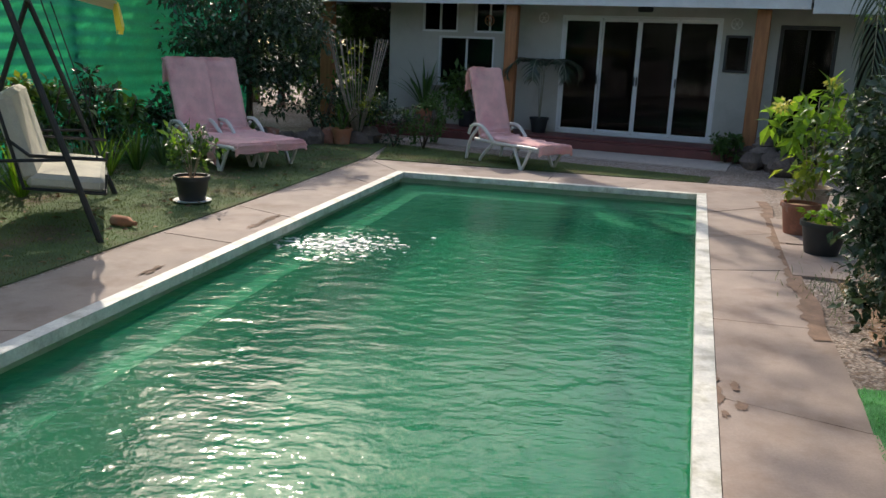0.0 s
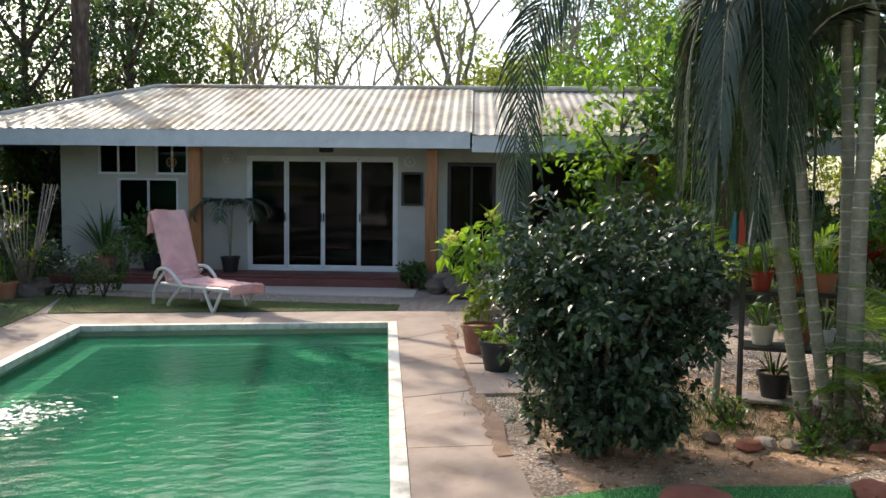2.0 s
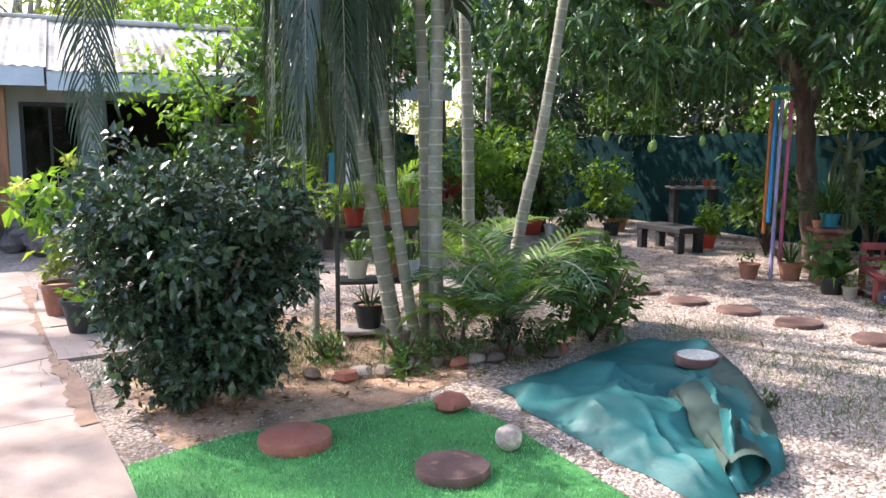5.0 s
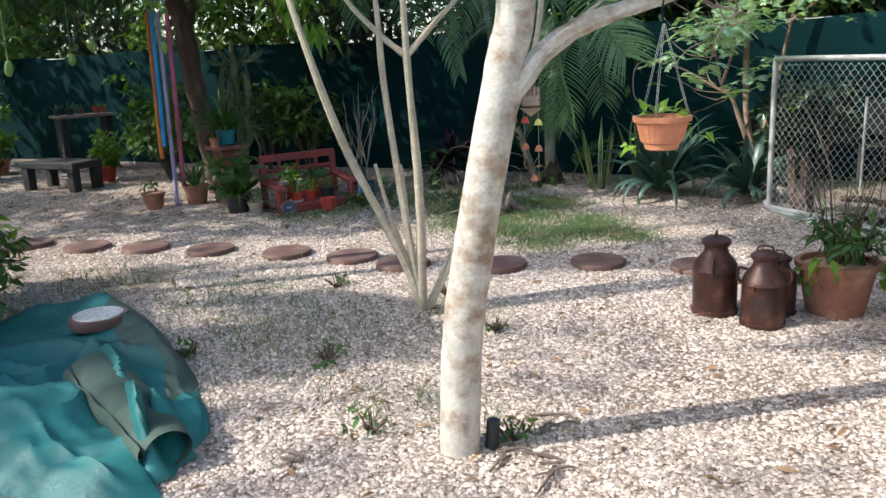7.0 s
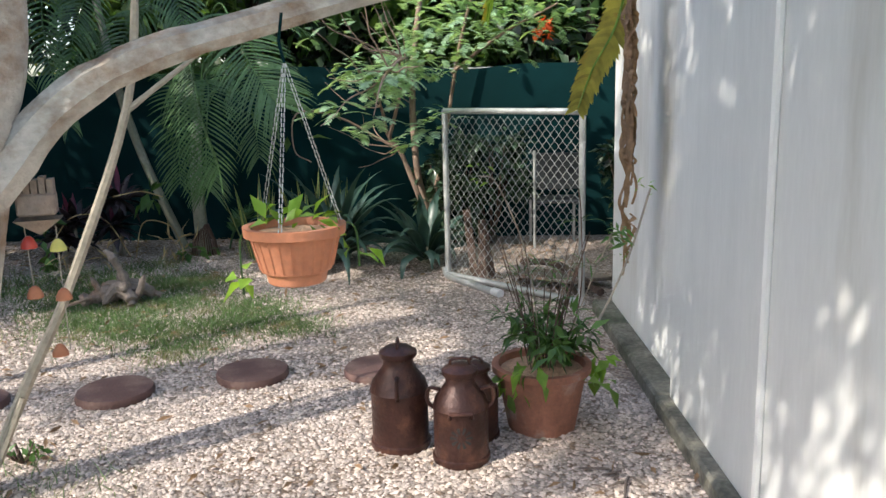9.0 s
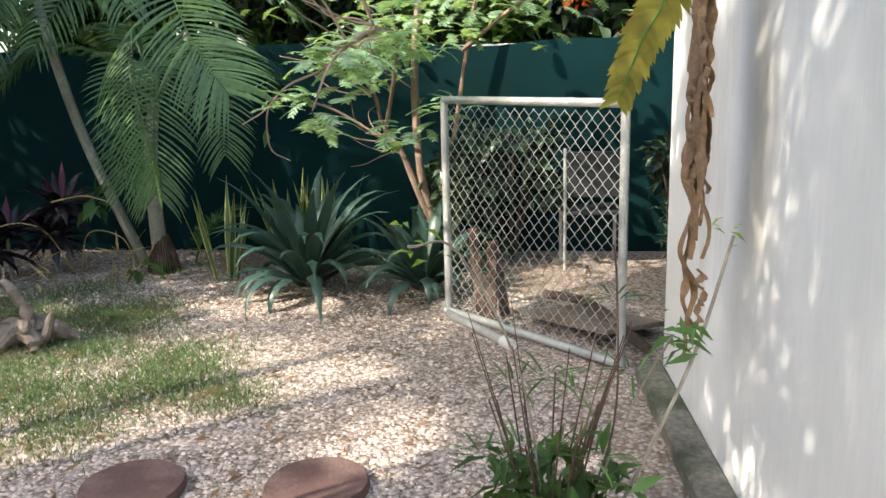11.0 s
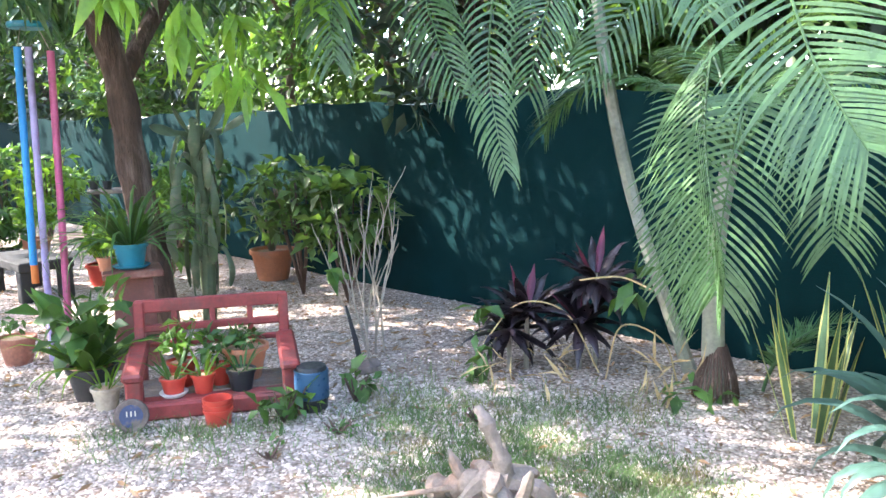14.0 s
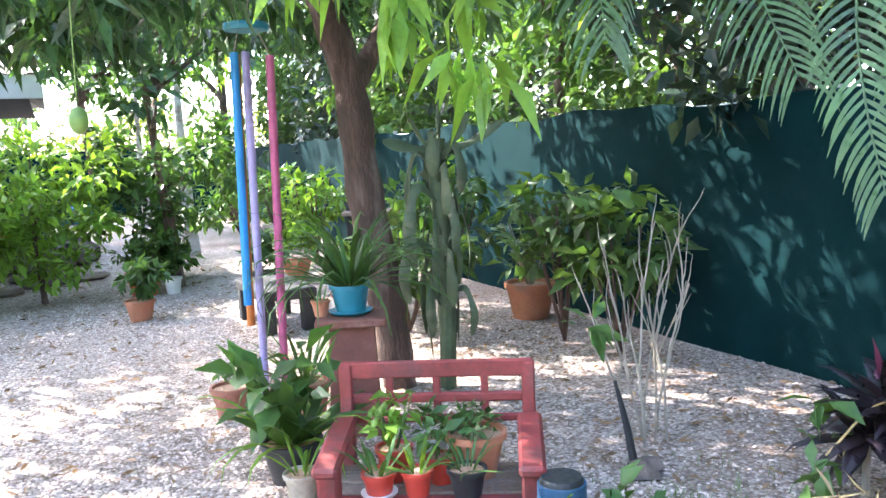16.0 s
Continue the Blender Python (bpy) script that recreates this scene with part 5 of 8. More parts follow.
# behind the east fence
fe = (FB - FA).normalized()
fn = Vector((fe.y, -fe.x, 0))
for k in range(15):
    p = FA + fe * (k * 1.9 - 1) + fn * random.uniform(0.9, 2.0)
    far_tree(p.x, p.y, random.uniform(4.5, 6.0), 1.6, (L_back, L_mid, L_palmdark)[k % 3], 52, 0.2, low=0.12, per=52, label="dense tree behind the garden fence")
for k in range(11):
    p = FA + fe * (k * 2.6 - 2) + fn * random.uniform(3.5, 6)
    far_tree(p.x, p.y, random.uniform(6.5, 8.5), 2.4, (L_back, L_yellow, L_mid)[k % 3], 46, 0.26, low=0.1, per=52, label="dense tree behind the garden fence")
for k in range(5):
    p = FA + fe * (k * 1.7 - 0.6) + fn * (1.2 + 0.5 * (k % 2))
    far_tree(p.x, p.y, 4.6 + 0.5 * (k % 3), 1.4, (L_back, L_palmdark)[k % 2], 62, 0.24, low=0.22, per=62, label="dense tree behind the garden fence")
for k in range(6):
    far_tree(3.5 + k * 1.5, -7.6 - (k % 2), random.uniform(4.5, 6.5), 1.7, (L_back, L_mid)[k % 2], 40, 0.2, low=0.1, per=70, label="dense tree behind the garden fence")
# garden trees at the far end
far_tree(12.5, 8.8, 4.6, 1.5, L_mango, 30, 0.2, low=0.45, per=60, label="slim mango tree with a dark trunk", lean=-0.4)
far_tree(14.4, 11.6, 6.0, 2.2, L_bright, 30, 0.22, M_paleBark, low=0.4, per=55, label="pale-trunked tree at the far end of the garden")
far_tree(17.2, 18.2, 6.0, 2.4, L_mid, 40, 0.22, M_paleBark, low=0.35, per=70, label="pale-trunked tree at the far end of the garden")
far_tree(7.6, 11.6, 4.2, 1.5, L_bright, 24, 0.16, low=0.2, per=60, label="leafy garden tree beside the house")
far_tree(9.4, 10.6, 4.2, 1.2, L_mid, 20, 0.16, low=0.3, per=50, label="leafy garden tree beside the house")
# the mango at (8.2, 9.7) is added for the shade its crown casts
far_tree(8.2, 9.7, 4.5, 1.8, L_mango, 34, 0.2, low=0.5, per=60, label="leafy mango tree added to shade the gravel")
far_tree(12.0, 17.5, 6.5, 2.4, L_bright, 36, 0.22, low=0.45, per=75, label="leafy garden tree beside the house")
far_tree(15.5, 26.5, 6.5, 2.8, L_bright, 44, 0.25, low=0.3, per=75, label="leafy tree at the far end of the garden")
far_tree(11.0, 25.0, 6.5, 2.8, L_yellow, 40, 0.25, low=0.3, per=75, label="leafy tree at the far end of the garden")
far_tree(-3.4, 14.0, 4.0, 1.3, L_bush, 110, 0.11, low=0.1, per=115, label="dense dark tree at the end of the lawn")
far_tree(-5.4, 16.5, 6.5, 2.0, L_mid, 40, 0.2, low=0.35, per=80, label="leafy tree beside the turquoise fence")
x, y = hpt(8.2, -1.2)
far_tree(x, y, 4.6, 1.5, L_bright, 30, 0.09, M_sapbark, low=0.45, per=170, label="flowering tree with feathery leaves before the house")

# tall tree added for its shadow: the unseen high crown dapples the paving
cl = clumps_in((0.4, 16.6, 11.3), (3.3, 4.6, 1.5), 33, 0.8)
tree("tree", "added tall tree whose unseen crown shades the paving", [(-1.0, 21.2, 0), (-1.1, 21.0, 4), (-1.0, 20.4, 8), (-0.9, 19.6, 10.5)], 0.26, 0.12,
     [([(-1.0, 20.4, 8), (-2.8, 19.0, 10.5), (-3.6, 18.0, 11.5)], 0.1, 0.03), ([(-1.0, 20.4, 8), (0.8, 19.0, 10.8), (2.0, 18.0, 11.6)], 0.1, 0.03), ([(-0.95, 20.0, 9.3), (0.0, 17.5, 11.0), (0.8, 14.5, 11.6)], 0.1, 0.03)],
     crown(cl, 62, 0.24, 0.11), L_mid, M_brownBark, n=12)
# dense greenery round the house end and behind the walk's start
for u, v, h, sp, mt, n in ((-4.6, 2.0, 2.6, 0.9, L_bush, 40), (-5.6, 1.0, 3.0, 1.0, L_back, 40), (-6.8, 2.6, 4.2, 1.5, L_mid, 44), (-5.6, 4.5, 4.0, 1.4, L_back, 44), (-8.5, 5.5, 6.0, 2.2, L_mid, 50), (-10.0, 1.0, 5.5, 1.8, L_back, 44), (-7.5, 7.5, 6.5, 2.2, L_back, 50), (-5.2, 9.0, 7.5, 2.2, L_mid, 60), (-8.2, 3.0, 7.0, 2.0, L_back, 60), (-7.0, 5.0, 9.5, 2.2, L_bush, 100), (-5.0, 6.6, 10.0, 1.9, L_back, 90), (-9.8, 4.0, 10.0, 2.2, L_bush, 90)):
    x, y = hpt(u, v)
    far_tree(x, y, h, sp, mt, n, 0.15, low=0.05, per=90, label="dense leafy tree at the end of the house")
for x, y, h in ((-6.5, -5.5, 5.5), (-3.5, -7.0, 6.0), (-0.5, -6.5, 5.5), (2.2, -7.2, 6.0), (-8.0, -2.0, 6.0), (-9.0, 2.5, 6.0)):
    far_tree(x, y, h, 2.0, L_back, 50, 0.2, low=0.06, per=70, label="dense leafy tree around the garden")

# shrubs and a flowering tree before the right end of the house
for u, v, h, sp, mt, n, lf in ((7.6, -2.2, 2.2, 0.8, L_bright, 26, 0.12), (9.4, -1.6, 2.0, 0.9, L_mid, 30, 0.13), (10.8, -2.4, 2.1, 1.0, L_bright, 30, 0.14), (6.6, -2.4, 1.6, 0.6, L_mid, 22, 0.1), (12.4, -1.5, 2.3, 1.1, L_mid, 32, 0.15)):
    x, y = hpt(u, v)
    far_tree(x, y, h, sp, mt, n, lf, low=0.08, per=80, label="bushy tree before the house wall")
x, y = hpt(8.2, -1.2)
ft = far_tree(x + 0.4, y - 0.5, 4.2, 1.3, L_mid, 22, 0.09, M_sapbark, low=0.5, per=150, label="flowering tree with orange blossoms before the house")
leaves_part("blossom", crown(clumps_in((0, 0, 3.5), (1.5, 1.5, 0.9), 24, 0.09), 16, 0.08, 0.06), F_orange, ft, "orange blossoms")


# ---- things: helpers for plants and pots ----
def straps(n, length, width, rise=(0.3, 1.3), bend=0.9, base_r=0.03, seed=0, seg=5, taper=True, fold=0.25, c=(0, 0, 0)):
    """A rosette of strap leaves that arch outwards. Returns vertices and triangles."""
    r_ = random.Random(seed)
    vs, fs, k = [], [], 0
    for i in range(n):
        a_ = 2.399963 * i + r_.uniform(-0.3, 0.3)
        el = r_.uniform(*rise)
        ln = length * r_.uniform(0.75, 1.15)
        p = Vector((c[0] + base_r * math.cos(a_), c[1] + base_r * math.sin(a_), c[2]))
        side = Vector((-math.sin(a_), math.cos(a_), 0))
        b = bend * r_.uniform(0.6, 1.3)
        for j in range(seg + 1):
            t = j / seg
            w = width * ((0.55 + 0.9 * t) if t < 0.5 else 2 * (1 - t) * 1.0) if taper else width * (1 if j < seg else 0.2)
            w = max(w, 0.002)
            e = el - b * t * t
            d = Vector((math.cos(a_) * math.cos(e), math.sin(a_) * math.cos(e), math.sin(e)))
            up = side.cross(d)
            vs += [tuple(p + side * w / 2 - up * w * -fold), tuple(p), tuple(p - side * w / 2 + up * w * fold)]
            if j < seg:
                q = k + 3 * j
                fs += [(q, q + 1, q + 4), (q, q + 4, q + 3), (q + 1, q + 2, q + 5), (q + 1, q + 5, q + 4)]
            p = p + d * ln / seg
        k += 3 * (seg + 1)
    return np.array(vs), np.array(fs)


def pot_profile(r, h, rim=0.12, base=0.7, lip=1.07):
    return [(r * base, 0), (r * base * 1.02, 0.01), (r * 0.97, h * (1 - rim)), (r * lip, h * (1 - rim)), (r * lip, h), (r * 0.93, h), (r * 0.9, h * 0.9)]


SOIL = M_earth


def pot(label, x, y, z, r, h, mat, plant=None, name="plant_pot", base=0.72, rim=0.14, lip=1.07, saucer=None, group=""):
    """A flower pot with soil and, as parts, its plant: a list of (name, verts and triangles, material)."""
    t_ = thing(name, label, "pot plant" if plant else "pot", Matrix.Translation((x, y, z)), group)
    part("pot", Shape().lathe(pot_profile(r, h, rim, base, lip), 22), mat, t_, smooth=True)
    part("soil", Shape().lathe([(r * 0.9, h * 0.82), (r * 0.9, h * 0.9), (r * 0.3, h * 0.93)], 16), SOIL, t_)
    if saucer:
        part("saucer", Shape().lathe([(r * 0.8, -0.001), (r * 1.1, 0.018), (r * 1.12, 0.025), (r * 1.0, 0.022)], 20), saucer, t_, smooth=True)
    for nm, vt, m_ in plant or []:
        leaves_part(nm, vt, m_, t_)
    return t_


def bushy(h0, r, hh, n, leaf, width=None, per=22, droop=0.2):
    return crown(clumps_in((0, 0, h0 + hh / 2), (r, r, hh / 2), n, r * 0.35), per, leaf, width or leaf * 0.45, droop, 0.1)


def stems(h0, r, hh, n, rad=0.005, seed=0):
    r_ = random.Random(seed)
    s_ = Shape()
    for k in range(n):
        a_ = r_.uniform(0, 6.28)
        s_.tube([(0, 0, h0 * 0.8), (0.5 * r * math.cos(a_), 0.5 * r * math.sin(a_), h0 + hh * 0.5), (r * 0.9 * math.cos(a_), r * 0.9 * math.sin(a_), h0 + hh)], [rad, rad * 0.8, rad * 0.4], 4)
    v = np.concatenate(s_.v)
    f = []
    for q in s_.f:
        f += [(q[0], q[i], q[i + 1]) for i in range(1, len(q) - 1)]
    return v, np.array(f)


def bed_plant(label, x, y, h, r, mat, n=14, leaf=0.09, name="shrub", per=40, width=None, stem_mat=M_brownBark, low=0.1, cat="shrub", extra=()):
    t_ = thing(name, label, cat, Matrix.Translation((x, y, 0)))
    leaves_part("branchwork", stems(0.0, r * 0.7, h * 0.8, 9, 0.008 + 0.004 * h, seed=int(x * 10)), stem_mat, t_)
    leaves_part("foliage", crown(clumps_in((0, 0, h * (low + 1) / 2), (r, r, h * (1 - low) / 2), n, r * 0.3), per, leaf, width or leaf * 0.45, 0.2, 0.1), mat, t_)
    for nm, vt, m_ in extra:
        leaves_part(nm, vt, m_, t_)
    return t_


def strap_plant(label, x, y, z, mat, n, length, width, name="plant", cat="plant", seed=0, **k):
    t_ = thing(name, label, cat, Matrix.Translation((x, y, z)))
    leaves_part("leaves", straps(n, length, width, seed=seed, **k), mat, t_)
    return t_


# ---- around the pool ----
def lounger(label, x, y, rz, seed):
    t_ = thing("sun_lounger", label, "sun lounger", pose(x, y, 0, 0, 0, rz), group="sun loungers by the pool")
    L0, W0 = 1.0, 0.31          # local x from head (-) to foot (+)
    s_ = Shape()
    for sg in (-1, 1):
        s_.tube(curve_pts([(-0.5, sg * W0, 0.33), (0.2, sg * W0, 0.32), (0.85, sg * W0, 0.33), (0.92, sg * W0, 0.31)], 5), 0.026, 8)
    s_.tube([(0.92, -W0, 0.32), (0.92, W0, 0.32)], 0.026, 8).tube([(-0.48, -W0, 0.33), (-0.48, W0, 0.33)], 0.024, 8)
    part("frame", s_, M_plastic, t_, smooth=True)
    for k in range(7):
        part("seat_slat", Shape().box((-0.35 + k * 0.2, 0, 0.335), (0.15, 0.58, 0.016), chamfer=0.005), M_plastic, t_)
    for sg in (-1, 1):
        for pts in ([(0.78, sg * W0, 0.31), (0.62, sg * W0, 0.02), (0.60, sg * W0, 0.0)], [(0.42, sg * W0, 0.31), (0.58, sg * W0, 0.02), (0.59, sg * W0, 0.0)],
                    [(-0.05, sg * W0, 0.31), (-0.30, sg * W0, 0.10), (-0.36, sg * W0, 0.0)], [(-0.40, sg * (W0 + 0.03), 0.50), (-0.58, sg * (W0 + 0.03), 0.30), (-0.66, sg * (W0 + 0.03), 0.0)]):
            part("leg", Shape().tube(curve_pts(pts, 4), 0.024, 7), M_plastic, t_, smooth=True)
        part("armrest", Shape().tube(curve_pts([(-0.62, sg * (W0 + 0.03), 0.40), (-0.52, sg * (W0 + 0.04), 0.53), (-0.30, sg * (W0 + 0.04), 0.54), (-0.10, sg * (W0 + 0.03), 0.40), (-0.05, sg * W0, 0.32)], 5), 0.026, 7), M_plastic, t_, smooth=True)
    s_ = Shape()
    for sg in (-0.26, 0.26):
        s_.tube([(-0.42, sg, 0.33), (-0.75, sg, 1.30)], 0.022, 7)
    for k in range(6):
        s_.box((-0.46 - 0.055 * k, 0, 0.46 + 0.16 * k), (0.015, 0.5, 0.12))
    part("backrest", s_, M_plastic, t_, smooth=True)
    # towel: one cloth over back and seat
    path = curve_pts([(-0.80, 0, 1.05), (-0.79, 0, 1.34), (-0.74, 0, 1.37), (-0.69, 0, 1.30), (-0.46, 0, 0.62), (-0.36, 0, 0.42), (-0.15, 0, 0.395), (0.4, 0, 0.385), (0.86, 0, 0.385), (0.96, 0, 0.37), (0.97, 0, 0.26)], 8)
    m_, w_ = len(path), 15
    v = []
    for i, p in enumerate(path):
        for j in range(w_):
            y_ = (j / (w_ - 1) - 0.5)
            wd = 0.62 + 0.04 * noise.noise(Vector((i * 0.3, seed, 1)))
            fold_ = 0.018 * noise.noise(Vector((i * 0.55, y_ * 5, seed * 3.1))) + 0.02 * math.exp(-((i - 44) / 6) ** 2) * math.sin(i * 1.6 + y_ * 4)
            dz = -0.03 if j in (0, w_ - 1) else 0.0
            v.append((p.x + fold_, y_ * wd, p.z + fold_ + dz))
    s_ = Shape().add(v, [(i * w_ + j, (i + 1) * w_ + j, (i + 1) * w_ + j + 1, i * w_ + j + 1) for i in range(m_ - 1) for j in range(w_ - 1)])
    tw = part("towel", s_, M_pink, t_, "rumpled pink towel", smooth=True)
    md = tw.modifiers.new("thickness", "SOLIDIFY")
    md.thickness = 0.02
    return t_


l1 = lounger("white plastic sun lounger covered with a pink towel", -3.09, 10.88, -43, 1)
part("hanging_end", Shape().blob((0.5, -0.36, 0.26), (0.1, 0.05, 0.17), 0.3, 12, 3), M_pink, l1, smooth=True)
lounger("white plastic sun lounger covered with a pink towel", -2.80, 11.33, -43, 2)
lounger("white plastic sun lounger with pink towel before the house", 0.96, 12.19, -54, 5)

# canopy swing seat
sw = thing("garden_swing", "dark-framed garden swing with cream cushions and canopy", "garden swing")
for foot, top, foot2 in (((-2.72, 6.28, 0), (-3.24, 6.06, 1.92), (-3.85, 5.8, 0)), ((-3.45, 8.39, 0), (-4.09, 8.13, 1.92), (-4.72, 7.87, 0))):
    for q in (foot, foot2):
        part("leg", Shape().tube([q, top], 0.026, 8), M_blackmetal, sw, smooth=True)
    part("crossbar", Shape().tube([Vector(foot).lerp(Vector(top), 0.35), Vector(foot2).lerp(Vector(top), 0.35)], 0.014, 6), M_blackmetal, sw)
part("top_bar", Shape().tube([(-3.24, 6.06, 1.92), (-4.09, 8.13, 1.92)], 0.024, 8), M_blackmetal, sw, smooth=True)
swm = pose(-3.40, 7.17, 0, 0, 0, -67.7 + 90)     # local x towards the pool, y along the swing
for nm, c_, sz, rx in (("seat_cushion", (0.05, 0, 0.43), (0.58, 1.45, 0.13), 6), ("back_cushion", (-0.30, 0, 0.80), (0.14, 1.45, 0.70), -14)):
    s = Shape().box((0, 0, 0), sz, swm @ Matrix.Translation(c_) @ pose(0, 0, 0, 0, rx, 0), chamfer=0.05)
    part(nm, s, M_cream, sw, "worn cream canvas cushion")
s = Shape()
for y_ in (-0.72, 0.72):
    pts = [swm @ Vector(p) for p in ((0.36, y_, 0.50), (0.34, y_, 0.34), (-0.26, y_, 0.40), (-0.42, y_, 1.15))]
    s.tube(pts, 0.016, 6)
    s.tube([swm @ Vector((0.36, y_, 0.62)), swm @ Vector((-0.2, y_, 0.66)), swm @ Vector((-0.36, y_, 0.8))], 0.016, 6)
    s.tube([swm @ Vector((0.3, y_, 0.62)), swm @ Vector((-0.05, y_, 1.9))], 0.006, 5)
s.tube([swm @ Vector((0.34, -0.72, 0.34)), swm @ Vector((0.34, 0.72, 0.34))], 0.016, 6)
part("seat_frame", s, M_blackmetal, sw)
v = []
for i in range(13):
    for j in range(17):
        x_, y_ = -0.65 + 1.15 * i / 12, -1.05 + 2.1 * j / 16
        v.append(swm @ Vector((x_, y_, 1.98 - 0.20 * abs(x_ + 0.05) - 0.05 * math.sin(j * 1.2) ** 2 * abs(x_))))
s = Shape().add([tuple(p) for p in v], [(i * 17 + j, (i + 1) * 17 + j, (i + 1) * 17 + j + 1, i * 17 + j + 1) for i in range(12) for j in range(16)])
part("canopy", s, M_cream, sw, "cream canvas canopy", smooth=True)
v = []
for j in range(25):
    y_ = -1.05 + 2.1 * j / 24
    x_ = 0.5 + 0.02 * math.sin(j)
    v += [swm @ Vector((x_, y_, 1.87 - 0.05 * math.sin(j * 0.8) ** 2 * 0.5)), swm @ Vector((x_ + 0.03, y_, 1.66 + 0.04 * math.sin(j * 1.5)))]
part("canopy_fringe", Shape().add([tuple(p) for p in v], [(2 * j, 2 * j + 2, 2 * j + 3, 2 * j + 1) for j in range(24)]), M_yellow, sw, "yellow canopy fringe", smooth=True)


def turf(name, label, poly, z, blade_mat, density, hgt, seed, cat="turf"):
    """A sheet of turf with blades standing on it."""
    sheet = tagged(part(name, slab(Shape(), poly, -0.02, z), M_turf if blade_mat is M_blade else M_lawn), label, cat, kind="structure")
    r_ = np.random.default_rng(seed)
    P = np.array([(p[0], p[1]) for p in poly])
    lo, hi = P.min(0), P.max(0)
    n = int((hi - lo).prod() * density)
    q = lo + r_.random((n, 2)) * (hi - lo)
    inside = np.zeros(n, bool)
    x_, y_ = q[:, 0], q[:, 1]
    for i in range(len(P)):
        (xa, ya), (xb, yb) = P[i], P[i - 1]
        cross = (ya > y_) != (yb > y_)
        inside ^= cross & (x_ < (xb - xa) * (y_ - ya) / (yb - ya + 1e-12) + xa)
    q = q[inside]
    n = len(q)
    a_ = r_.random(n) * 6.283
    h_ = hgt * (0.6 + 0.8 * r_.random(n))
    side = np.stack([np.cos(a_), np.sin(a_), np.zeros(n)], 1) * (hgt * 0.16)
    base = np.column_stack([q, np.full(n, z - 0.002)])
    tip = base + np.column_stack([r_.normal(size=(n, 2)) * hgt * 0.45, h_])
    v = np.stack([base - side, base + side, tip], 1).reshape(-1, 3)
    b = leaves_part("turf_blades", (v, np.arange(3 * n).reshape(-1, 3)), blade_mat, sheet)
    tagged(b, kind="stuff")
    return sheet


turf("turf_mat", "bright green artificial turf mat on the gravel", [(1.78, 2.85), (2.14, 3.88), (2.75, 3.87), (4.0, 3.46), (3.97, 2.95), (3.42, 1.55), (3.0, 0.7), (1.45, 1.3)], 0.014, M_blade, 5500, 0.018, 1)
turf("lawn", "worn green turf lawn beside the pool", [(-1.2, 12.2), (-2.05, 8.3), (-3.2, 3.6), (-4.2, 3.2), (-4.9, 9.0), (-4.2, 13.3), (-1.0, 14.2)], 0.012, M_lawnblade, 1900, 0.018, 2)
turf("lawn", "narrow strip of green turf behind the pool", [(-1.05, 12.05), (3.55, 11.0), (3.75, 11.5), (0.5, 13.2), (-1.0, 14.1)], 0.013, M_lawnblade, 3200, 0.018, 3)

# slabs, stain and pots along the paving
pv = tagged(part("pavement", slab(Shape(), [(3.45, 8.5), (3.95, 8.35), (3.55, 7.2), (3.08, 7.3)][::-1], -0.02, 0.022), M_deck), "loose pink paving slabs beside the pool", "pavement", kind="structure")
part("paving_slab", slab(Shape(), [(3.05, 7.22), (3.52, 7.12), (3.2, 6.0), (2.72, 6.12)][::-1], -0.02, 0.026), M_deck, pv)
r_ = random.Random(4)
st = [(2.36 + 0.297 * (y_ - 7.15) + 0.66 + 0.02 * math.sin(y_ * 5), y_) for y_ in np.arange(4.6, 9.6, 0.04)]
s = Shape()
v = []
for k, (x_, y_) in enumerate(st):
    w_ = 0.035 + 0.05 * noise.noise(Vector((y_ * 2.2, 0, 0)))
    e_ = 0.05 * noise.noise(Vector((y_ * 9, 3, 0)))
    v += [(x_ - max(w_, 0.005) * 1.1 + e_, y_, 0.0195), (x_ + 0.09, y_, 0.0195)]
s.add(v, [(2 * k, 2 * k + 1, 2 * k + 3, 2 * k + 2) for k in range(len(st) - 1)])
tagged(part("damp_stain", s, M_stain), "dark damp earth stain along the paving edge", "stain", kind="structure")
s = Shape()
for cx, cy, rx_, ry_ in ((1.40, 3.95, 0.05, 0.10), (1.36, 3.72, 0.045, 0.13), (1.45, 3.6, 0.03, 0.05), (1.5, 3.85, 0.02, 0.06), (1.34, 3.5, 0.02, 0.04), (-1.62, 7.45, 0.04, 0.2), (-1.68, 7.15, 0.03, 0.18), (-2.05, 5.5, 0.03, 0.16)):
    n_ = 40
    ring = [(cx + math.cos(a_) * rx_ * (1 + 0.9 * noise.noise(Vector((math.cos(a_) * 3, math.sin(a_) * 3, cx * 5)))) + math.sin(a_) * ry_ * 0.24,
             cy + math.sin(a_) * ry_ * (1 + 0.9 * noise.noise(Vector((math.cos(a_) * 3, math.sin(a_) * 3, cy * 5)))), 0.0192) for a_ in np.arange(n_) * 2 * math.pi / n_]
    s.add(ring, [tuple(range(n_))])
tagged(part("damp_stain", s, M_stain), "damp patches on the concrete paving", "stain", kind="structure")

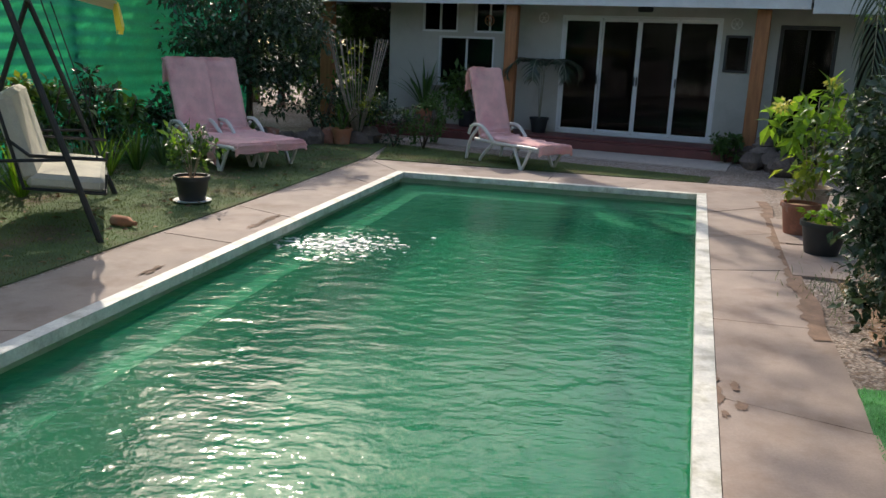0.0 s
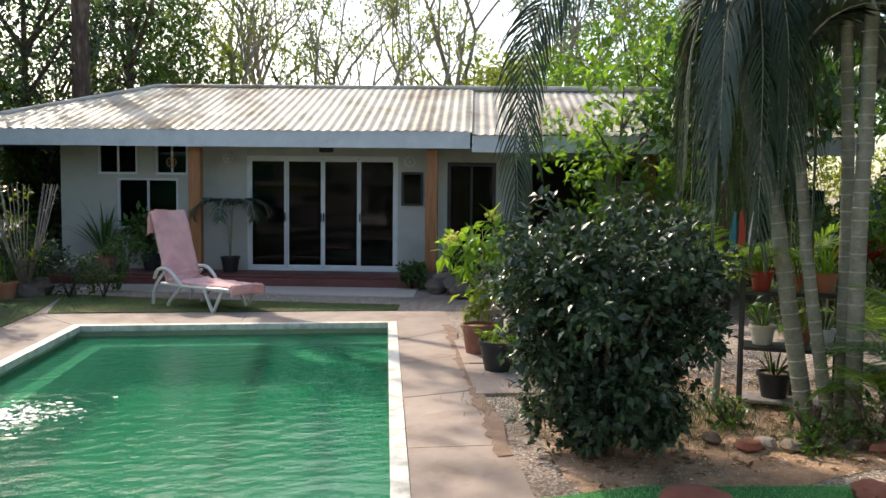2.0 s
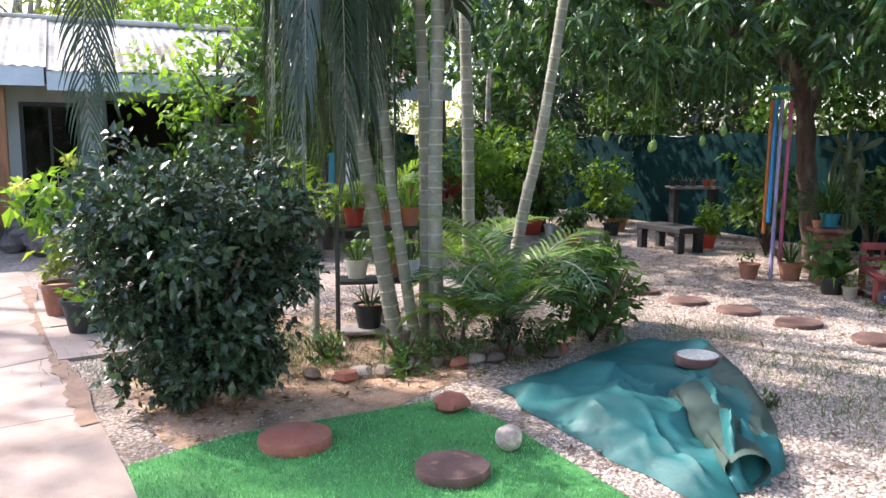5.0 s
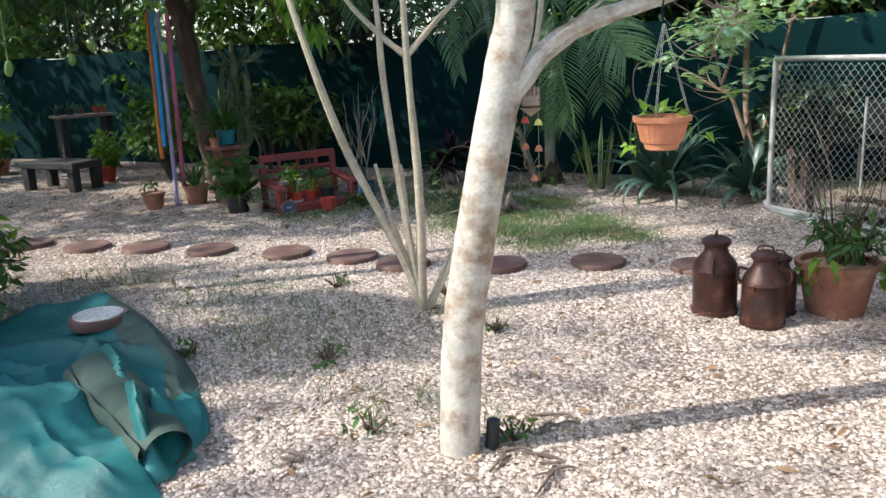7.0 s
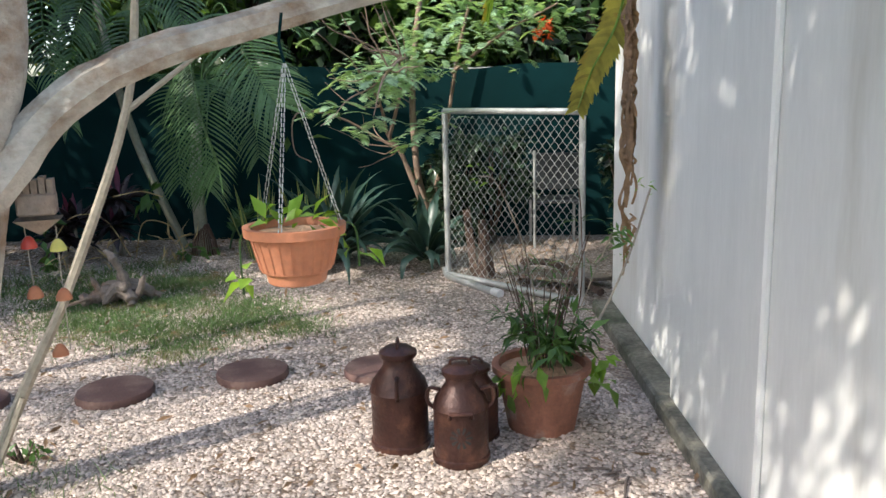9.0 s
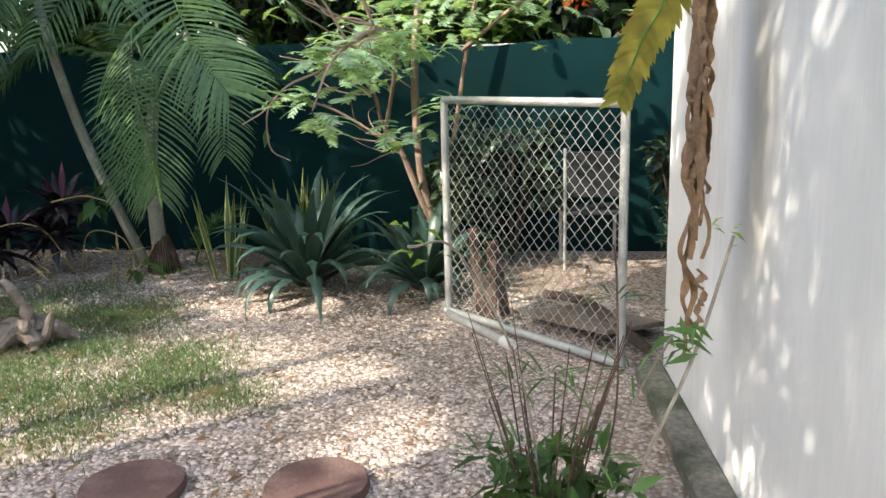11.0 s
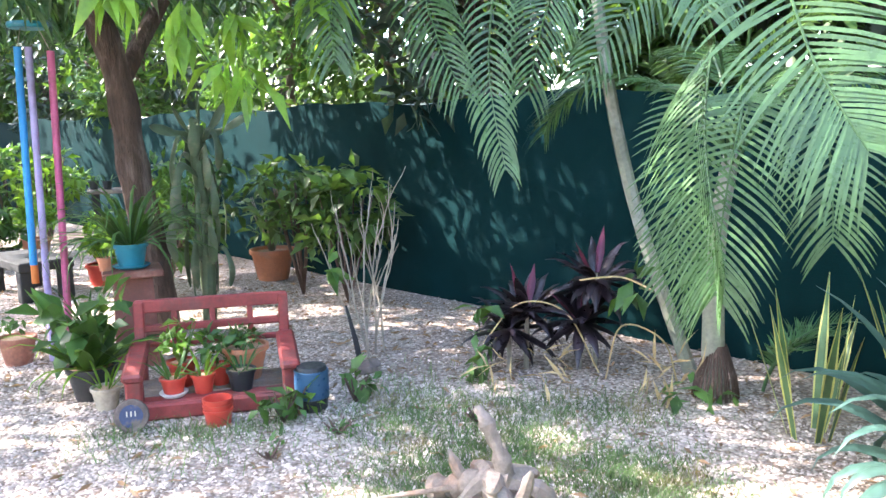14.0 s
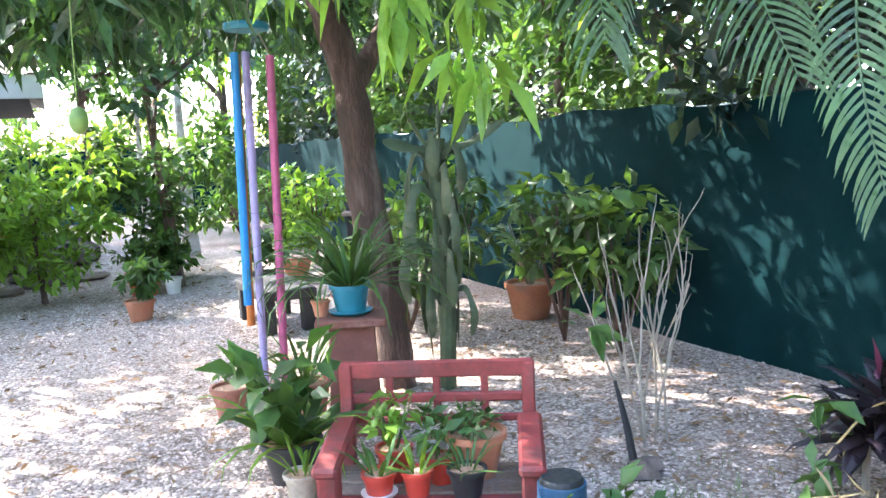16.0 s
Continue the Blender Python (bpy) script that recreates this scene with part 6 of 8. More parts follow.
pot("black plastic pot with a leafy plant on a paving slab", 3.28, 6.9, 0.027, 0.19, 0.28, M_blackplastic, [("foliage", bushy(0.26, 0.16, 0.25, 6, 0.1, per=10), L_lime)])
pot("terracotta pot on a paving slab beside the pool", 3.42, 7.75, 0.023, 0.17, 0.30, M_terraold, [("foliage", bushy(0.3, 0.15, 0.3, 6, 0.1, per=10), L_yellow)])
pot("pale grey planter with a tall yellow-green shrub", 3.62, 8.05, 0.023, 0.20, 0.42, M_greystone,
    [("branchwork", stems(0.3, 0.35, 1.0, 10, 0.008, 2), M_twig), ("foliage", bushy(0.55, 0.40, 0.85, 26, 0.17, 0.07, per=12, droop=0.5), L_bright),
     ("old_leaves", bushy(0.4, 0.3, 0.5, 7, 0.15, 0.06, per=7), L_yellow), ("flower", crown([(-0.42, -0.1, 1.2, 0.07, 0.07, 0.06)], 40, 0.06, 0.035), F_yellow), ("flower", crown([(0.1, 0.05, 1.42, 0.06, 0.06, 0.05)], 40, 0.06, 0.035), F_yellow)])
pot("black pot with a bushy plant on a white saucer", -2.56, 8.12, 0.013, 0.17, 0.27, M_blackplastic, [("branchwork", stems(0.25, 0.2, 0.5, 9, 0.006, 5), M_twig), ("foliage", bushy(0.3, 0.24, 0.45, 12, 0.075, per=22), L_mid),
     ("bright_tips", bushy(0.5, 0.25, 0.25, 5, 0.075, per=12), L_lime)], saucer=M_whiteplastic)
cy_ = thing("bottle", "small terracotta-coloured bottle lying on the lawn", "bottle", pose(-2.78, 6.9, 0.05, 90, 0, 65))
part("bottle_body", Shape().lathe([(0.045, -0.12), (0.05, -0.1), (0.05, 0.05), (0.02, 0.1), (0.02, 0.14)], 14), M_terracotta, cy_, smooth=True)

# flower bed along the turquoise fence
for k in range(15):
    t0 = k / 14
    x_, y_ = -5.35 + 1.55 * t0 + random.uniform(-0.25, 0.25), 6.4 + 7.0 * t0
    bed_plant(("leafy green shrub in the flower bed", "low dense shrub in the flower bed", "broad-leaved plant in the flower bed")[k % 3], x_, y_, random.uniform(0.6, 1.35), random.uniform(0.32, 0.5), (L_mid, L_back, L_bush)[k % 3], 16, random.choice((0.08, 0.12, 0.16)), per=30)
for k in range(12):
    x_, y_ = -4.55 + 1.3 * k / 11 + random.uniform(-0.15, 0.15), 7.0 + 5.6 * k / 11
    strap_plant("clump of upright strap leaves in the flower bed", x_, y_, 0, (L_mid, L_sanse, L_bright)[k % 3], 26, 0.6, 0.035, seed=k, rise=(0.9, 1.5), bend=0.5)
bed_plant("yellow-leaved croton in the flower bed", -5.0, 9.3, 1.35, 0.22, L_yellow, 14, 0.13, per=26)
s = Shape()
for k in range(8):
    s.blob((-3.6 + 0.15 * k + random.uniform(-0.1, 0.1), 12.7 + 0.18 * k, 0.06), (0.2, 0.16, 0.13), 0.25, 10, k)
rk = thing("rockery", "row of dark rocks edging the bed", "rocks")
for k in range(9):
    part("rock", Shape().blob((-3.1 + 0.22 * k, 13.2 + 0.12 * k + random.uniform(-0.12, 0.12), 0.08), (random.uniform(0.14, 0.26), random.uniform(0.12, 0.2), random.uniform(0.1, 0.22)), 0.3, 10, k), (M_rock, M_terraold)[k % 4 == 1], rk, smooth=True)
# shrubs between the lawn and the house
for x_, y_, h, r0, mt, lf in ((-0.9, 13.7, 0.85, 0.42, L_bush, 0.06), (-0.4, 13.55, 0.8, 0.38, L_mid, 0.055), (-1.4, 14.4, 0.9, 0.45, L_back, 0.08), (-0.2, 14.5, 1.0, 0.4, L_mid, 0.08), (-2.3, 14.6, 1.0, 0.5, L_bush, 0.08), (-1.9, 15.6, 1.2, 0.5, L_back, 0.1)):
    bed_plant("bluish-green shrub before the house terrace", x_, y_, h, r0, mt, 18, lf, per=45)
tw = thing("dry_shrub", "tall dry twiggy shrub in front of the house", "shrub", Matrix.Translation((-1.55, 14.0, 0)))
leaves_part("branchwork", stems(0.0, 0.55, 1.75, 26, 0.012, 9), M_twig, tw)
leaves_part("foliage", crown(clumps_in((0, 0, 1.0), (0.4, 0.4, 0.7), 10, 0.15), 18, 0.09, 0.035), L_yellow, tw)
pot("terracotta pot at the edge of the lawn", -1.78, 13.75, 0.012, 0.17, 0.26, M_terracotta, [("leaves", straps(14, 0.5, 0.03, rise=(0.8, 1.5), bend=0.5, seed=3, c=(0, 0, 0.24)), L_mid)])


def hthing(u, v, z=0.0):
    p = HM @ Vector((u, v, z))
    return p.x, p.y, p.z


x_, y_, z_ = hthing(-2.6, -0.3, 0.196)
pot("terracotta pot with long arching leaves on the terrace", x_, y_, z_, 0.18, 0.32, M_terracotta, [("leaves", straps(30, 1.0, 0.045, rise=(0.7, 1.5), bend=1.0, seed=8, c=(0, 0, 0.3)), L_mid)])
x_, y_, z_ = hthing(-1.7, -0.3, 0.196)
pot("dark pot with a leafy plant on the terrace", x_, y_, z_, 0.18, 0.3, M_blackplastic, [("foliage", bushy(0.35, 0.45, 0.95, 16, 0.16, per=20), L_back)])
x_, y_, z_ = hthing(-0.22, -0.35, 0.196)
p4 = pot("black pot with a small palm beside the sliding door", x_, y_, z_, 0.17, 0.28, M_blackplastic, [("branchwork", stems(0.2, 0.08, 1.0, 4, 0.014, 4), M_palmBark)])
for az in (10, 80, 150, 200, 250, 300, 340):
    add_frond(p4, L_palmdark, M_ring, (0, 0, 1.05), az, 1.05, 60, 155, pairs=24, leaf=0.34, width=0.03, hang=0.6)
for u, v, h, r0, mt in ((3.2, -1.15, 0.55, 0.22, L_mid), (4.2, -1.0, 0.9, 0.4, L_back), (4.9, -1.3, 1.2, 0.5, L_bush), (5.6, -1.2, 1.3, 0.5, L_mid), (4.6, -2.0, 0.9, 0.4, L_back), (6.4, -1.0, 1.5, 0.5, L_mid)):
    x_, y_, z_ = hthing(u, v)
    bed_plant("leafy shrub beside the terrace post", x_, y_, h, r0, mt, 16, 0.09, per=36)
bld = thing("boulders", "dark boulders stacked at the terrace corner", "rocks")
for k, (u, v, z0, r0) in enumerate(((3.55, -1.0, 0.14, 0.2), (3.8, -1.3, 0.15, 0.22), (3.65, -1.6, 0.12, 0.17), (4.0, -1.75, 0.14, 0.2), (3.75, -1.15, 0.35, 0.15), (4.1, -2.2, 0.12, 0.2))):
    x_, y_, _ = hthing(u, v)
    part("boulder", Shape().blob((x_, y_, z0), (r0 * 1.15, r0, r0 * 0.85), 0.25, 12, k + 20), M_rock, bld, smooth=True)
x_, y_, z_ = hthing(4.75, -1.1)
pd = thing("pot_stand", "terracotta pot raised on a dark stand", "pot stand", Matrix.Translation((x_, y_, 0)))
part("stand", Shape().lathe([(0.14, 0), (0.05, 0.06), (0.05, 0.8), (0.14, 0.86)], 12), M_blackmetal, pd, smooth=True)
part("bowl", Shape().lathe(pot_profile(0.16, 0.17), 18, (0, 0, 0.86)), M_terracotta, pd, smooth=True)
leaves_part("foliage", crown(clumps_in((0, 0, 1.15), (0.2, 0.2, 0.15), 6, 0.1), 20, 0.1, 0.04), L_mid, pd)
gv = tagged(part("gravel_strip", slab(Shape(), [hthing(-2.4, -1.9)[:2], hthing(3.3, -2.2)[:2], hthing(3.3, -1.02)[:2], hthing(-2.4, -1.02)[:2]], -0.02, 0.018), M_pebble), "pale gravel strip before the terrace", "gravel", kind="structure")
# hanging fronds of the palm behind the swing
ringed_palm((-4.9, 6.2), [(-4.9, 6.2, 0), (-4.85, 6.25, 1.4), (-4.7, 6.4, 2.7)], 0.09, 0.06, "palm beside the swing with fronds hanging over it",
            [(-10, 2.6, 45, 140), (20, 2.5, 45, 130), (-45, 2.4, 40, 130), (35, 2.3, 40, 120), (55, 1.7, 50, 130), (90, 1.6, 50, 120), (150, 1.6, 50, 120), (220, 1.6, 50, 120), (300, 1.8, 45, 120), (5, 1.5, 70, 160)], L_palm, PK)


# ---- garden with the tarpaulin and the palms ----
def disc_stone(label, x, y, r, h, mat, z=0.0, seed=0, top=None, name="stepping_stone", group=""):
    t_ = thing(name, label, "stepping stone", Matrix.Translation((x, y, z)), group)
    part("stone", Shape().lathe([(r * 0.96, -0.01), (r, 0.008), (r * 1.0, h - 0.012), (r * 0.965, h), (r * 0.5, h + 0.003), (0.01, h + 0.003)], 28, wobble=0.02, seed=seed), mat, t_, smooth=True)
    if top:
        part("pebbled_top", Shape().lathe([(r * 0.86, h - 0.001), (r * 0.84, h + 0.008), (0.01, h + 0.01)], 24), top, t_, smooth=True)
    return t_


disc_stone("round red stepping stone on the turf mat", 2.90, 3.50, 0.20, 0.06, M_redstone, 0.012, 1)
disc_stone("round dark stepping stone on the turf mat", 3.19, 2.63, 0.19, 0.05, M_stone, 0.012, 2)
bs = thing("stone_ball", "pale grey stone ball on the turf mat", "stone", Matrix.Translation((3.62, 2.62, 0.082)))
part("ball", Shape().blob((0, 0, 0), (0.074, 0.074, 0.07), 0.05, 18, 2), M_greystone, bs, smooth=True)
bs = thing("stone", "flat reddish stone on the edge of the turf", "stone", Matrix.Translation((3.90, 3.28, 0.06)))
part("rock", Shape().blob((0, 0, 0), (0.12, 0.11, 0.06), 0.1, 14, 5), M_redstone, bs, smooth=True)
STEPS = [(8.27, 4.44), (8.08, 3.80), (7.98, 3.22), (7.81, 2.59), (7.62, 1.89), (7.41, 1.31), (7.14, 0.88), (7.02, 0.15), (7.02, -0.57), (6.80, -1.25)]
for k, (x_, y_) in enumerate(STEPS):
    disc_stone("round brown stepping stone set in the gravel path", x_, y_, 0.205, 0.045, M_stone, -0.005, k, group="stepping stones across the gravel")

# crumpled tarpaulin
tarp = thing("tarpaulin", "crumpled teal tarpaulin spread on the gravel", "tarpaulin")
n1, n2 = 70, 70


def tarp_point(s_, t_):
    """s along the length from the low left corner to the rolled end, t across."""
    left = Vector((4.42, 3.34)) * (1 - s_) + Vector((3.68, 1.5)) * s_ + Vector((-0.06, 0.0)) * math.sin(math.pi * s_)
    right = Vector((6.3, 3.36)) * (1 - s_) + Vector((4.35, 1.45)) * s_ + Vector((0.35, -0.18)) * math.sin(math.pi * s_)
    p = left.lerp(right, t_)
    q = Vector((p.x * 1.6, p.y * 1.6, 0.4))
    z = 0.06 + 0.17 * max(noise.noise(q), -0.25) + 0.05 * noise.noise(q * 2.7)
    ridge = math.exp(-((t_ - 0.52 - 0.15 * math.sin(s_ * 4)) / 0.05) ** 2) * max(0, s_ - 0.25) * 0.30
    ridge += math.exp(-((t_ - 0.72 + 0.1 * s_) / 0.06) ** 2) * max(0, s_ - 0.4) * 0.22
    ridge += math.exp(-((s_ - 0.42 - 0.3 * (t_ - 0.5)) / 0.035) ** 2) * 0.07 * math.exp(-((t_ - 0.5) / 0.25) ** 2)
    for fq, am in ((1.1, 0.075), (2.3, 0.05), (4.1, 0.028)):
        ridge += am * max(0, 1 - 5 * abs(noise.noise(Vector((p.x * fq + 3, p.y * fq * 0.7, fq))))) * (0.3 + 0.9 * s_)
    edge = min(t_, 1 - t_, s_, 1 - s_) * 9
    z = 0.012 + (max(z, 0.0) * 0.75 + ridge) * min(edge, 1)
    z += 0.10 * math.exp(-((t_ - 0.97) / 0.08) ** 2) * math.sin(math.pi * min(s_ * 1.5, 1)) * 0.6
    z += 0.12 * math.exp(-((s_ - 0.3) / 0.13) ** 2) * math.exp(-((t_ - 1.0) / 0.16) ** 2)
    w = 0.05 * noise.noise(Vector((s_ * 7, t_ * 7, 3)))
    return (p.x + w, p.y + 0.06 * noise.noise(Vector((s_ * 7, t_ * 7, 9))), max(z, 0.012))


v = [tarp_point(i / n1, j / n2) for i in range(n1 + 1) for j in range(n2 + 1)]
quads = {True: [], False: []}
for i in range(n1):
    for j in range(n2):
        back_side = j > 0.80 * n2 + 4 * math.sin(i * 0.3) and 0.34 * n1 < i < 0.84 * n1
        quads[back_side].append((i * (n2 + 1) + j, i * (n2 + 1) + j + 1, (i + 1) * (n2 + 1) + j + 1, (i + 1) * (n2 + 1) + j))
part("sheet", Shape().add(v, quads[False]), M_tarp, tarp, smooth=True)
part("turned_edge", Shape().add(v, quads[True]), M_tarpback, tarp, "olive underside turned upwards", smooth=True)
# rolled edge, open at its end
roll = []
cen = curve_pts([(4.88, 2.18, 0.10), (4.63, 2.01, 0.12), (4.34, 1.76, 0.11), (4.03, 1.50, 0.10)], 8)
m_ = len(cen)
for i, p in enumerate(cen):
    d = (cen[min(i + 1, m_ - 1)] - cen[max(i - 1, 0)]).normalized()
    side = d.cross(Vector((0, 0, 1))).normalized()
    for k in range(25):
        a_ = -0.6 + 7.4 * k / 24
        rr = (0.075 + 0.016 * k / 24 + 0.035 * (1 - i / m_)) * (1 + 0.12 * noise.noise(Vector((i * 0.4, k * 0.3, 1))))
        q = p + side * math.cos(a_) * rr * 1.25 + Vector((0, 0, 1)) * math.sin(a_) * rr * 0.9
        roll.append((q.x, q.y, max(q.z, 0.015)))
part("rolled_edge", Shape().add(roll, [(i * 25 + k, i * 25 + k + 1, (i + 1) * 25 + k + 1, (i + 1) * 25 + k) for i in range(m_ - 1) for k in range(24)]), M_tarpback, tarp, "olive underside of the rolled edge", smooth=True)
disc_stone("round pale pebbled stone weighing down the tarpaulin", 5.62, 2.52, 0.165, 0.05, M_stone, 0.11, 12, M_whitestone)

# metal shelf with pots among the palms
sh = thing("plant_shelf", "black metal shelf rack holding flower pots", "shelf", pose(4.96, 5.04, 0, 0, 0, -38))
for x_ in (-0.36, 0.36):
    for y_ in (-0.15, 0.15):
        part("upright", Shape().box((x_, y_, 0.62), (0.028, 0.028, 1.24), chamfer=0.004), M_blackmetal, sh)
for z0 in (0.06, 0.48, 0.92):
    part("shelf_board", Shape().box((0, 0, z0), (0.69, 0.33, 0.028), chamfer=0.005), M_blackmetal if z0 > 0.1 else M_greystone, sh)
shm = sh.matrix_world.copy()
for x_, y_, z0, r0, h, mt, pl, lb in ((-0.22, 0, 0.936, 0.09, 0.15, M_redplastic, L_bright, "red pot with bright leaves on the shelf"), (0.02, 0.02, 0.936, 0.08, 0.14, M_terracotta, L_mid, "terracotta pot on the shelf"), (0.24, -0.02, 0.936, 0.09, 0.15, M_terracotta, L_lime, "terracotta pot with a leafy plant on the shelf"),
                                      (-0.2, 0, 0.496, 0.10, 0.16, M_cream, L_mid, "cream pot on the shelf"), (0.08, 0.0, 0.496, 0.09, 0.13, M_terracotta, L_yellow, "small terracotta pot on the shelf"), (0.26, 0.02, 0.496, 0.08, 0.15, M_whiteplastic, L_mid, "white pot on the shelf"),
                                      (-0.1, 0, 0.076, 0.13, 0.2, M_blackplastic, L_mid, "black pot on the lowest shelf")):
    p = shm @ Vector((x_, y_, z0))
    pot(lb, p.x, p.y, p.z, r0, h, mt, [("leaves", straps(16, 0.28, 0.02, rise=(0.6, 1.5), bend=0.9, seed=int(x_ * 100), c=(0, 0, h * 0.9)), pl)])
# young palms and shrubs in the bed
for x_, y_, nfr, ln, mt, sd in ((5.35, 3.95, 11, 1.15, L_bright, 1), (5.1, 3.85, 8, 0.9, L_palm, 2), (5.6, 4.1, 9, 1.25, L_palm, 3), (4.35, 5.15, 7, 0.75, L_lime, 4), (5.05, 5.1, 8, 0.8, L_bright, 5), (6.3, 5.2, 9, 1.2, L_bright, 6), (5.0, 4.15, 6, 0.6, L_bright, 7)):
    t_ = thing("young_palm", "young feathery palm in the garden bed", "palm", Matrix.Translation((x_, y_, 0)))
    r_ = random.Random(sd)
    z0 = 0.95 if sd in (4, 5) else 0.15
    if z0 > 0.5:
        part("stem", Shape().tube([(0, 0, 0), (0.02, 0, 0.5), (0, 0, z0)], [0.03, 0.025, 0.02], 7), M_palmBark, t_, smooth=True)
    for k in range(nfr):
        add_frond(t_, mt, M_sapbark, (0, 0, z0), k * 137.5 + r_.uniform(-20, 20), ln * r_.uniform(0.7, 1.15), r_.uniform(55, 80), r_.uniform(60, 120), pairs=18, leaf=0.30, width=0.022, hang=0.35, stalk=0.3)
bed_plant("dark green bush beside the tarpaulin", 6.0, 3.62, 0.8, 0.45, L_mid, 15, 0.12, per=26, name="bush", cat="bush")
bed_plant("dark green bush beside the tarpaulin", 6.45, 3.9, 0.8, 0.4, L_back, 16, 0.12, per=30, name="bush", cat="bush")
for x_, y_, h, r0, mt in ((4.5, 4.3, 0.25, 0.25, L_mid), (4.75, 4.0, 0.45, 0.28, L_mid), (5.05, 3.75, 0.4, 0.25, L_bush), (4.3, 4.05, 0.15, 0.2, L_mid), (4.1, 4.7, 0.25, 0.25, L_mid), (3.7, 5.2, 0.18, 0.3, L_yellow), (5.3, 3.6, 0.3, 0.2, L_mid)):
    bed_plant("low weedy plant in the bed", x_, y_, h, r0, mt, 9, 0.06, per=24, name="weed", cat="plant")
rs = thing("stones", "scattered stones edging the palm bed", "stones")
for k in range(14):
    a_ = k / 13
    part("stone", Shape().blob((3.75 + 1.75 * a_, 4.35 - 0.75 * a_ + random.uniform(-0.1, 0.1), 0.03), (random.uniform(0.05, 0.11), random.uniform(0.05, 0.09), 0.05), 0.2, 8, k), (M_rock, M_redstone, M_greystone)[k % 3], rs, smooth=True)

# ---- milk cans, potted plant, hanging pot ----
def milk_can(label, x, y, s_, rz, cut):
    t_ = thing("milk_can", label, "milk can", pose(x, y, 0, 0, 0, rz), group="old milk cans")
    part("body", Shape().lathe([(r0 * s_, z0 * s_) for r0, z0 in ((0.128, 0), (0.132, 0.01), (0.132, 0.03), (0.124, 0.035), (0.124, 0.25), (0.128, 0.26), (0.124, 0.27), (0.115, 0.30), (0.075, 0.355), (0.066, 0.37), (0.066, 0.40), (0.075, 0.405))], 28), M_rust, t_, smooth=True)
    part("lid", Shape().lathe([(r0 * s_, z0 * s_) for r0, z0 in ((0.078, 0.405), (0.082, 0.41), (0.082, 0.43), (0.05, 0.45), (0.02, 0.455), (0.005, 0.456))], 22), M_rust, t_, smooth=True)
    part("lid_handle", Shape().tube(curve_pts([(-0.045 * s_, 0, 0.435 * s_), (-0.035 * s_, 0, 0.475 * s_), (0.035 * s_, 0, 0.475 * s_), (0.045 * s_, 0, 0.435 * s_)], 5), 0.007 * s_, 6), M_rust, t_, smooth=True)
    for sg in (-1, 1):
        part("handle", Shape().tube(curve_pts([(sg * 0.09 * s_, 0, 0.335 * s_), (sg * 0.14 * s_, 0, 0.34 * s_), (sg * 0.148 * s_, 0, 0.28 * s_), (sg * 0.122 * s_, 0, 0.25 * s_)], 5), 0.010 * s_, 6), M_rust, t_, smooth=True)
    if cut:
        # cut-outs as dark petals on the closed side, their inner shade as colour
        s2 = Shape()
        for k in range(10):
            a_ = k * 0.628
            for r0, r1 in ((0.02, 0.05),):
                c_ = Vector((math.cos(a_), math.sin(a_)))
                q = [(c_.x * r0 - c_.y * 0.003, c_.y * r0 + c_.x * 0.003), (c_.x * r1 - c_.y * 0.007, c_.y * r1 + c_.x * 0.007), (c_.x * r1 + c_.y * 0.007, c_.y * r1 - c_.x * 0.007), (c_.x * r0 + c_.y * 0.003, c_.y * r0 - c_.x * 0.003)]
                s2.add([(x2 * s_, -math.sqrt(max(0.1255 ** 2 - x2 * x2, 0)) * s_, (0.15 + z2) * s_) for x2, z2 in q], [(0, 1, 2, 3)])
        part("cut_flower", s2, M_dark, t_, "dark petals painted for a flower cut through the side")
        part("front_handle", Shape().tube([(-0.05 * s_, -0.115 * s_, 0.24 * s_), (-0.05 * s_, -0.14 * s_, 0.27 * s_), (0.05 * s_, -0.14 * s_, 0.27 * s_), (0.05 * s_, -0.115 * s_, 0.24 * s_)], 0.009, 6), M_rust, t_, smooth=True)
    return t_


milk_can("rusty brown milk can with a lid", 5.85, -1.09, 1.02, -20, False)
milk_can("rusty brown milk can lantern with cut-out flower", 5.61, -1.29, 0.94, -110, True)
milk_can("short rusty milk can behind the others", 5.80, -1.44, 0.78, 30, False)
bp = pot("large weathered terracotta pot with straggling weeds", 5.79, -1.76, 0, 0.215, 0.31, M_terraold,
         [("foliage", bushy(0.32, 0.26, 0.22, 14, 0.09, 0.03, per=20), L_mid), ("trailing_leaves", bushy(0.12, 0.28, 0.3, 6, 0.09, 0.05, per=9, droop=1.0), L_bright),
          ("stalk_tangle", stems(0.3, 0.24, 0.62, 11, 0.0035, 12), M_brownBark)], rim=0.1)
s = Shape()
s.tube(curve_pts([(0.0, 0.0, 0.3), (-0.08, 0.1, 0.8), (-0.22, 0.3, 1.17), (-0.41, 0.46, 1.24)], 6), 0.003, 5).tube(curve_pts([(0.0, -0.2, 0.3), (0.1, -0.5, 0.7), (0.2, -0.7, 1.05)], 6), 0.006, 5)
part("shoot", s, M_twig, bp)
v, f = whorls(np.array([[-0.41, 0.46, 1.25], [0.2, -0.68, 1.05], [0.12, -0.5, 0.78]]), 8, 0.046, 0.015, 0.15)
leaves_part("shoot_leaves", (v, f), L_bright, bp)
vt = []
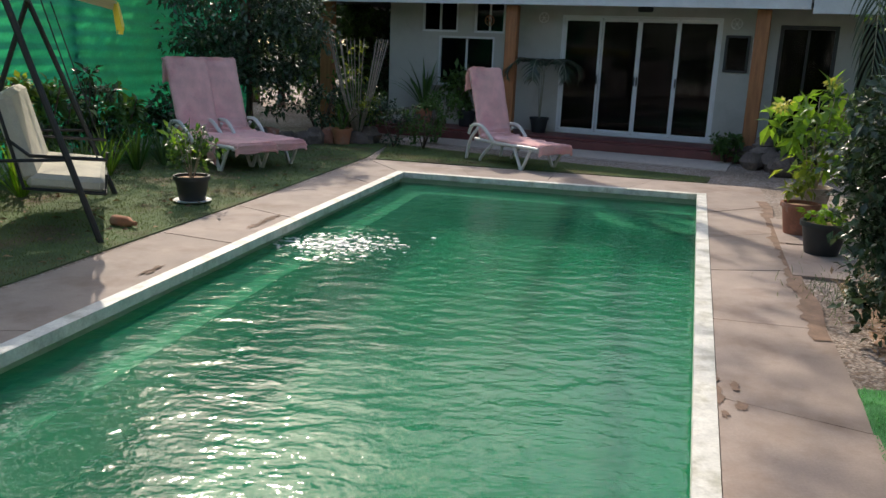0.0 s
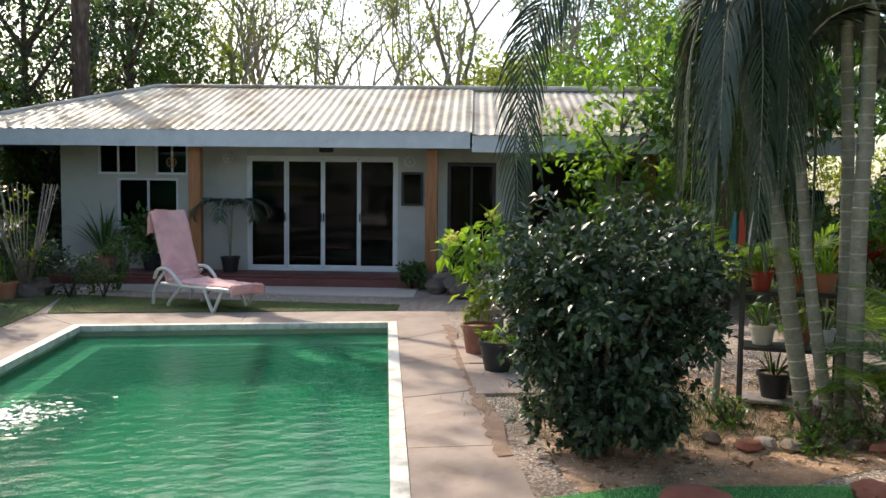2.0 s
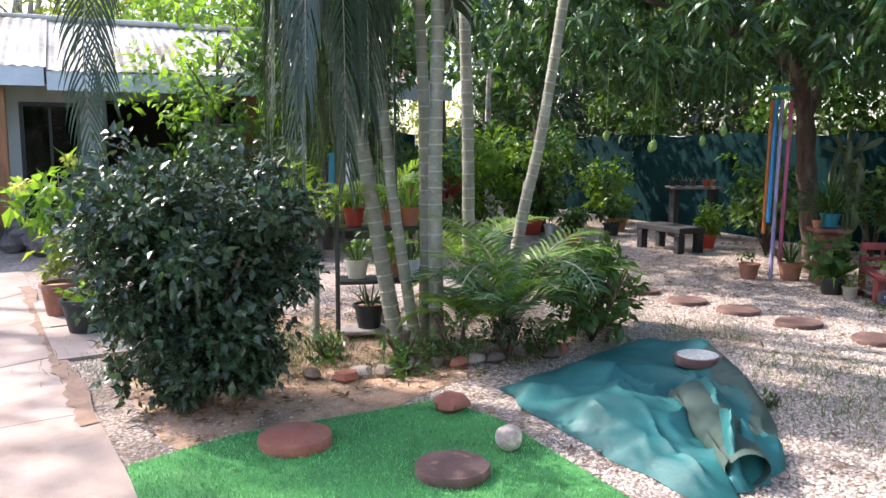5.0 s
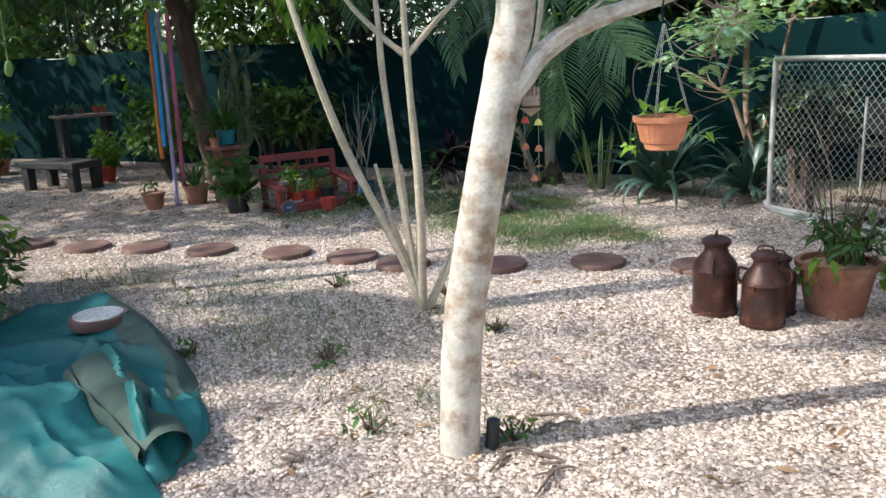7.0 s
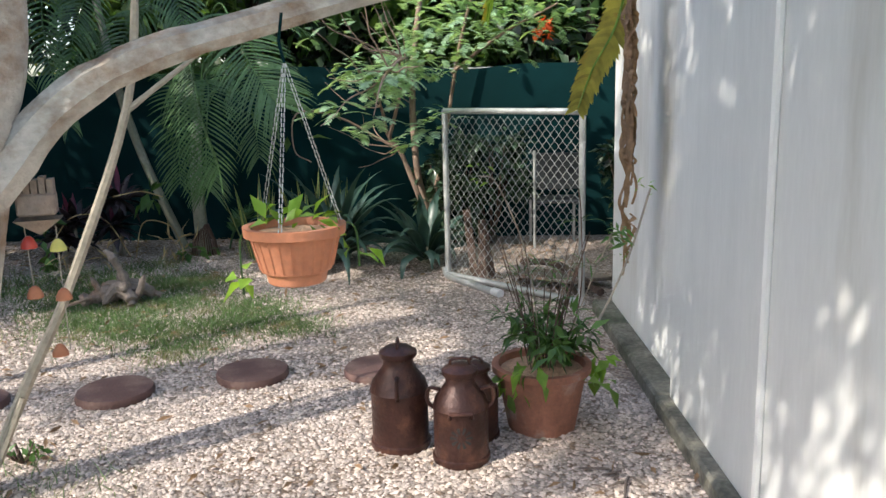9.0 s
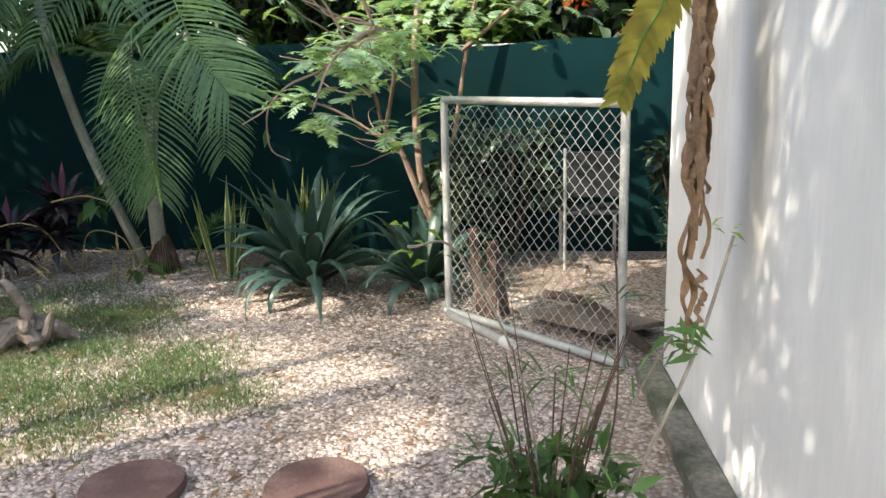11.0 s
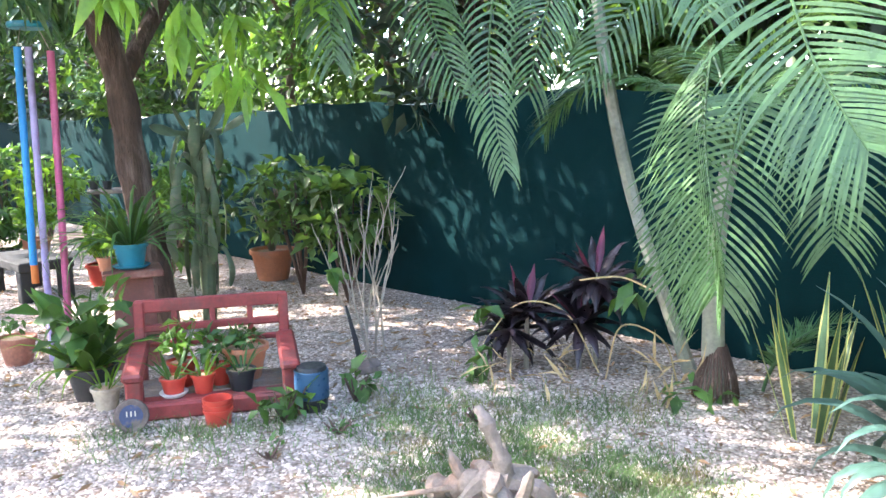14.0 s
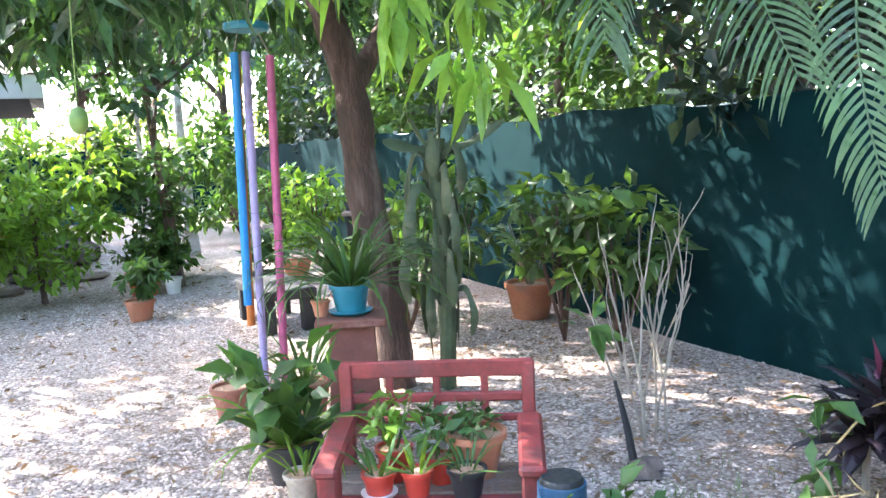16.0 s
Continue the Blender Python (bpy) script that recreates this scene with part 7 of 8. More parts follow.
for k, (x_, y_, z_) in enumerate(((0.0, -0.25, 0.75), (0.05, -0.22, 0.95), (-0.08, 0.1, 0.62), (0.1, 0.05, 0.72), (-0.12, -0.08, 0.58), (0.05, 0.16, 0.55), (0.12, -0.14, 0.66), (-0.02, 0.0, 0.78))):
    vt.append(straps(9, 0.10, 0.009, rise=(-0.2, 0.8), bend=1.3, seed=15 + k, c=(x_, y_, z_)))
leaves_part("narrow_leaves", merge(*vt), L_mid, bp)
s = Shape()
for k in range(9):
    a_ = k * 2.4
    s.tube(curve_pts([(0.06 * math.cos(a_), 0.06 * math.sin(a_), 0.28), (0.10 * math.cos(a_), 0.10 * math.sin(a_), 0.5), (0.16 * math.cos(a_), 0.16 * math.sin(a_), 0.62 + 0.02 * k)], 4), 0.0028, 4)
s.tube(curve_pts([(0.02, -0.1, 0.28), (0.0, -0.2, 0.6), (0.05, -0.23, 0.95), (0.02, -0.2, 1.1)], 5), 0.0032, 4)
part("stalk", s, M_brownBark, bp)
v, f = whorls(np.array([[-0.29, -0.19, 0.95], [-0.22, -0.25, 0.93]]), 8, 0.075, 0.018, 0.2)
leaves_part("shoot_leaves", (v, f), L_mid, bp)
part("shoot", Shape().tube(curve_pts([(0.0, -0.1, 0.3), (-0.1, -0.2, 0.7), (-0.29, -0.19, 0.95)], 5).copy(), 0.003, 4), M_twig, bp)

hp_ = thing("hanging_pot", "terracotta-coloured hanging pot with a trailing plant", "hanging pot", Matrix.Translation((4.22, -0.42, 1.178)) @ Matrix.Diagonal((0.86, 0.86, 0.8, 1.0)))
part("pot", Shape().lathe([(0.065, 0), (0.07, 0.004), (0.075, 0.03), (0.085, 0.034), (0.108, 0.125), (0.122, 0.128), (0.124, 0.152), (0.108, 0.152), (0.10, 0.13)], 28), M_terracotta, hp_, smooth=True)
for k in range(24):
    a_ = k * 2 * math.pi / 24
    part("rib", Shape().tube([(0.087 * math.cos(a_), 0.087 * math.sin(a_), 0.04), (0.106 * math.cos(a_), 0.106 * math.sin(a_), 0.12)], 0.003, 4), M_terracotta, hp_)
part("soil", Shape().lathe([(0.1, 0.12), (0.1, 0.132), (0.02, 0.136)], 16), SOIL, hp_)
for k in range(3):
    a_ = 0.6 + k * 2.094
    s = Shape()
    p0, p1 = Vector((0.115 * math.cos(a_), 0.115 * math.sin(a_), 0.15)), Vector((0, 0, 0.56))
    nl = 34
    for i in range(nl):
        p, q = p0.lerp(p1, i / nl), p0.lerp(p1, (i + 0.8) / nl)
        sd = Vector((0.004, 0.002, 0)) if i % 2 else Vector((-0.002, 0.004, 0))
        s.tube([p - sd, q - sd], 0.0016, 4).tube([p + sd, q + sd], 0.0016, 4)
    part("chain", s, M_galv, hp_)
part("cord", Shape().tube([(0, 0, 0.56), (0.002, 0.01, 0.61), (0.0, 0, 0.68)], 0.004, 5), M_shade, hp_, "green cord tied to the branch")
leaves_part("foliage", crown([(0.0, 0, 0.165, 0.09, 0.09, 0.02)], 34, 0.055, 0.026, 0.0), L_bright, hp_)
leaves_part("trailing_leaves", crown([(0.02, -0.15, 0.07, 0.03, 0.04, 0.05), (0.0, 0.13, 0.02, 0.02, 0.02, 0.03)], 6, 0.06, 0.04, 0.5), L_lime, hp_)
part("vine", Shape().tube(curve_pts([(0, -0.1, 0.15), (0.01, -0.15, 0.13), (0.02, -0.16, 0.02)], 5), 0.003, 4).tube(curve_pts([(0, 0.1, 0.15), (0, 0.13, 0.12), (0, 0.13, -0.02)], 5), 0.003, 4), L_mid, hp_)

# wind chime of little houses and bells on the white-barked tree
wc_ = thing("wind_chime", "hanging chime of a wooden house and small clay bells", "wind chime", Matrix.Translation((4.235, 0.056, 0.91)) @ Matrix.Diagonal((0.9, 0.9, 0.92, 1.0)))
s = Shape().box((0, 0, 0.505), (0.055, 0.075, 0.045), chamfer=0.004)
for k in range(5):
    s.box((0, -0.03 + 0.015 * k, 0.54), (0.045, 0.012, 0.03 + 0.012 * (k % 2)))
s.add([(0.035, -0.045, 0.475), (0.035, 0.045, 0.475), (-0.035, 0.045, 0.475), (-0.035, -0.045, 0.475), (0, 0, 0.44)], [(0, 1, 4), (1, 2, 4), (2, 3, 4), (3, 0, 4)])
part("wooden_house", s, M_drift, wc_)
part("cord", Shape().tube([(0, 0, 0.57), (0, 0, 0.70)], 0.002, 4).tube([(0, -0.03, 0.46), (0, -0.03, 0.19)], 0.0015, 4).tube([(0, 0.03, 0.46), (0, 0.025, 0.32)], 0.0015, 4), M_twig, wc_)
for k, (y_, z0, m0) in enumerate(((-0.03, 0.405, F_yellow), (0.025, 0.415, M_redplastic), (-0.03, 0.30, M_terracotta), (0.025, 0.31, M_terracotta), (-0.01, 0.18, M_terracotta))):
    part("bell", Shape().lathe([(0.017, 0), (0.016, 0.008), (0.010, 0.02), (0.004, 0.025)], 12, (0, y_, z0)), m0, wc_, smooth=True)

# chain-link gate panel leaning by the wall
gL, gR, gh = Vector((8.78, -2.38, 0.02)), Vector((7.52, -2.93, 0.02)), 1.36
gate = thing("gate_panel", "galvanised chain-link gate panel standing on the gravel", "gate")
for p in (gL, gR):
    part("gate_post", Shape().tube([p, p + Vector((0, 0, gh))], 0.024, 10), M_galv, gate, smooth=True)
for z0 in (0.02, gh):
    part("gate_rail", Shape().tube([gL + Vector((0, 0, z0)), gR + Vector((0, 0, z0))], 0.024, 10), M_galv, gate, smooth=True)
ge = (gR - gL)
gw = ge.length
ge.normalize()
gn = Vector((-ge.y, ge.x, 0))
s = Shape()
DM = 0.037
cnt = int(gw / DM) + 1
for i in range(cnt):
    pts = []
    j = 0
    z0 = 0.05
    while z0 < gh - 0.01:
        d_ = (i + (0.5 if (i + j) % 2 else -0.5) * 1.05) * DM
        p = gL + ge * min(max(d_, 0.0), gw) + Vector((0, 0, z0)) + gn * (0.003 if (i + j) % 2 else -0.003)
        pts.append(p)
        z0 += 0.041
        j += 1
    s.tube(pts, 0.0024, 4, cap=False)
tagged(part("chain_link", s, M_wire, gate, "diamond wire mesh"), kind="stuff")
br = thing("drain_pipe", "grey bent pipe lying at the foot of the gate", "pipe")
part("pipe", Shape().tube(curve_pts([(8.80, -2.36, 0.10), (8.76, -2.37, 0.03), (8.5, -2.42, 0.025), (8.05, -2.52, 0.025)], 6), 0.028, 10), M_galv, br, smooth=True)
part("pipe_end", Shape().tube([(8.12, -2.505, 0.026), (8.03, -2.525, 0.026)], 0.034, 10), M_whiteplastic, br, smooth=True)
# clutter behind the gate
for x_, y_, rz, lean, ln in ((8.72, -2.56, 70, 24, 0.62), (8.63, -2.64, 58, 32, 0.55), (8.80, -2.72, 80, 18, 0.50)):
    pk = thing("plank", "old brown plank leaning behind the gate", "plank", pose(x_, y_, 0.0, 0, 0, rz))
    part("board", Shape().box((0, 0, 0), (0.065, 0.018, ln), pose(0, 0.08, ln * 0.46, lean, 6, 0), chamfer=0.004), M_brownBark, pk)
ch = thing("chair_frame", "grey metal chair stored behind the gate", "chair", pose(9.72, -3.85, 0, 0, 0, 70))
for x_ in (-0.22, 0.22):
    for y_ in (-0.2, 0.2):
        part("leg", Shape().tube([(x_, y_, 0), (x_, y_, 0.45 if y_ < 0 else 0.95)], 0.014, 7), M_galv, ch, smooth=True)
part("seat", Shape().box((0, 0, 0.45), (0.46, 0.42, 0.03), chamfer=0.01), M_blackplastic, ch)
part("backrest", Shape().box((0, 0.2, 0.75), (0.42, 0.02, 0.35), chamfer=0.008), M_blackplastic, ch)
tl = thing("lump_of_cardboard", "flattened cardboard and debris behind the gate", "debris", pose(8.2, -3.1, 0.0, 0, 0, 20))
part("sheet", Shape().box((0, 0, 0.05), (0.7, 0.5, 0.03), pose(0, 0, 0.02, 6, 4, 0), chamfer=0.005), M_drift, tl)
part("branch", Shape().tube(curve_pts([(-0.6, 0.2, 0.08), (0, 0, 0.16), (0.5, -0.1, 0.1)], 5), 0.03, 7), M_brownBark, tl, smooth=True)

# dry banana leaves hanging on the white wall
bl = thing("dry_banana_leaf", "brown dry banana leaf hanging down the white wall", "leaf", wm4 @ Matrix.Translation((1.28, -0.10, 0)))
for k in range(30):
    v = []
    n_ = 40
    off = random.uniform(-0.12, 0.12)
    z1 = 2.3 - random.uniform(0, 0.9) * (k % 3)
    z0 = z1 - random.uniform(0.5, 1.3)
    z0 = max(z0, 0.4 + 0.04 * k)
    for i in range(n_ + 1):
        t = i / n_
        z = z1 + (z0 - z1) * t
        w_ = (0.007 + 0.024 * math.sin(t * 3.1)) * (1 + 1.3 * noise.noise(Vector((k * 1.7, t * 24, 0))))
        x_ = off * (0.35 + 0.75 * t) + 0.025 * noise.noise(Vector((k * 2.3, t * 2.5, 3))) + 0.06 * (t - 0.3)
        y_ = -0.02 + 0.05 * noise.noise(Vector((k * 1.3, t * 5, 6))) - 0.02
        tw_ = 0.7 * noise.noise(Vector((k, t * 4, 11)))
        v += [(x_ - w_ * math.cos(tw_), y_ - w_ * math.sin(tw_), z), (x_, y_ - 0.012, z), (x_ + w_ * math.cos(tw_), y_ + w_ * math.sin(tw_), z)]
    s = Shape().add(v, [(3 * i + a, 3 * i + a + 1, 3 * i + a + 4, 3 * i + a + 3) for i in range(n_) for a in (0, 1)])
    part("dry_leaf", s, M_dryleaf, bl)
ban = thing("banana_plant", "banana plant with a yellowing leaf above the wall", "banana plant", wm4 @ Matrix.Translation((-0.25, 0.3, 0)))
part("stem", Shape().tube(curve_pts([(-0.15, 0.12, 0), (-0.12, 0.1, 1.2), (0.0, 0.06, 2.3)], 6), [0.05 - 0.0015 * i for i in range(13)], 9), M_dryleaf, ban, smooth=True)
for az, rise, droop, ln in ((60, 70, 150, 1.3), (150, 60, 150, 1.3), (250, 60, 140, 1.5), (300, 70, 150, 1.4), (20, 60, 140, 1.4)):
    stem_, lf = frond((0, 0.05, 2.05), az, ln * 1.1, rise, droop, pairs=34, leaf=0.24, width=0.05, hang=0.25, stalk=0.15, fold=0.2)
    ob = leaves_part("leaf", lf, L_banana, ban, "torn yellow-green banana leaf")
    part("leaf_rib", stem_, L_bright, ob, smooth=True)

hung_frond(ban, L_oldbanana, L_bright, [(wm4.inverted() @ Vector(p)) - Vector((-0.25, 0.3, 0)) for p in ((7.55, -3.25, 2.05), (7.2, -3.1, 2.35), (6.95, -2.92, 2.2), (6.96, -2.83, 1.89), (7.02, -2.72, 1.66), (7.06, -2.64, 1.42))],
           (-1, 0.1, 0.15), pairs=44, leaf=0.14, width=0.034, start=0.25, open_=(75, 45), sag=0.10, rib=0.012, label="torn yellow-green banana leaf")

# ---- planting along the east fence ----
def agave(x, y, n, ln, seed):
    t_ = thing("agave", "large dark blue-green agave rosette in the gravel", "agave", Matrix.Translation((x, y, 0.05)), group="agaves by the gate")
    r_ = random.Random(seed)
    for k in range(n):
        t = (k / n) ** 1.4
        vt = straps(1, ln * (1.0 - 0.12 * t), 0.105, rise=(0.45 + 0.85 * t, 0.6 + 0.9 * t), bend=2.9 - 2.1 * t, base_r=0.05, seed=seed * 100 + k, seg=8, c=(0, 0, 0.02 + 0.16 * t))
        a_ = 2.399963 * k
        c_, s_ = math.cos(a_), math.sin(a_)
        v_ = vt[0].copy()
        v_[:, 0], v_[:, 1] = vt[0][:, 0] * c_ - vt[0][:, 1] * s_, vt[0][:, 0] * s_ + vt[0][:, 1] * c_
        leaves_part("leaf", (v_, vt[1]), L_agave, t_)
    return t_


agave(9.68, -1.60, 54, 0.86, 3)
agave(9.3, -2.36, 36, 0.62, 4)
for x_, y_, n_, h in ((10.37, -1.03, 8, 0.7), (10.75, -1.6, 9, 0.8), (10.55, -1.85, 7, 0.75)):
    t_ = thing("snake_plant", "upright snake plant with yellow-edged leaves", "snake plant", Matrix.Translation((x_, y_, 0)))
    leaves_part("leaf_margin", straps(n_, h, 0.062, rise=(1.2, 1.5), bend=0.12, base_r=0.10, seed=int(x_ * 7), taper=True, fold=0.1), L_sansey, t_)
    v, f = straps(n_, h * 0.985, 0.040, rise=(1.2, 1.5), bend=0.12, base_r=0.10, seed=int(x_ * 7), taper=True, fold=0.1)
    leaves_part("leaves", (v + np.array([-0.003, 0.0, 0.002]), f), L_sanse, t_)
for x_, y_, h, sd in ((11.0, 0.62, 0.52, 1), (11.2, 0.22, 0.76, 2), (10.95, 0.72, 0.36, 3), (11.1, 0.3, 0.42, 4)):
    t_ = thing("cordyline", "dark maroon broad-leaved cordyline by the fence", "cordyline", Matrix.Translation((x_, y_, 0)))
    part("stem", Shape().tube([(0, 0, 0), (0.02, 0, h * 0.8)], [0.018, 0.014], 7), M_twig, t_, smooth=True)
    leaves_part("leaves", straps(40, 0.32, 0.085, rise=(-0.7, 1.1), bend=1.2, base_r=0.02, seed=sd, c=(0.02, 0, h * 0.75)), L_cordy, t_)
    leaves_part("young_leaves", straps(2, 0.30, 0.06, rise=(0.7, 1.4), bend=0.4, seed=sd + 9, c=(0.02, 0, h * 0.8)), L_magenta, t_)
vn = thing("climbing_vine", "straggling vine stems with a few hanging leaves", "vine")
s = Shape()
s.tube(curve_pts([(11.0, 0.15, 0.02), (10.95, 0.35, 0.4), (10.85, 0.62, 0.46), (10.75, 0.82, 0.22)], 7), 0.0055, 5).tube(curve_pts([(10.95, 0.1, 0.0), (10.9, 0.0, 0.35), (10.85, -0.25, 0.3), (10.8, -0.35, 0.05)], 7), 0.0055, 5)
s.tube(curve_pts([(10.9, 0.25, 0.62), (10.85, 0.0, 0.66), (10.8, -0.2, 0.6)], 6), 0.006, 5)
part("vine_stem", s, M_straw, vn)
leaves_part("leaves", crown([(10.78, 0.83, 0.32, 0.06, 0.06, 0.18), (10.85, -0.1, 0.6, 0.06, 0.1, 0.06), (10.7, 0.85, 0.1, 0.05, 0.05, 0.08), (10.65, -0.5, 0.08, 0.16, 0.16, 0.06)], 14, 0.16, 0.07, 1.0), L_mid, vn)
leaves_part("dead_leaves", crown([(10.7, 0.55, 0.12, 0.25, 0.3, 0.1), (10.8, -0.3, 0.12, 0.15, 0.15, 0.1)], 26, 0.2, 0.02, 0.5), M_straw, vn)
tb = thing("leafless_shrub", "leafless grey twiggy shrub with one green shoot", "shrub", Matrix.Translation((11.02, 1.76, 0)))
s = Shape()
r_ = random.Random(11)
def wavy(p_, d_, length, r0_, depth):
    """A wavering twig that forks on its way up."""
    pts_ = [p_.copy()]
    n_ = 5
    for j in range(n_):
        d_ = (d_ + Vector((r_.uniform(-0.16, 0.16), r_.uniform(-0.16, 0.16), r_.uniform(0.0, 0.12)))).normalized()
        p_ = p_ + d_ * length / n_
        pts_.append(p_.copy())
        if depth and j in (1, 3):
            wavy(p_, (d_ + Vector((r_.uniform(-0.3, 0.3), r_.uniform(-0.3, 0.3), 0.2))).normalized(), length * 0.5, r0_ * 0.65, depth - 1)
    c_ = curve_pts(pts_, 3)
    s.tube(c_, [r0_ * (1 - 0.6 * i / (len(c_) - 1)) for i in range(len(c_))], 5)


for k in range(7):
    a_ = k * 0.9 + r_.uniform(-0.2, 0.2)
    rr = r_.uniform(0.02, 0.12)
    wavy(Vector((rr * math.cos(a_), rr * math.sin(a_), -0.01)), Vector((0.09 * math.cos(a_), 0.13 * math.sin(a_), 1)).normalized(), r_.uniform(0.65, 0.98), 0.0095, 2)
part("branchwork", s, M_twig, tb)
leaves_part("shoot_leaves", crown([(-0.15, 0.25, 0.62, 0.10, 0.10, 0.04)], 9, 0.17, 0.07, 0.4), L_mid, tb)
bk = thing("slate_spike", "dark slate spike stuck in the gravel", "stone", Matrix.Translation((10.63, 1.62, 0)))
part("spike", Shape().tube([(0, 0.0, 0), (0.0, 0.04, 0.2), (0.0, 0.10, 0.42)], [0.022, 0.018, 0.008], 6), M_dark, bk, smooth=True)
part("base_stone", Shape().blob((0.0, -0.05, 0.03), (0.095, 0.085, 0.045), 0.25, 10, 4), M_rock, bk, smooth=True)
pot("wide terracotta pot by the fence with dry stems", 13.2, 4.05, 0, 0.22, 0.32, M_terracotta, [("branchwork", stems(0.3, 0.25, 0.55, 9, 0.01, 3), M_twig), ("leaves", bushy(0.6, 0.25, 0.3, 5, 0.2, 0.06, per=6), L_mid)])

# driftwood stump on the grass
dw = thing("driftwood", "grey weathered driftwood root on the grass", "driftwood", Matrix.Translation((9.1, 0.16, 0)))
s = Shape()
limb(s, [(0, 0.3, 0.04), (0, 0.1, 0.10), (0.0, -0.02, 0.16), (0.0, 0.05, 0.36), (0.02, 0.10, 0.42)], 0.06, 0.02, 9, 6, 0.9)
limb(s, [(0, 0.0, 0.13), (0.03, -0.15, 0.09), (0.05, -0.26, 0.02)], 0.065, 0.025, 8, 5, 0.9)
limb(s, [(0, 0.15, 0.08), (-0.08, 0.25, 0.08), (-0.12, 0.4, 0.05), (-0.16, 0.52, 0.03)], 0.018, 0.005, 8, 5, 0.8)
limb(s, [(0, 0.05, 0.12), (-0.1, -0.05, 0.07), (-0.16, -0.06, 0.01)], 0.05, 0.03, 8, 5, 0.9)
part("stump", s, M_drift, dw, smooth=True)
for k in range(9):
    a_ = k * 0.8
    s = Shape()
    limb(s, [(0.0, 0.03, 0.12), (0.08 * math.cos(a_), 0.12 * math.sin(a_), 0.10 + 0.05 * math.sin(k * 2.1)), (0.14 * math.cos(a_), 0.22 * math.sin(a_), 0.03 + 0.1 * (k % 3))], 0.05, 0.012, 7, 4, 1.2)
    part("root", s, M_drift, dw, smooth=True)


def tufts(name, label, spots, n, h, mat, seed):
    """Grass standing in uneven patches: (x, y, rx, ry) each."""
    r_ = np.random.default_rng(seed)
    q = []
    for x_, y_, a_, b_ in spots:
        m_ = int(n * a_ * b_)
        p = r_.normal(size=(m_, 2)) * np.array([a_, b_]) * 0.55 + np.array([x_, y_])
        q.append(p)
    q = np.concatenate(q)
    n_ = len(q)
    hh = h * (0.4 + 0.9 * r_.random(n_))
    a_ = r_.random(n_) * 6.283
    side = np.stack([np.cos(a_), np.sin(a_), np.zeros(n_)], 1) * 0.0022
    base = np.column_stack([q, np.zeros(n_)])
    lean = np.column_stack([r_.normal(size=(n_, 2)) * 0.5, np.ones(n_)]) * hh[:, None]
    mid, tip = base + lean * 0.55, base + lean * np.array([1.3, 1.3, 0.85])
    v = np.stack([base - side, base + side, mid - side * 0.8, mid + side * 0.8, tip], 1).reshape(-1, 3)
    f = (np.arange(n_)[:, None, None] * 5 + np.array([[0, 1, 3], [0, 3, 2], [2, 3, 4]])[None]).reshape(-1, 3)
    return tagged(leaves_part(name, (v, f), mat), label, "grass", kind="stuff")


tufts("grass", "thin green grass patch on the gravel", [(9.3, 0.5, 0.5, 0.45), (8.6, 0.35, 0.45, 0.45), (8.2, 0.0, 0.35, 0.4), (8.1, -0.6, 0.35, 0.45), (7.85, -0.95, 0.25, 0.25), (9.6, -0.2, 0.35, 0.3), (8.9, -0.2, 0.35, 0.35), (9.7, 0.3, 0.35, 0.35), (9.5, -0.45, 0.4, 0.3), (7.7, -0.2, 0.3, 0.3), (8.5, -0.7, 0.4, 0.35)], 15500, 0.05, M_grass, 1)
tufts("grass", "sparse dry grass on the gravel", [(5.6, 1.4, 0.8, 0.7), (6.4, 2.0, 0.7, 0.6), (5.9, 0.4, 0.4, 0.35), (4.6, 0.6, 0.3, 0.3), (6.9, 3.1, 0.5, 0.5), (4.3, 0.25, 0.2, 0.2), (9.2, 1.75, 0.35, 0.4), (10.2, 1.0, 0.6, 0.6), (9.0, 2.1, 0.2, 0.4)], 1500, 0.09, M_grass, 2)
tufts("grass", "thin green grass before the red bench", [(9.35, 1.95, 0.16, 0.3), (9.55, 1.65, 0.2, 0.2), (9.9, 0.95, 0.45, 0.4), (10.2, 0.35, 0.4, 0.4), (9.2, 2.3, 0.12, 0.15), (10.4, -0.1, 0.3, 0.3)], 7000, 0.06, M_grass, 4)
tufts("weeds", "low weeds around the bush and palm bed", [(4.0, 5.3, 0.9, 0.8), (3.6, 4.9, 0.5, 0.5), (5.2, 3.75, 0.5, 0.3), (4.4, 4.3, 0.4, 0.3), (3.2, 5.6, 0.5, 0.5)], 2500, 0.10, M_grass, 3)
for x_, y_ in ((6.3, 0.5), (5.6, 0.2), (4.25, 0.15), (5.3, 1.9), (6.6, 1.3), (5.2, 1.1), (9.2, 1.35), (9.6, 1.2), (10.0, 0.6), (4.35, 0.75)):
    bed_plant("small green weed in the gravel", x_, y_, 0.09, 0.12, L_mid, 4, 0.05, per=6, name="weed", cat="plant")

for x_, y_, h, r0 in ((8.2, -4.9, 1.3, 0.6), (7.4, -5.2, 1.6, 0.6), (9.3, -4.5, 1.2, 0.45), (10.05, -3.3, 1.25, 0.4), (10.2, -2.95, 1.0, 0.35)):
    bed_plant("dark leafy shrub in the corner behind the gate", x_, y_, h, r0, L_bush, 22, 0.12, per=36)


# ---- red bench with flower pots, pedestal and poles ----
BM = pose(9.84, 2.16, 0, 0, 0, -53)      # local x along the bench, -y towards the path
bench = thing("garden_bench", "low red-painted wooden bench crowded with flower pots", "bench", BM)
W2 = 0.42
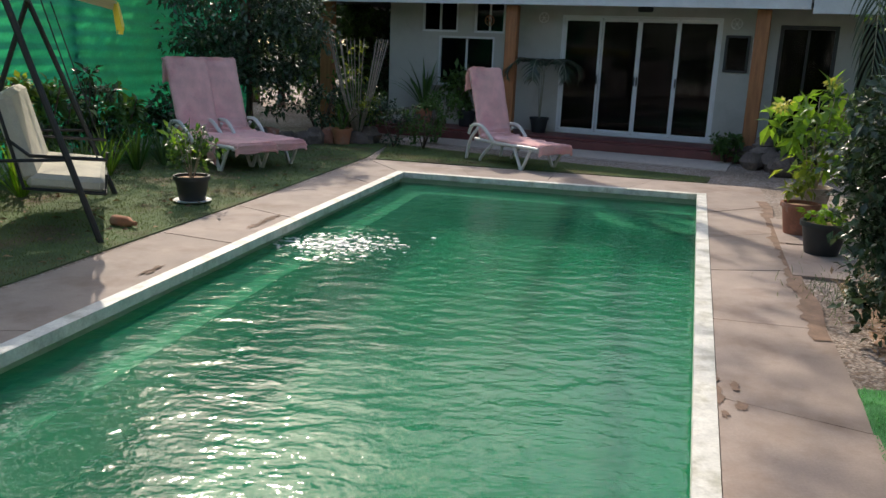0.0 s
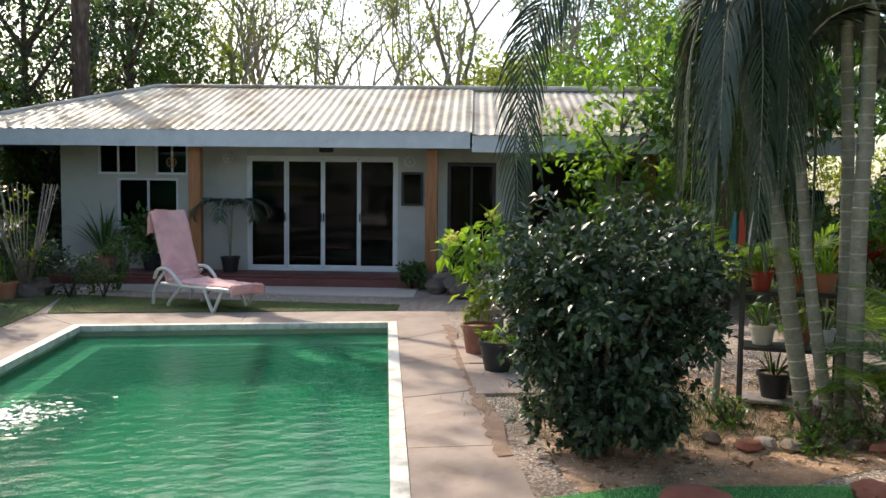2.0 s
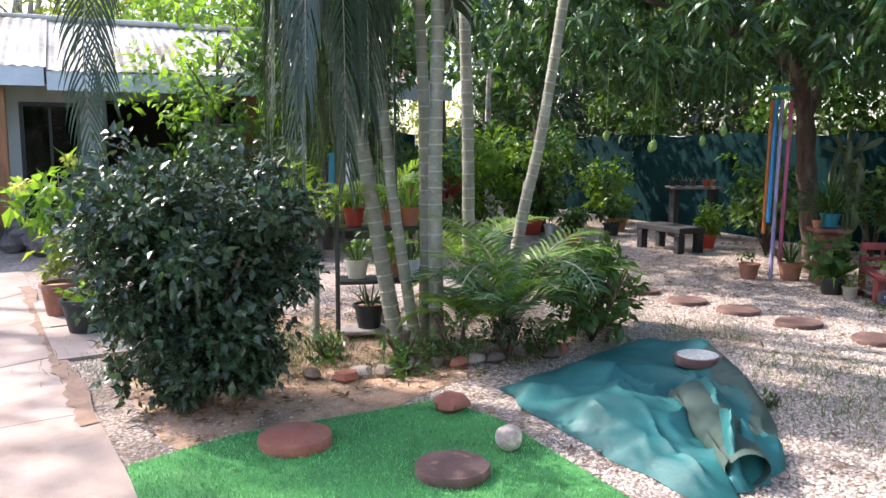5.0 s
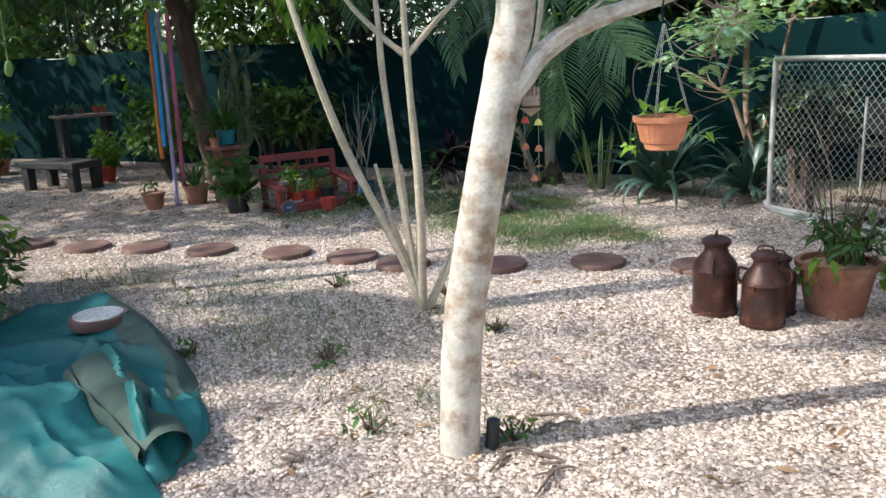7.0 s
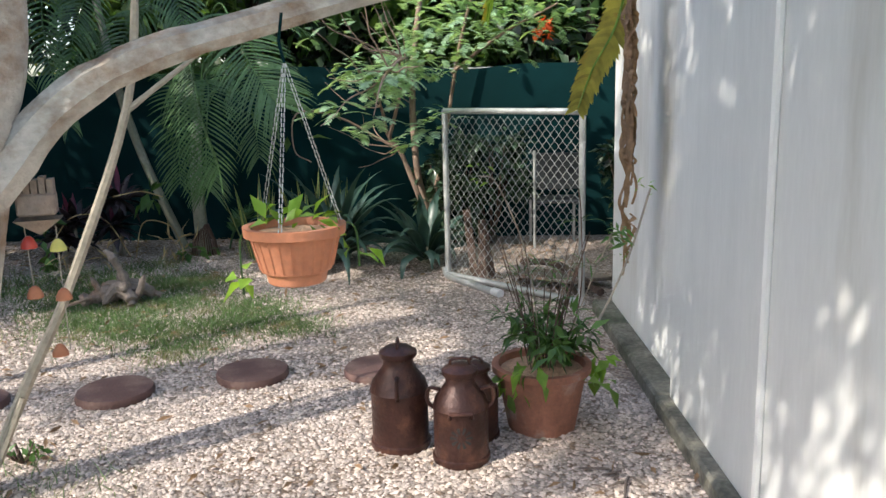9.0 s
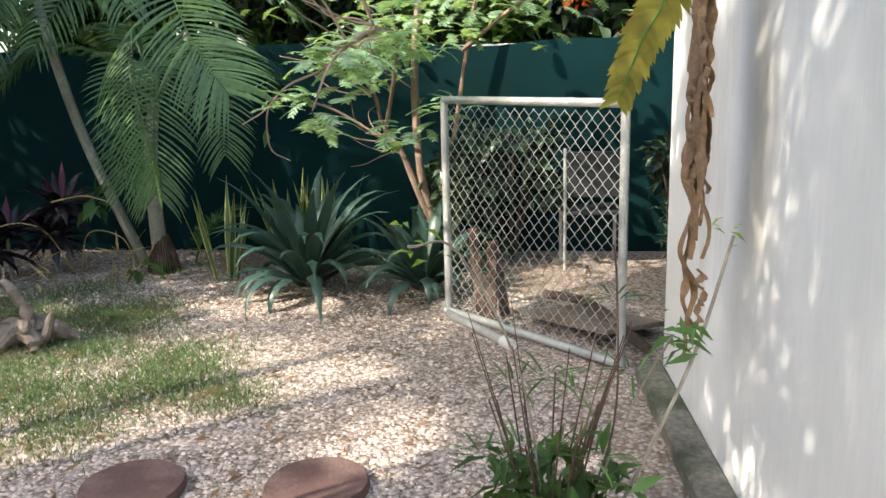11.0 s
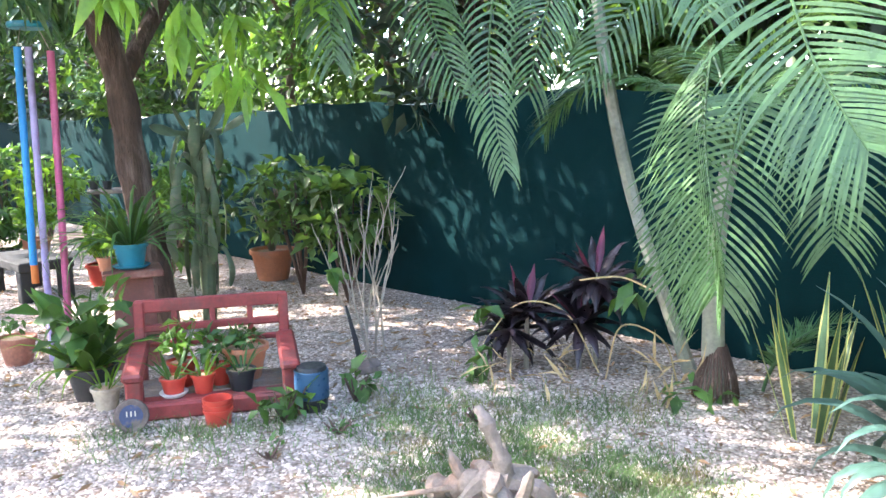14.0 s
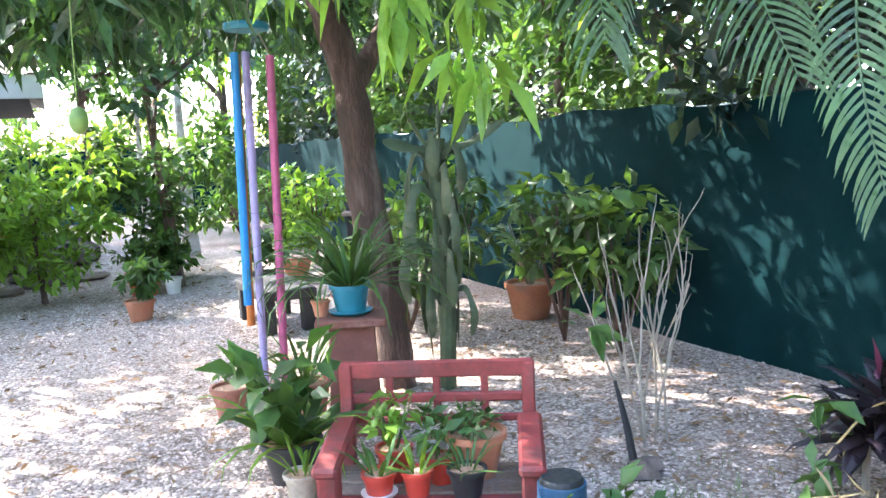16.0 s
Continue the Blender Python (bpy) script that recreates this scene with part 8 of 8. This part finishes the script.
for x_ in (-W2, W2):
    part("front_leg", Shape().box((x_, -0.22, 0.14), (0.09, 0.09, 0.28), chamfer=0.012), M_redwood, bench)
    part("back_leg", Shape().box((x_, 0.20, 0.29), (0.06, 0.06, 0.58), pose(0, 0, 0, -4, 0, 0), chamfer=0.008), M_redwood, bench)
    part("armrest", Shape().box((x_, -0.02, 0.29), (0.11, 0.50, 0.05), pose(0, 0, 0, 8, 0, 0), chamfer=0.02), M_redwood, bench)
for z0, h in ((0.535, 0.08), (0.40, 0.045), (0.30, 0.035)):
    part("back_rail", Shape().box((0, 0.235, z0), (2 * W2 + 0.05, 0.03, h), chamfer=0.008), M_redwood, bench)
for x_ in (-0.22, 0.0, 0.22):
    part("back_slat", Shape().box((x_, 0.232, 0.42), (0.035, 0.02, 0.20), chamfer=0.004), M_redwood, bench)
for k in range(4):
    part("seat_slat", Shape().box((0, -0.20 + k * 0.115, 0.085), (2 * W2 + 0.08, 0.10, 0.03), chamfer=0.006), M_drift if k else M_redwood, bench)
part("front_rail", Shape().box((0, -0.27, 0.05), (2 * W2 + 0.12, 0.04, 0.09), chamfer=0.012), M_redwood, bench)


def on_bench(x_, y_, z_=0.10):
    p = BM @ Vector((x_, y_, z_))
    return p.x, p.y, p.z


pot("small red pot in a white saucer on the bench", *on_bench(-0.22, -0.17), 0.07, 0.11, M_redplastic, [("leaves", straps(9, 0.2, 0.03, rise=(0.5, 1.4), seed=1, c=(0, 0, 0.1)), L_mid)], saucer=M_whiteplastic)
pot("terracotta pot with a bright leafy plant on the bench", *on_bench(-0.18, 0.02), 0.08, 0.15, M_redplastic, [("branchwork", stems(0.12, 0.1, 0.25, 5, 0.005, 1), L_mid), ("foliage", bushy(0.18, 0.10, 0.22, 7, 0.09, 0.05, per=7), L_bright)])
pot("small orange-red pot on the bench", *on_bench(-0.06, -0.15), 0.065, 0.11, M_redplastic, [("leaves", straps(10, 0.2, 0.025, rise=(0.4, 1.4), seed=3, c=(0, 0, 0.1)), L_bright)])
pot("orange-red pot on the bench", *on_bench(0.03, -0.02), 0.065, 0.12, M_redplastic, [("foliage", bushy(0.12, 0.1, 0.2, 5, 0.08, per=8), L_mid)])
pot("wide terracotta bowl with small succulents", *on_bench(0.18, 0.06), 0.13, 0.20, M_terracotta, [("foliage", bushy(0.2, 0.13, 0.1, 9, 0.05, per=16), L_mid)], base=0.65)
pot("dark teal pot with a spiky plant", *on_bench(0.15, -0.16), 0.08, 0.12, M_blackplastic, [("leaves", straps(16, 0.16, 0.018, rise=(0.3, 1.4), seed=6, c=(0, 0, 0.11)), L_mid)])
pot("white tin on the bench", *on_bench(-0.02, 0.12), 0.07, 0.16, M_whiteplastic, [("foliage", bushy(0.15, 0.08, 0.12, 4, 0.07, per=8), L_mid)])
rp = thing("pot_stack", "stack of ribbed red plastic pots before the bench", "pots", Matrix.Translation((BM @ Vector((0.02, -0.42, 0)))) @ Matrix.Diagonal((0.75, 0.75, 0.75, 1)))
for k in range(3):
    part("pot", Shape().lathe([(0.085, 0.0), (0.088, 0.005), (0.10, 0.10), (0.108, 0.10), (0.108, 0.118), (0.098, 0.118), (0.085, 0.02)], 24, (0, 0, 0.038 * k)), M_redplastic, rp, smooth=True)
bpz = BM @ Vector((-0.42, -0.40, 0))
bpl = thing("blue_plate", "round blue and cream painted disc leaning on the bench", "plate", pose(bpz.x, bpz.y, 0.085, 78, 0, -53))
part("disc", Shape().lathe([(0.08, -0.012), (0.09, 0.0), (0.085, 0.012), (0.078, 0.015), (0.01, 0.015)], 28), M_rock, bpl, smooth=True)
part("painted_ring", Shape().lathe([(0.06, 0.0152), (0.06, 0.018), (0.01, 0.018)], 28), M_navy, bpl, "dark blue painted centre", smooth=True)
s = Shape()
for x_ in (-0.035, 0.0, 0.035):
    s.box((x_ * 0.6, 0.012, 0.0205), (0.007, 0.028, 0.003))
part("painted_mark", s, M_cream, bpl, "cream painted marks")
bbz = BM @ Vector((0.53, -0.33, 0))
bbt = thing("plastic_drum", "blue and black plastic bottle standing by the bench", "bottle", Matrix.Translation(bbz))
part("bottle_body", Shape().lathe([(0.085, 0)] + [(0.085 + 0.008 * (k % 2), 0.03 + 0.035 * k) for k in range(6)] + [(0.085, 0.24), (0.08, 0.25)], 20), M_blackplastic, bbt)
part("label_band", Shape().lathe([(0.093, 0.07), (0.0965, 0.073), (0.0965, 0.225), (0.093, 0.228)], 20), M_paleblue, bbt, "light blue band", smooth=True)
for (x_, y_), n_, sd in (((0.42, -0.40), 12, 2), ((0.78, -0.3), 10, 3), ((0.36, -0.5), 7, 7)):
    p = BM @ Vector((x_, y_, 0))
    bed_plant("broad-leaved green plant at the foot of the bench", p.x, p.y, 0.2, 0.12, L_bright if sd == 2 else L_mid, 4, 0.11, per=6, name="plant", cat="plant", width=0.06)

ped = thing("pedestal", "square red-brown pedestal with a flat cap", "pedestal", pose(10.28, 3.15, -0.045, 0, 0, -44))
s = Shape()
v = []
for z0, w_ in ((0.0, 0.15), (0.08, 0.14), (0.66, 0.12)):
    v += [(-w_, -w_, z0), (w_, -w_, z0), (w_, w_, z0), (-w_, w_, z0)]
s.add(v, [(4 * i + k, 4 * i + (k + 1) % 4, 4 * i + 4 + (k + 1) % 4, 4 * i + 4 + k) for i in range(2) for k in range(4)])
part("column", s, M_brownpaint, ped)
part("cap", Shape().box((0, 0, 0.68), (0.38, 0.36, 0.045), chamfer=0.008), M_brownpaint, ped)
pot("teal pot with a cascading spider plant on the pedestal", 10.28, 3.15, 0.658, 0.108, 0.17, M_tealplastic,
    [("leaves", straps(70, 0.7, 0.024, rise=(0.2, 1.3), bend=2.8, seed=4, c=(0, 0, 0.15)), L_mid), ("broad_leaves", straps(7, 0.3, 0.12, rise=(0.6, 1.3), bend=0.8, seed=6, c=(0, 0, 0.15)), L_mid)], saucer=M_tealplastic)
pot("small terracotta pot beside the teal pot", 10.15, 3.25, 0.658, 0.05, 0.09, M_terracotta, [("leaves", straps(8, 0.12, 0.015, seed=2, c=(0, 0, 0.08)), L_mid)])
pot("dark green tub of broad-leaved plants beside the pedestal", 9.62, 2.88, 0, 0.14, 0.2, M_blackplastic,
    [("leaves", straps(14, 0.45, 0.10, rise=(0.4, 1.4), bend=1.2, seed=7, c=(0, 0, 0.18)), L_mid), ("foliage", bushy(0.3, 0.22, 0.3, 8, 0.17, 0.09, per=7), L_mid), ("strap_leaves", straps(16, 0.5, 0.03, rise=(0.3, 1.2), bend=2.2, seed=9, c=(0, 0, 0.18)), L_bright)])
pot("small pale pot beside the pedestal", 9.5, 2.66, 0, 0.08, 0.13, M_sapbark, [("leaves", straps(8, 0.25, 0.02, seed=12, c=(0, 0, 0.12)), L_bright)])
pot("terracotta pot at the foot of the poles", 10.0, 3.95, 0, 0.12, 0.19, M_terraold, [("foliage", bushy(0.2, 0.1, 0.12, 4, 0.06, per=8), L_mid)])
pot("terracotta pot behind the poles", 10.25, 3.55, 0, 0.14, 0.22, M_terraold, [("leaves", straps(18, 0.4, 0.03, rise=(0.5, 1.4), seed=21, c=(0, 0, 0.2)), L_mid)])

mb = thing("pole_chime", "hanging chime of long painted poles under a wooden ring", "wind chime")
for (xa, ya, za), (xb, yb, zb), mt, r0 in (((10.06, 3.75, 2.12), (10.04, 3.77, 0.69), material("blue_paint", (0.02, 0.24, 0.55), 0.45, 0.1, 5, 40, 0.05), 0.024),
                                            ((10.10, 3.70, 2.12), (10.08, 3.72, 0.02), material("lilac_paint", (0.36, 0.30, 0.52), 0.5, 0.1, 5, 40, 0.05, second=(0.25, 0.2, 0.3), second_scale=4), 0.023),
                                            ((10.22, 3.64, 2.10), (10.18, 3.66, 0.20), material("pink_paint", (0.50, 0.10, 0.22), 0.5, 0.15, 5, 40, 0.05, second=(0.25, 0.1, 0.12), second_scale=3), 0.024),
                                            ((10.12, 3.82, 2.12), (10.10, 3.84, 0.55), material("orange_paint", (0.55, 0.17, 0.03), 0.5, 0.12, 5, 40, 0.05), 0.024)):
    part("pole", Shape().tube([(xb, yb, zb), (xa, ya, za)], r0, 12), mt, mb, smooth=True)
part("ring", Shape().lathe([(0.12, 2.24), (0.13, 2.26), (0.12, 2.28), (0.02, 2.285)], 22, (10.13, 3.72, 0)), M_tealplastic, mb, "weathered blue wooden disc", smooth=True)
part("cord", Shape().tube([(10.13, 3.72, 2.28), (10.4, 3.9, 3.0)], 0.004, 4).tube([(10.06, 3.75, 2.12), (10.09, 3.74, 2.25)], 0.003, 4).tube([(10.22, 3.64, 2.1), (10.17, 3.68, 2.25)], 0.003, 4), M_twig, mb)

# climbing cactus with flat arms on a post beside the mango tree
cc = thing("climbing_cactus", "climbing cactus with long flat drooping stems", "cactus", Matrix.Translation((11.16, 3.25, 0)))
part("support", Shape().tube(curve_pts([(0, 0, -0.01), (0.02, -0.01, 0.7), (-0.01, 0.01, 1.3), (0.0, 0.0, 1.6)], 5), [0.055] * 8 + [0.05] * 8, 9), M_cactus, cc, smooth=True)
r_ = random.Random(31)


def cactus_arm(pts_, w_):
    """A flat, jointed stem with swollen and pinched lengths."""
    c_ = curve_pts(pts_, 6)
    m_ = len(c_) - 1
    part("cactus_arm", Shape().tube(c_, [w_ * (0.55 + 0.45 * abs(math.sin(math.pi * (0.12 + 1.9 * i / m_)))) * (1 if i < m_ else 0.4) for i in range(m_ + 1)], 8, squash=0.28), M_cactus, cc, smooth=True)


for k in range(26):
    a_ = 2.399963 * k
    z0 = 0.5 + 1.1 * (k / 26)
    dx, dy = math.cos(a_), math.sin(a_)
    ln, out_r = r_.uniform(0.16, 0.42), r_.uniform(0.07, 0.28)
    cactus_arm([(dx * 0.03, dy * 0.03, z0), (dx * out_r * 0.7, dy * out_r * 0.7, z0 + 0.08), (dx * out_r, dy * out_r, z0 - ln * 0.35), (dx * out_r * 0.9, dy * out_r * 0.9, max(z0 - ln, 0.06))], r_.uniform(0.022, 0.048))
for dx, dy, dz in ((0.13, -0.16, 0.26), (-0.1, 0.14, 0.24), (0.05, 0.02, 0.34), (0.30, -0.30, 0.2), (-0.22, 0.26, 0.1)):
    cactus_arm([(0, 0, 1.5), (dx * 0.5, dy * 0.5, 1.52 + dz * 0.25), (dx, dy, 1.5 + dz)], 0.055)
for x_, y_, h, r0, mt in ((12.6, 3.3, 1.35, 0.5, L_back), (13.0, 4.9, 1.3, 0.55, L_mid), (12.2, 4.6, 1.1, 0.5, L_back), (12.4, 2.7, 1.2, 0.4, L_back)):
    bed_plant("leafy shrub growing against the shade cloth fence", x_, y_, h, r0, mt, 20, 0.16, per=22, low=0.35)

# ---- far side of the garden ----
tb_ = thing("low_table", "low dark wooden table on the gravel", "table", pose(11.8, 5.92, 0, 0, 0, 68))
part("tabletop", Shape().box((0, 0, 0.34), (1.0, 0.5, 0.09), chamfer=0.012), M_dark, tb_)
for x_ in (-0.42, 0.42):
    for y_ in (-0.18, 0.18):
        part("leg", Shape().box((x_, y_, 0.148), (0.12, 0.12, 0.296), chamfer=0.01), M_dark, tb_)
pt = thing("potting_table", "tall dark table with small pots on it", "table", pose(13.75, 6.5, 0, 0, 0, -45))
part("tabletop", Shape().box((0, 0, 0.86), (0.86, 0.5, 0.04), chamfer=0.008), M_drift, pt)
for x_ in (-0.34, 0.34):
    part("leg", Shape().box((x_, 0, 0.42), (0.09, 0.3, 0.84), chamfer=0.01), M_dark, pt)
ptm = pt.matrix_world.copy()
for k, (x_, mt) in enumerate(((-0.35, M_blackplastic), (-0.2, M_blackplastic), (0.0, M_rock), (0.2, M_redplastic), (0.34, M_terracotta))):
    p = ptm @ Vector((x_, 0.05 * (-1) ** k, 0.882))
    pot("small pot on the tall garden table", p.x, p.y, p.z, 0.06, 0.10, mt, [("leaves", straps(6, 0.12, 0.02, seed=k, c=(0, 0, 0.08)), L_mid)])
for x_, y_, r0, h, mt, pl, lb in ((11.99, 8.68, 0.20, 0.28, M_redplastic, L_back, "dark red pot with a bushy plant"), (12.22, 8.45, 0.10, 0.19, M_whiteplastic, L_mid, "small white pot on the gravel"),
                                  (12.9, 7.6, 0.15, 0.22, M_blackplastic, L_mid, "black pot with a leafy plant"), (11.2, 7.3, 0.14, 0.2, M_terracotta, L_mid, "terracotta pot on the gravel"), (13.6, 7.9, 0.18, 0.24, M_terracotta, L_bright, "terracotta pot with a bright plant"),
                                  (12.4, 5.6, 0.15, 0.22, M_redplastic, L_bright, "red pot with a leafy plant")):
    pot(lb, x_, y_, 0, r0, h, mt, [("foliage", bushy(h, r0 * 1.5, 0.5, 14, 0.12, per=20), pl)])
wt_ = thing("stone_planter", "low stone-edged planter with leafy plants", "planter", pose(12.2, 13.0, 0, 0, 0, -20))
for k in range(12):
    a_ = k * 0.5236
    part("stone", Shape().blob((0.95 * math.cos(a_), 0.95 * math.sin(a_), 0.16), (0.28, 0.24, 0.22), 0.2, 10, k + 3), M_rock, wt_, smooth=True)
leaves_part("foliage", crown(clumps_in((0, 0, 0.45), (0.8, 0.8, 0.3), 16, 0.22), 30, 0.15, 0.06), L_mid, wt_)
pl_ = thing("plunge_pool", "low teal-sided round pool at the far end", "pool", Matrix.Translation((16.3, 23.0, 0)))
part("side", Shape().lathe([(1.9, 0), (1.95, 0.05), (1.95, 0.42), (1.88, 0.46), (1.8, 0.42), (1.8, 0.3)], 40), M_tealplastic, pl_, smooth=True)
um = thing("parasol", "purple parasol at the far end of the garden", "parasol", Matrix.Translation((13.3, 20.5, 0)))
part("pole", Shape().tube([(0, 0, 0), (0, 0, 2.1)], 0.025, 8), M_whiteplastic, um, smooth=True)
part("canopy", Shape().lathe([(1.1, 1.75), (1.05, 1.8), (0.5, 2.05), (0.02, 2.2)], 10), material("purple_canvas", (0.18, 0.12, 0.42), 0.8, 0.1, 4, 60, 0.1, translucent=0.3), um)
rkk = thing("stones", "scattered stones at the far planter", "stones")
for k in range(16):
    part("stone", Shape().blob((11.0 + random.uniform(-0.8, 1.4), 11.0 + random.uniform(-0.8, 1.4), 0.04), (random.uniform(0.1, 0.25), random.uniform(0.1, 0.2), 0.07), 0.25, 9, k), (M_drift, M_rock)[k % 2], rkk, smooth=True)
# shrubs beyond the palms, towards the house
for k, (x_, y_, h, r0, mt, lf) in enumerate(((7.4, 7.6, 1.3, 0.6, L_mid, 0.14), (8.6, 8.2, 1.5, 0.6, L_back, 0.16), (9.8, 9.2, 1.5, 0.7, L_mid, 0.16), (6.6, 9.3, 1.2, 0.6, L_back, 0.12), (14.8, 9.0, 1.5, 0.5, L_bright, 0.16), (15.6, 10.8, 1.5, 0.6, L_mid, 0.16), (5.6, 10.2, 1.1, 0.5, L_mid, 0.1), (13.6, 15.5, 1.4, 0.8, L_mid, 0.2), (16.8, 13.8, 1.4, 0.7, L_bright, 0.2), (8.0, 11.2, 1.5, 0.6, L_bush, 0.12))):
    bed_plant("leafy garden shrub beyond the palm bed", x_, y_, h, r0, mt, 20, lf, per=24)
for x_, y_, mt in ((8.3, 7.9, F_red), (9.2, 8.6, L_magenta), (10.2, 9.0, F_red)):
    t_ = thing("bromeliad", "red-leaved ornamental plant among the shrubs", "plant", Matrix.Translation((x_, y_, 0)))
    part("stem", Shape().tube([(0, 0, 0), (0, 0, 0.75)], 0.02, 6), M_twig, t_)
    leaves_part("leaves", straps(26, 0.5, 0.07, rise=(0.2, 1.4), bend=0.9, seed=int(x_ * 9), c=(0, 0, 0.7)), mt, t_)
ck = thing("stall_table", "dark table with painted boards beyond the palms", "table", pose(7.9, 8.9, 0, 0, 0, -30))
part("tabletop", Shape().box((0, 0, 0.9), (1.2, 0.5, 0.05), chamfer=0.008), M_drift, ck)
for x_ in (-0.5, 0.5):
    part("leg", Shape().box((x_, 0, 0.44), (0.08, 0.4, 0.87), chamfer=0.008), M_dark, ck)
for k, mt in enumerate((M_tealplastic, M_redplastic, M_whiteplastic)):
    part("painted_board", Shape().box((-0.2 + 0.12 * k, 0.05, 1.2), (0.08, 0.02, 0.55), chamfer=0.004), mt, ck)
# ---- loose ground cover ----
def scatter(n, boxes, seed, keep=None):
    r_ = np.random.default_rng(seed)
    area = np.array([(b[2] - b[0]) * (b[3] - b[1]) * b[4] for b in boxes])
    ks = r_.choice(len(boxes), n, p=area / area.sum())
    b = np.array([q[:4] for q in boxes])[ks]
    p = b[:, :2] + r_.random((n, 2)) * (b[:, 2:] - b[:, :2])
    return p[keep(p[:, 0], p[:, 1])] if keep else p


def free_of_paving(x_, y_):
    """Off the pool, its paving, the turf mat and the white wall."""
    deck = (x_ > 0.25 + 0.297 * y_ + 0.95)
    mat_ = ~((x_ > 1.3) & (x_ < 4.02) & (y_ < 3.9 - 0.05 * np.maximum(x_ - 2.7, 0)) & (y_ > 1.55 + (x_ - 3.42) * 2.55))
    wall_ = (y_ > -3.0 + (7.3 - x_) * 0.366)
    return deck & mat_ & wall_


q = scatter(135000, [(3.6, -2.4, 7.2, 2.6, 3.0), (7.2, -3.0, 10.6, 4.0, 1.6), (2.0, 3.6, 7.0, 7.0, 0.7), (10.6, -1.0, 13.0, 8.0, 0.5), (7.0, 4.0, 12.0, 9.0, 0.35)], 5, free_of_paving)
n_ = len(q)
r_ = np.random.default_rng(6)
sz = 0.0055 + 0.009 * r_.random(n_) ** 1.8
base = np.array([[1, 0, 0], [0, 1, 0], [-1, 0, 0], [0, -1, 0], [0, 0, 1]], dtype=float)
k3 = sz[:, None] * (0.7 + 0.6 * r_.random((n_, 3)))
a_ = r_.random(n_) * 6.283
v = base[None] * k3[:, None, :] * np.array([1.2, 1.0, 0.75])
v[:, :4, 2] += r_.normal(size=(n_, 4)) * 0.0015
v[:, 4, :2] += r_.normal(size=(n_, 2)) * sz[:, None] * 0.45
vx = v[:, :, 0] * np.cos(a_)[:, None] - v[:, :, 1] * np.sin(a_)[:, None]
vy = v[:, :, 0] * np.sin(a_)[:, None] + v[:, :, 1] * np.cos(a_)[:, None]
v = np.stack([vx + q[:, 0:1], vy + q[:, 1:2], v[:, :, 2] + 0.002], -1).reshape(-1, 3)
f = (np.arange(n_)[:, None, None] * 5 + np.array([[0, 1, 4], [1, 2, 4], [2, 3, 4], [3, 0, 4]])[None]).reshape(-1, 3)
tagged(leaves_part("gravel", (v, f), M_pebble), "loose pale gravel stones", "gravel", kind="stuff")

# bare earth under the bush and palms
ring = [(3.3 + 1.75 * math.cos(t) * (1 + 0.18 * noise.noise(Vector((math.cos(t) * 2, math.sin(t) * 2, 1)))) + 0.25, 5.1 + 1.55 * math.sin(t) * (1 + 0.18 * noise.noise(Vector((math.cos(t) * 2, math.sin(t) * 2, 4))))) for t in np.arange(48) * 2 * math.pi / 48]
ring = [(max(x_, 0.25 + 0.297 * y_ + 0.98), y_) for x_, y_ in ring]
tagged(part("bare_earth", slab(Shape(), ring, -0.02, 0.004), M_earth), "bare reddish earth with leaf litter under the bush", "earth", kind="structure")

q = scatter(5200, [(2.2, 3.6, 6.5, 6.5, 4.0), (3.8, -2.2, 10.5, 4.0, 0.5), (8.5, 3.5, 14.0, 12.0, 0.8), (10.5, -1.0, 12.6, 4.0, 1.6), (8.0, -4.2, 9.8, -2.6, 1.5)], 8, free_of_paving)
n_ = len(q)
d = np.column_stack([r_.normal(size=(n_, 2)), r_.random(n_) * 0.25])
vt = leaves(np.column_stack([q, np.full(n_, 0.014)]), d, 0.05 + 0.05 * r_.random(n_), 0.022, 0.1)
tagged(leaves_part("leaf_litter", vt, M_dryleaf), "fallen brown leaves on the ground", "leaves", kind="stuff")
q = np.column_stack([r_.uniform(-4.4, -1.4, 260), r_.uniform(5.5, 13.0, 260)])
q = q[q[:, 0] < -0.62 - (11.12 - q[:, 1]) * 0.226 - 0.85]
vt = leaves(np.column_stack([q, np.full(len(q), 0.028)]), np.column_stack([r_.normal(size=(len(q), 2)), np.full(len(q), 0.1)]), 0.07, 0.03)
tagged(leaves_part("leaf_litter", vt, M_dryleaf), "fallen brown leaves on the lawn", "leaves", kind="stuff")
for k, (x_, y_, r0) in enumerate(((4.10, 0.16, 0.045), (4.35, -0.05, 0.04), (5.13, -1.81, 0.07), (3.95, 0.0, 0.05), (4.0, 1.0, 0.05))):
    s = Shape()
    for j in range(5):
        a_ = random.uniform(0, 6.28)
        s.tube(curve_pts([(x_ + 0.05 * j * math.cos(a_), y_ + 0.03 * j, 0.012), (x_ + 0.04 * math.cos(a_) + 0.02 * j, y_ + 0.04 * math.sin(a_), 0.02), (x_ + 0.09 * math.cos(a_), y_ + 0.09 * math.sin(a_), 0.012)], 3), [0.004, 0.006, 0.007, 0.006, 0.006, 0.005, 0.003], 5)
    tagged(part("bark_scraps", s, M_rock), "dark bark scraps on the gravel", "debris", kind="stuff")
dk = thing("black_cap", "small black pipe stub beside the pale tree", "pipe", Matrix.Translation((4.2, 0.24, 0.0)))
part("stub", Shape().tube([(0, 0, 0.0), (0.0, -0.01, 0.12)], 0.028, 10), M_blackplastic, dk, smooth=True)
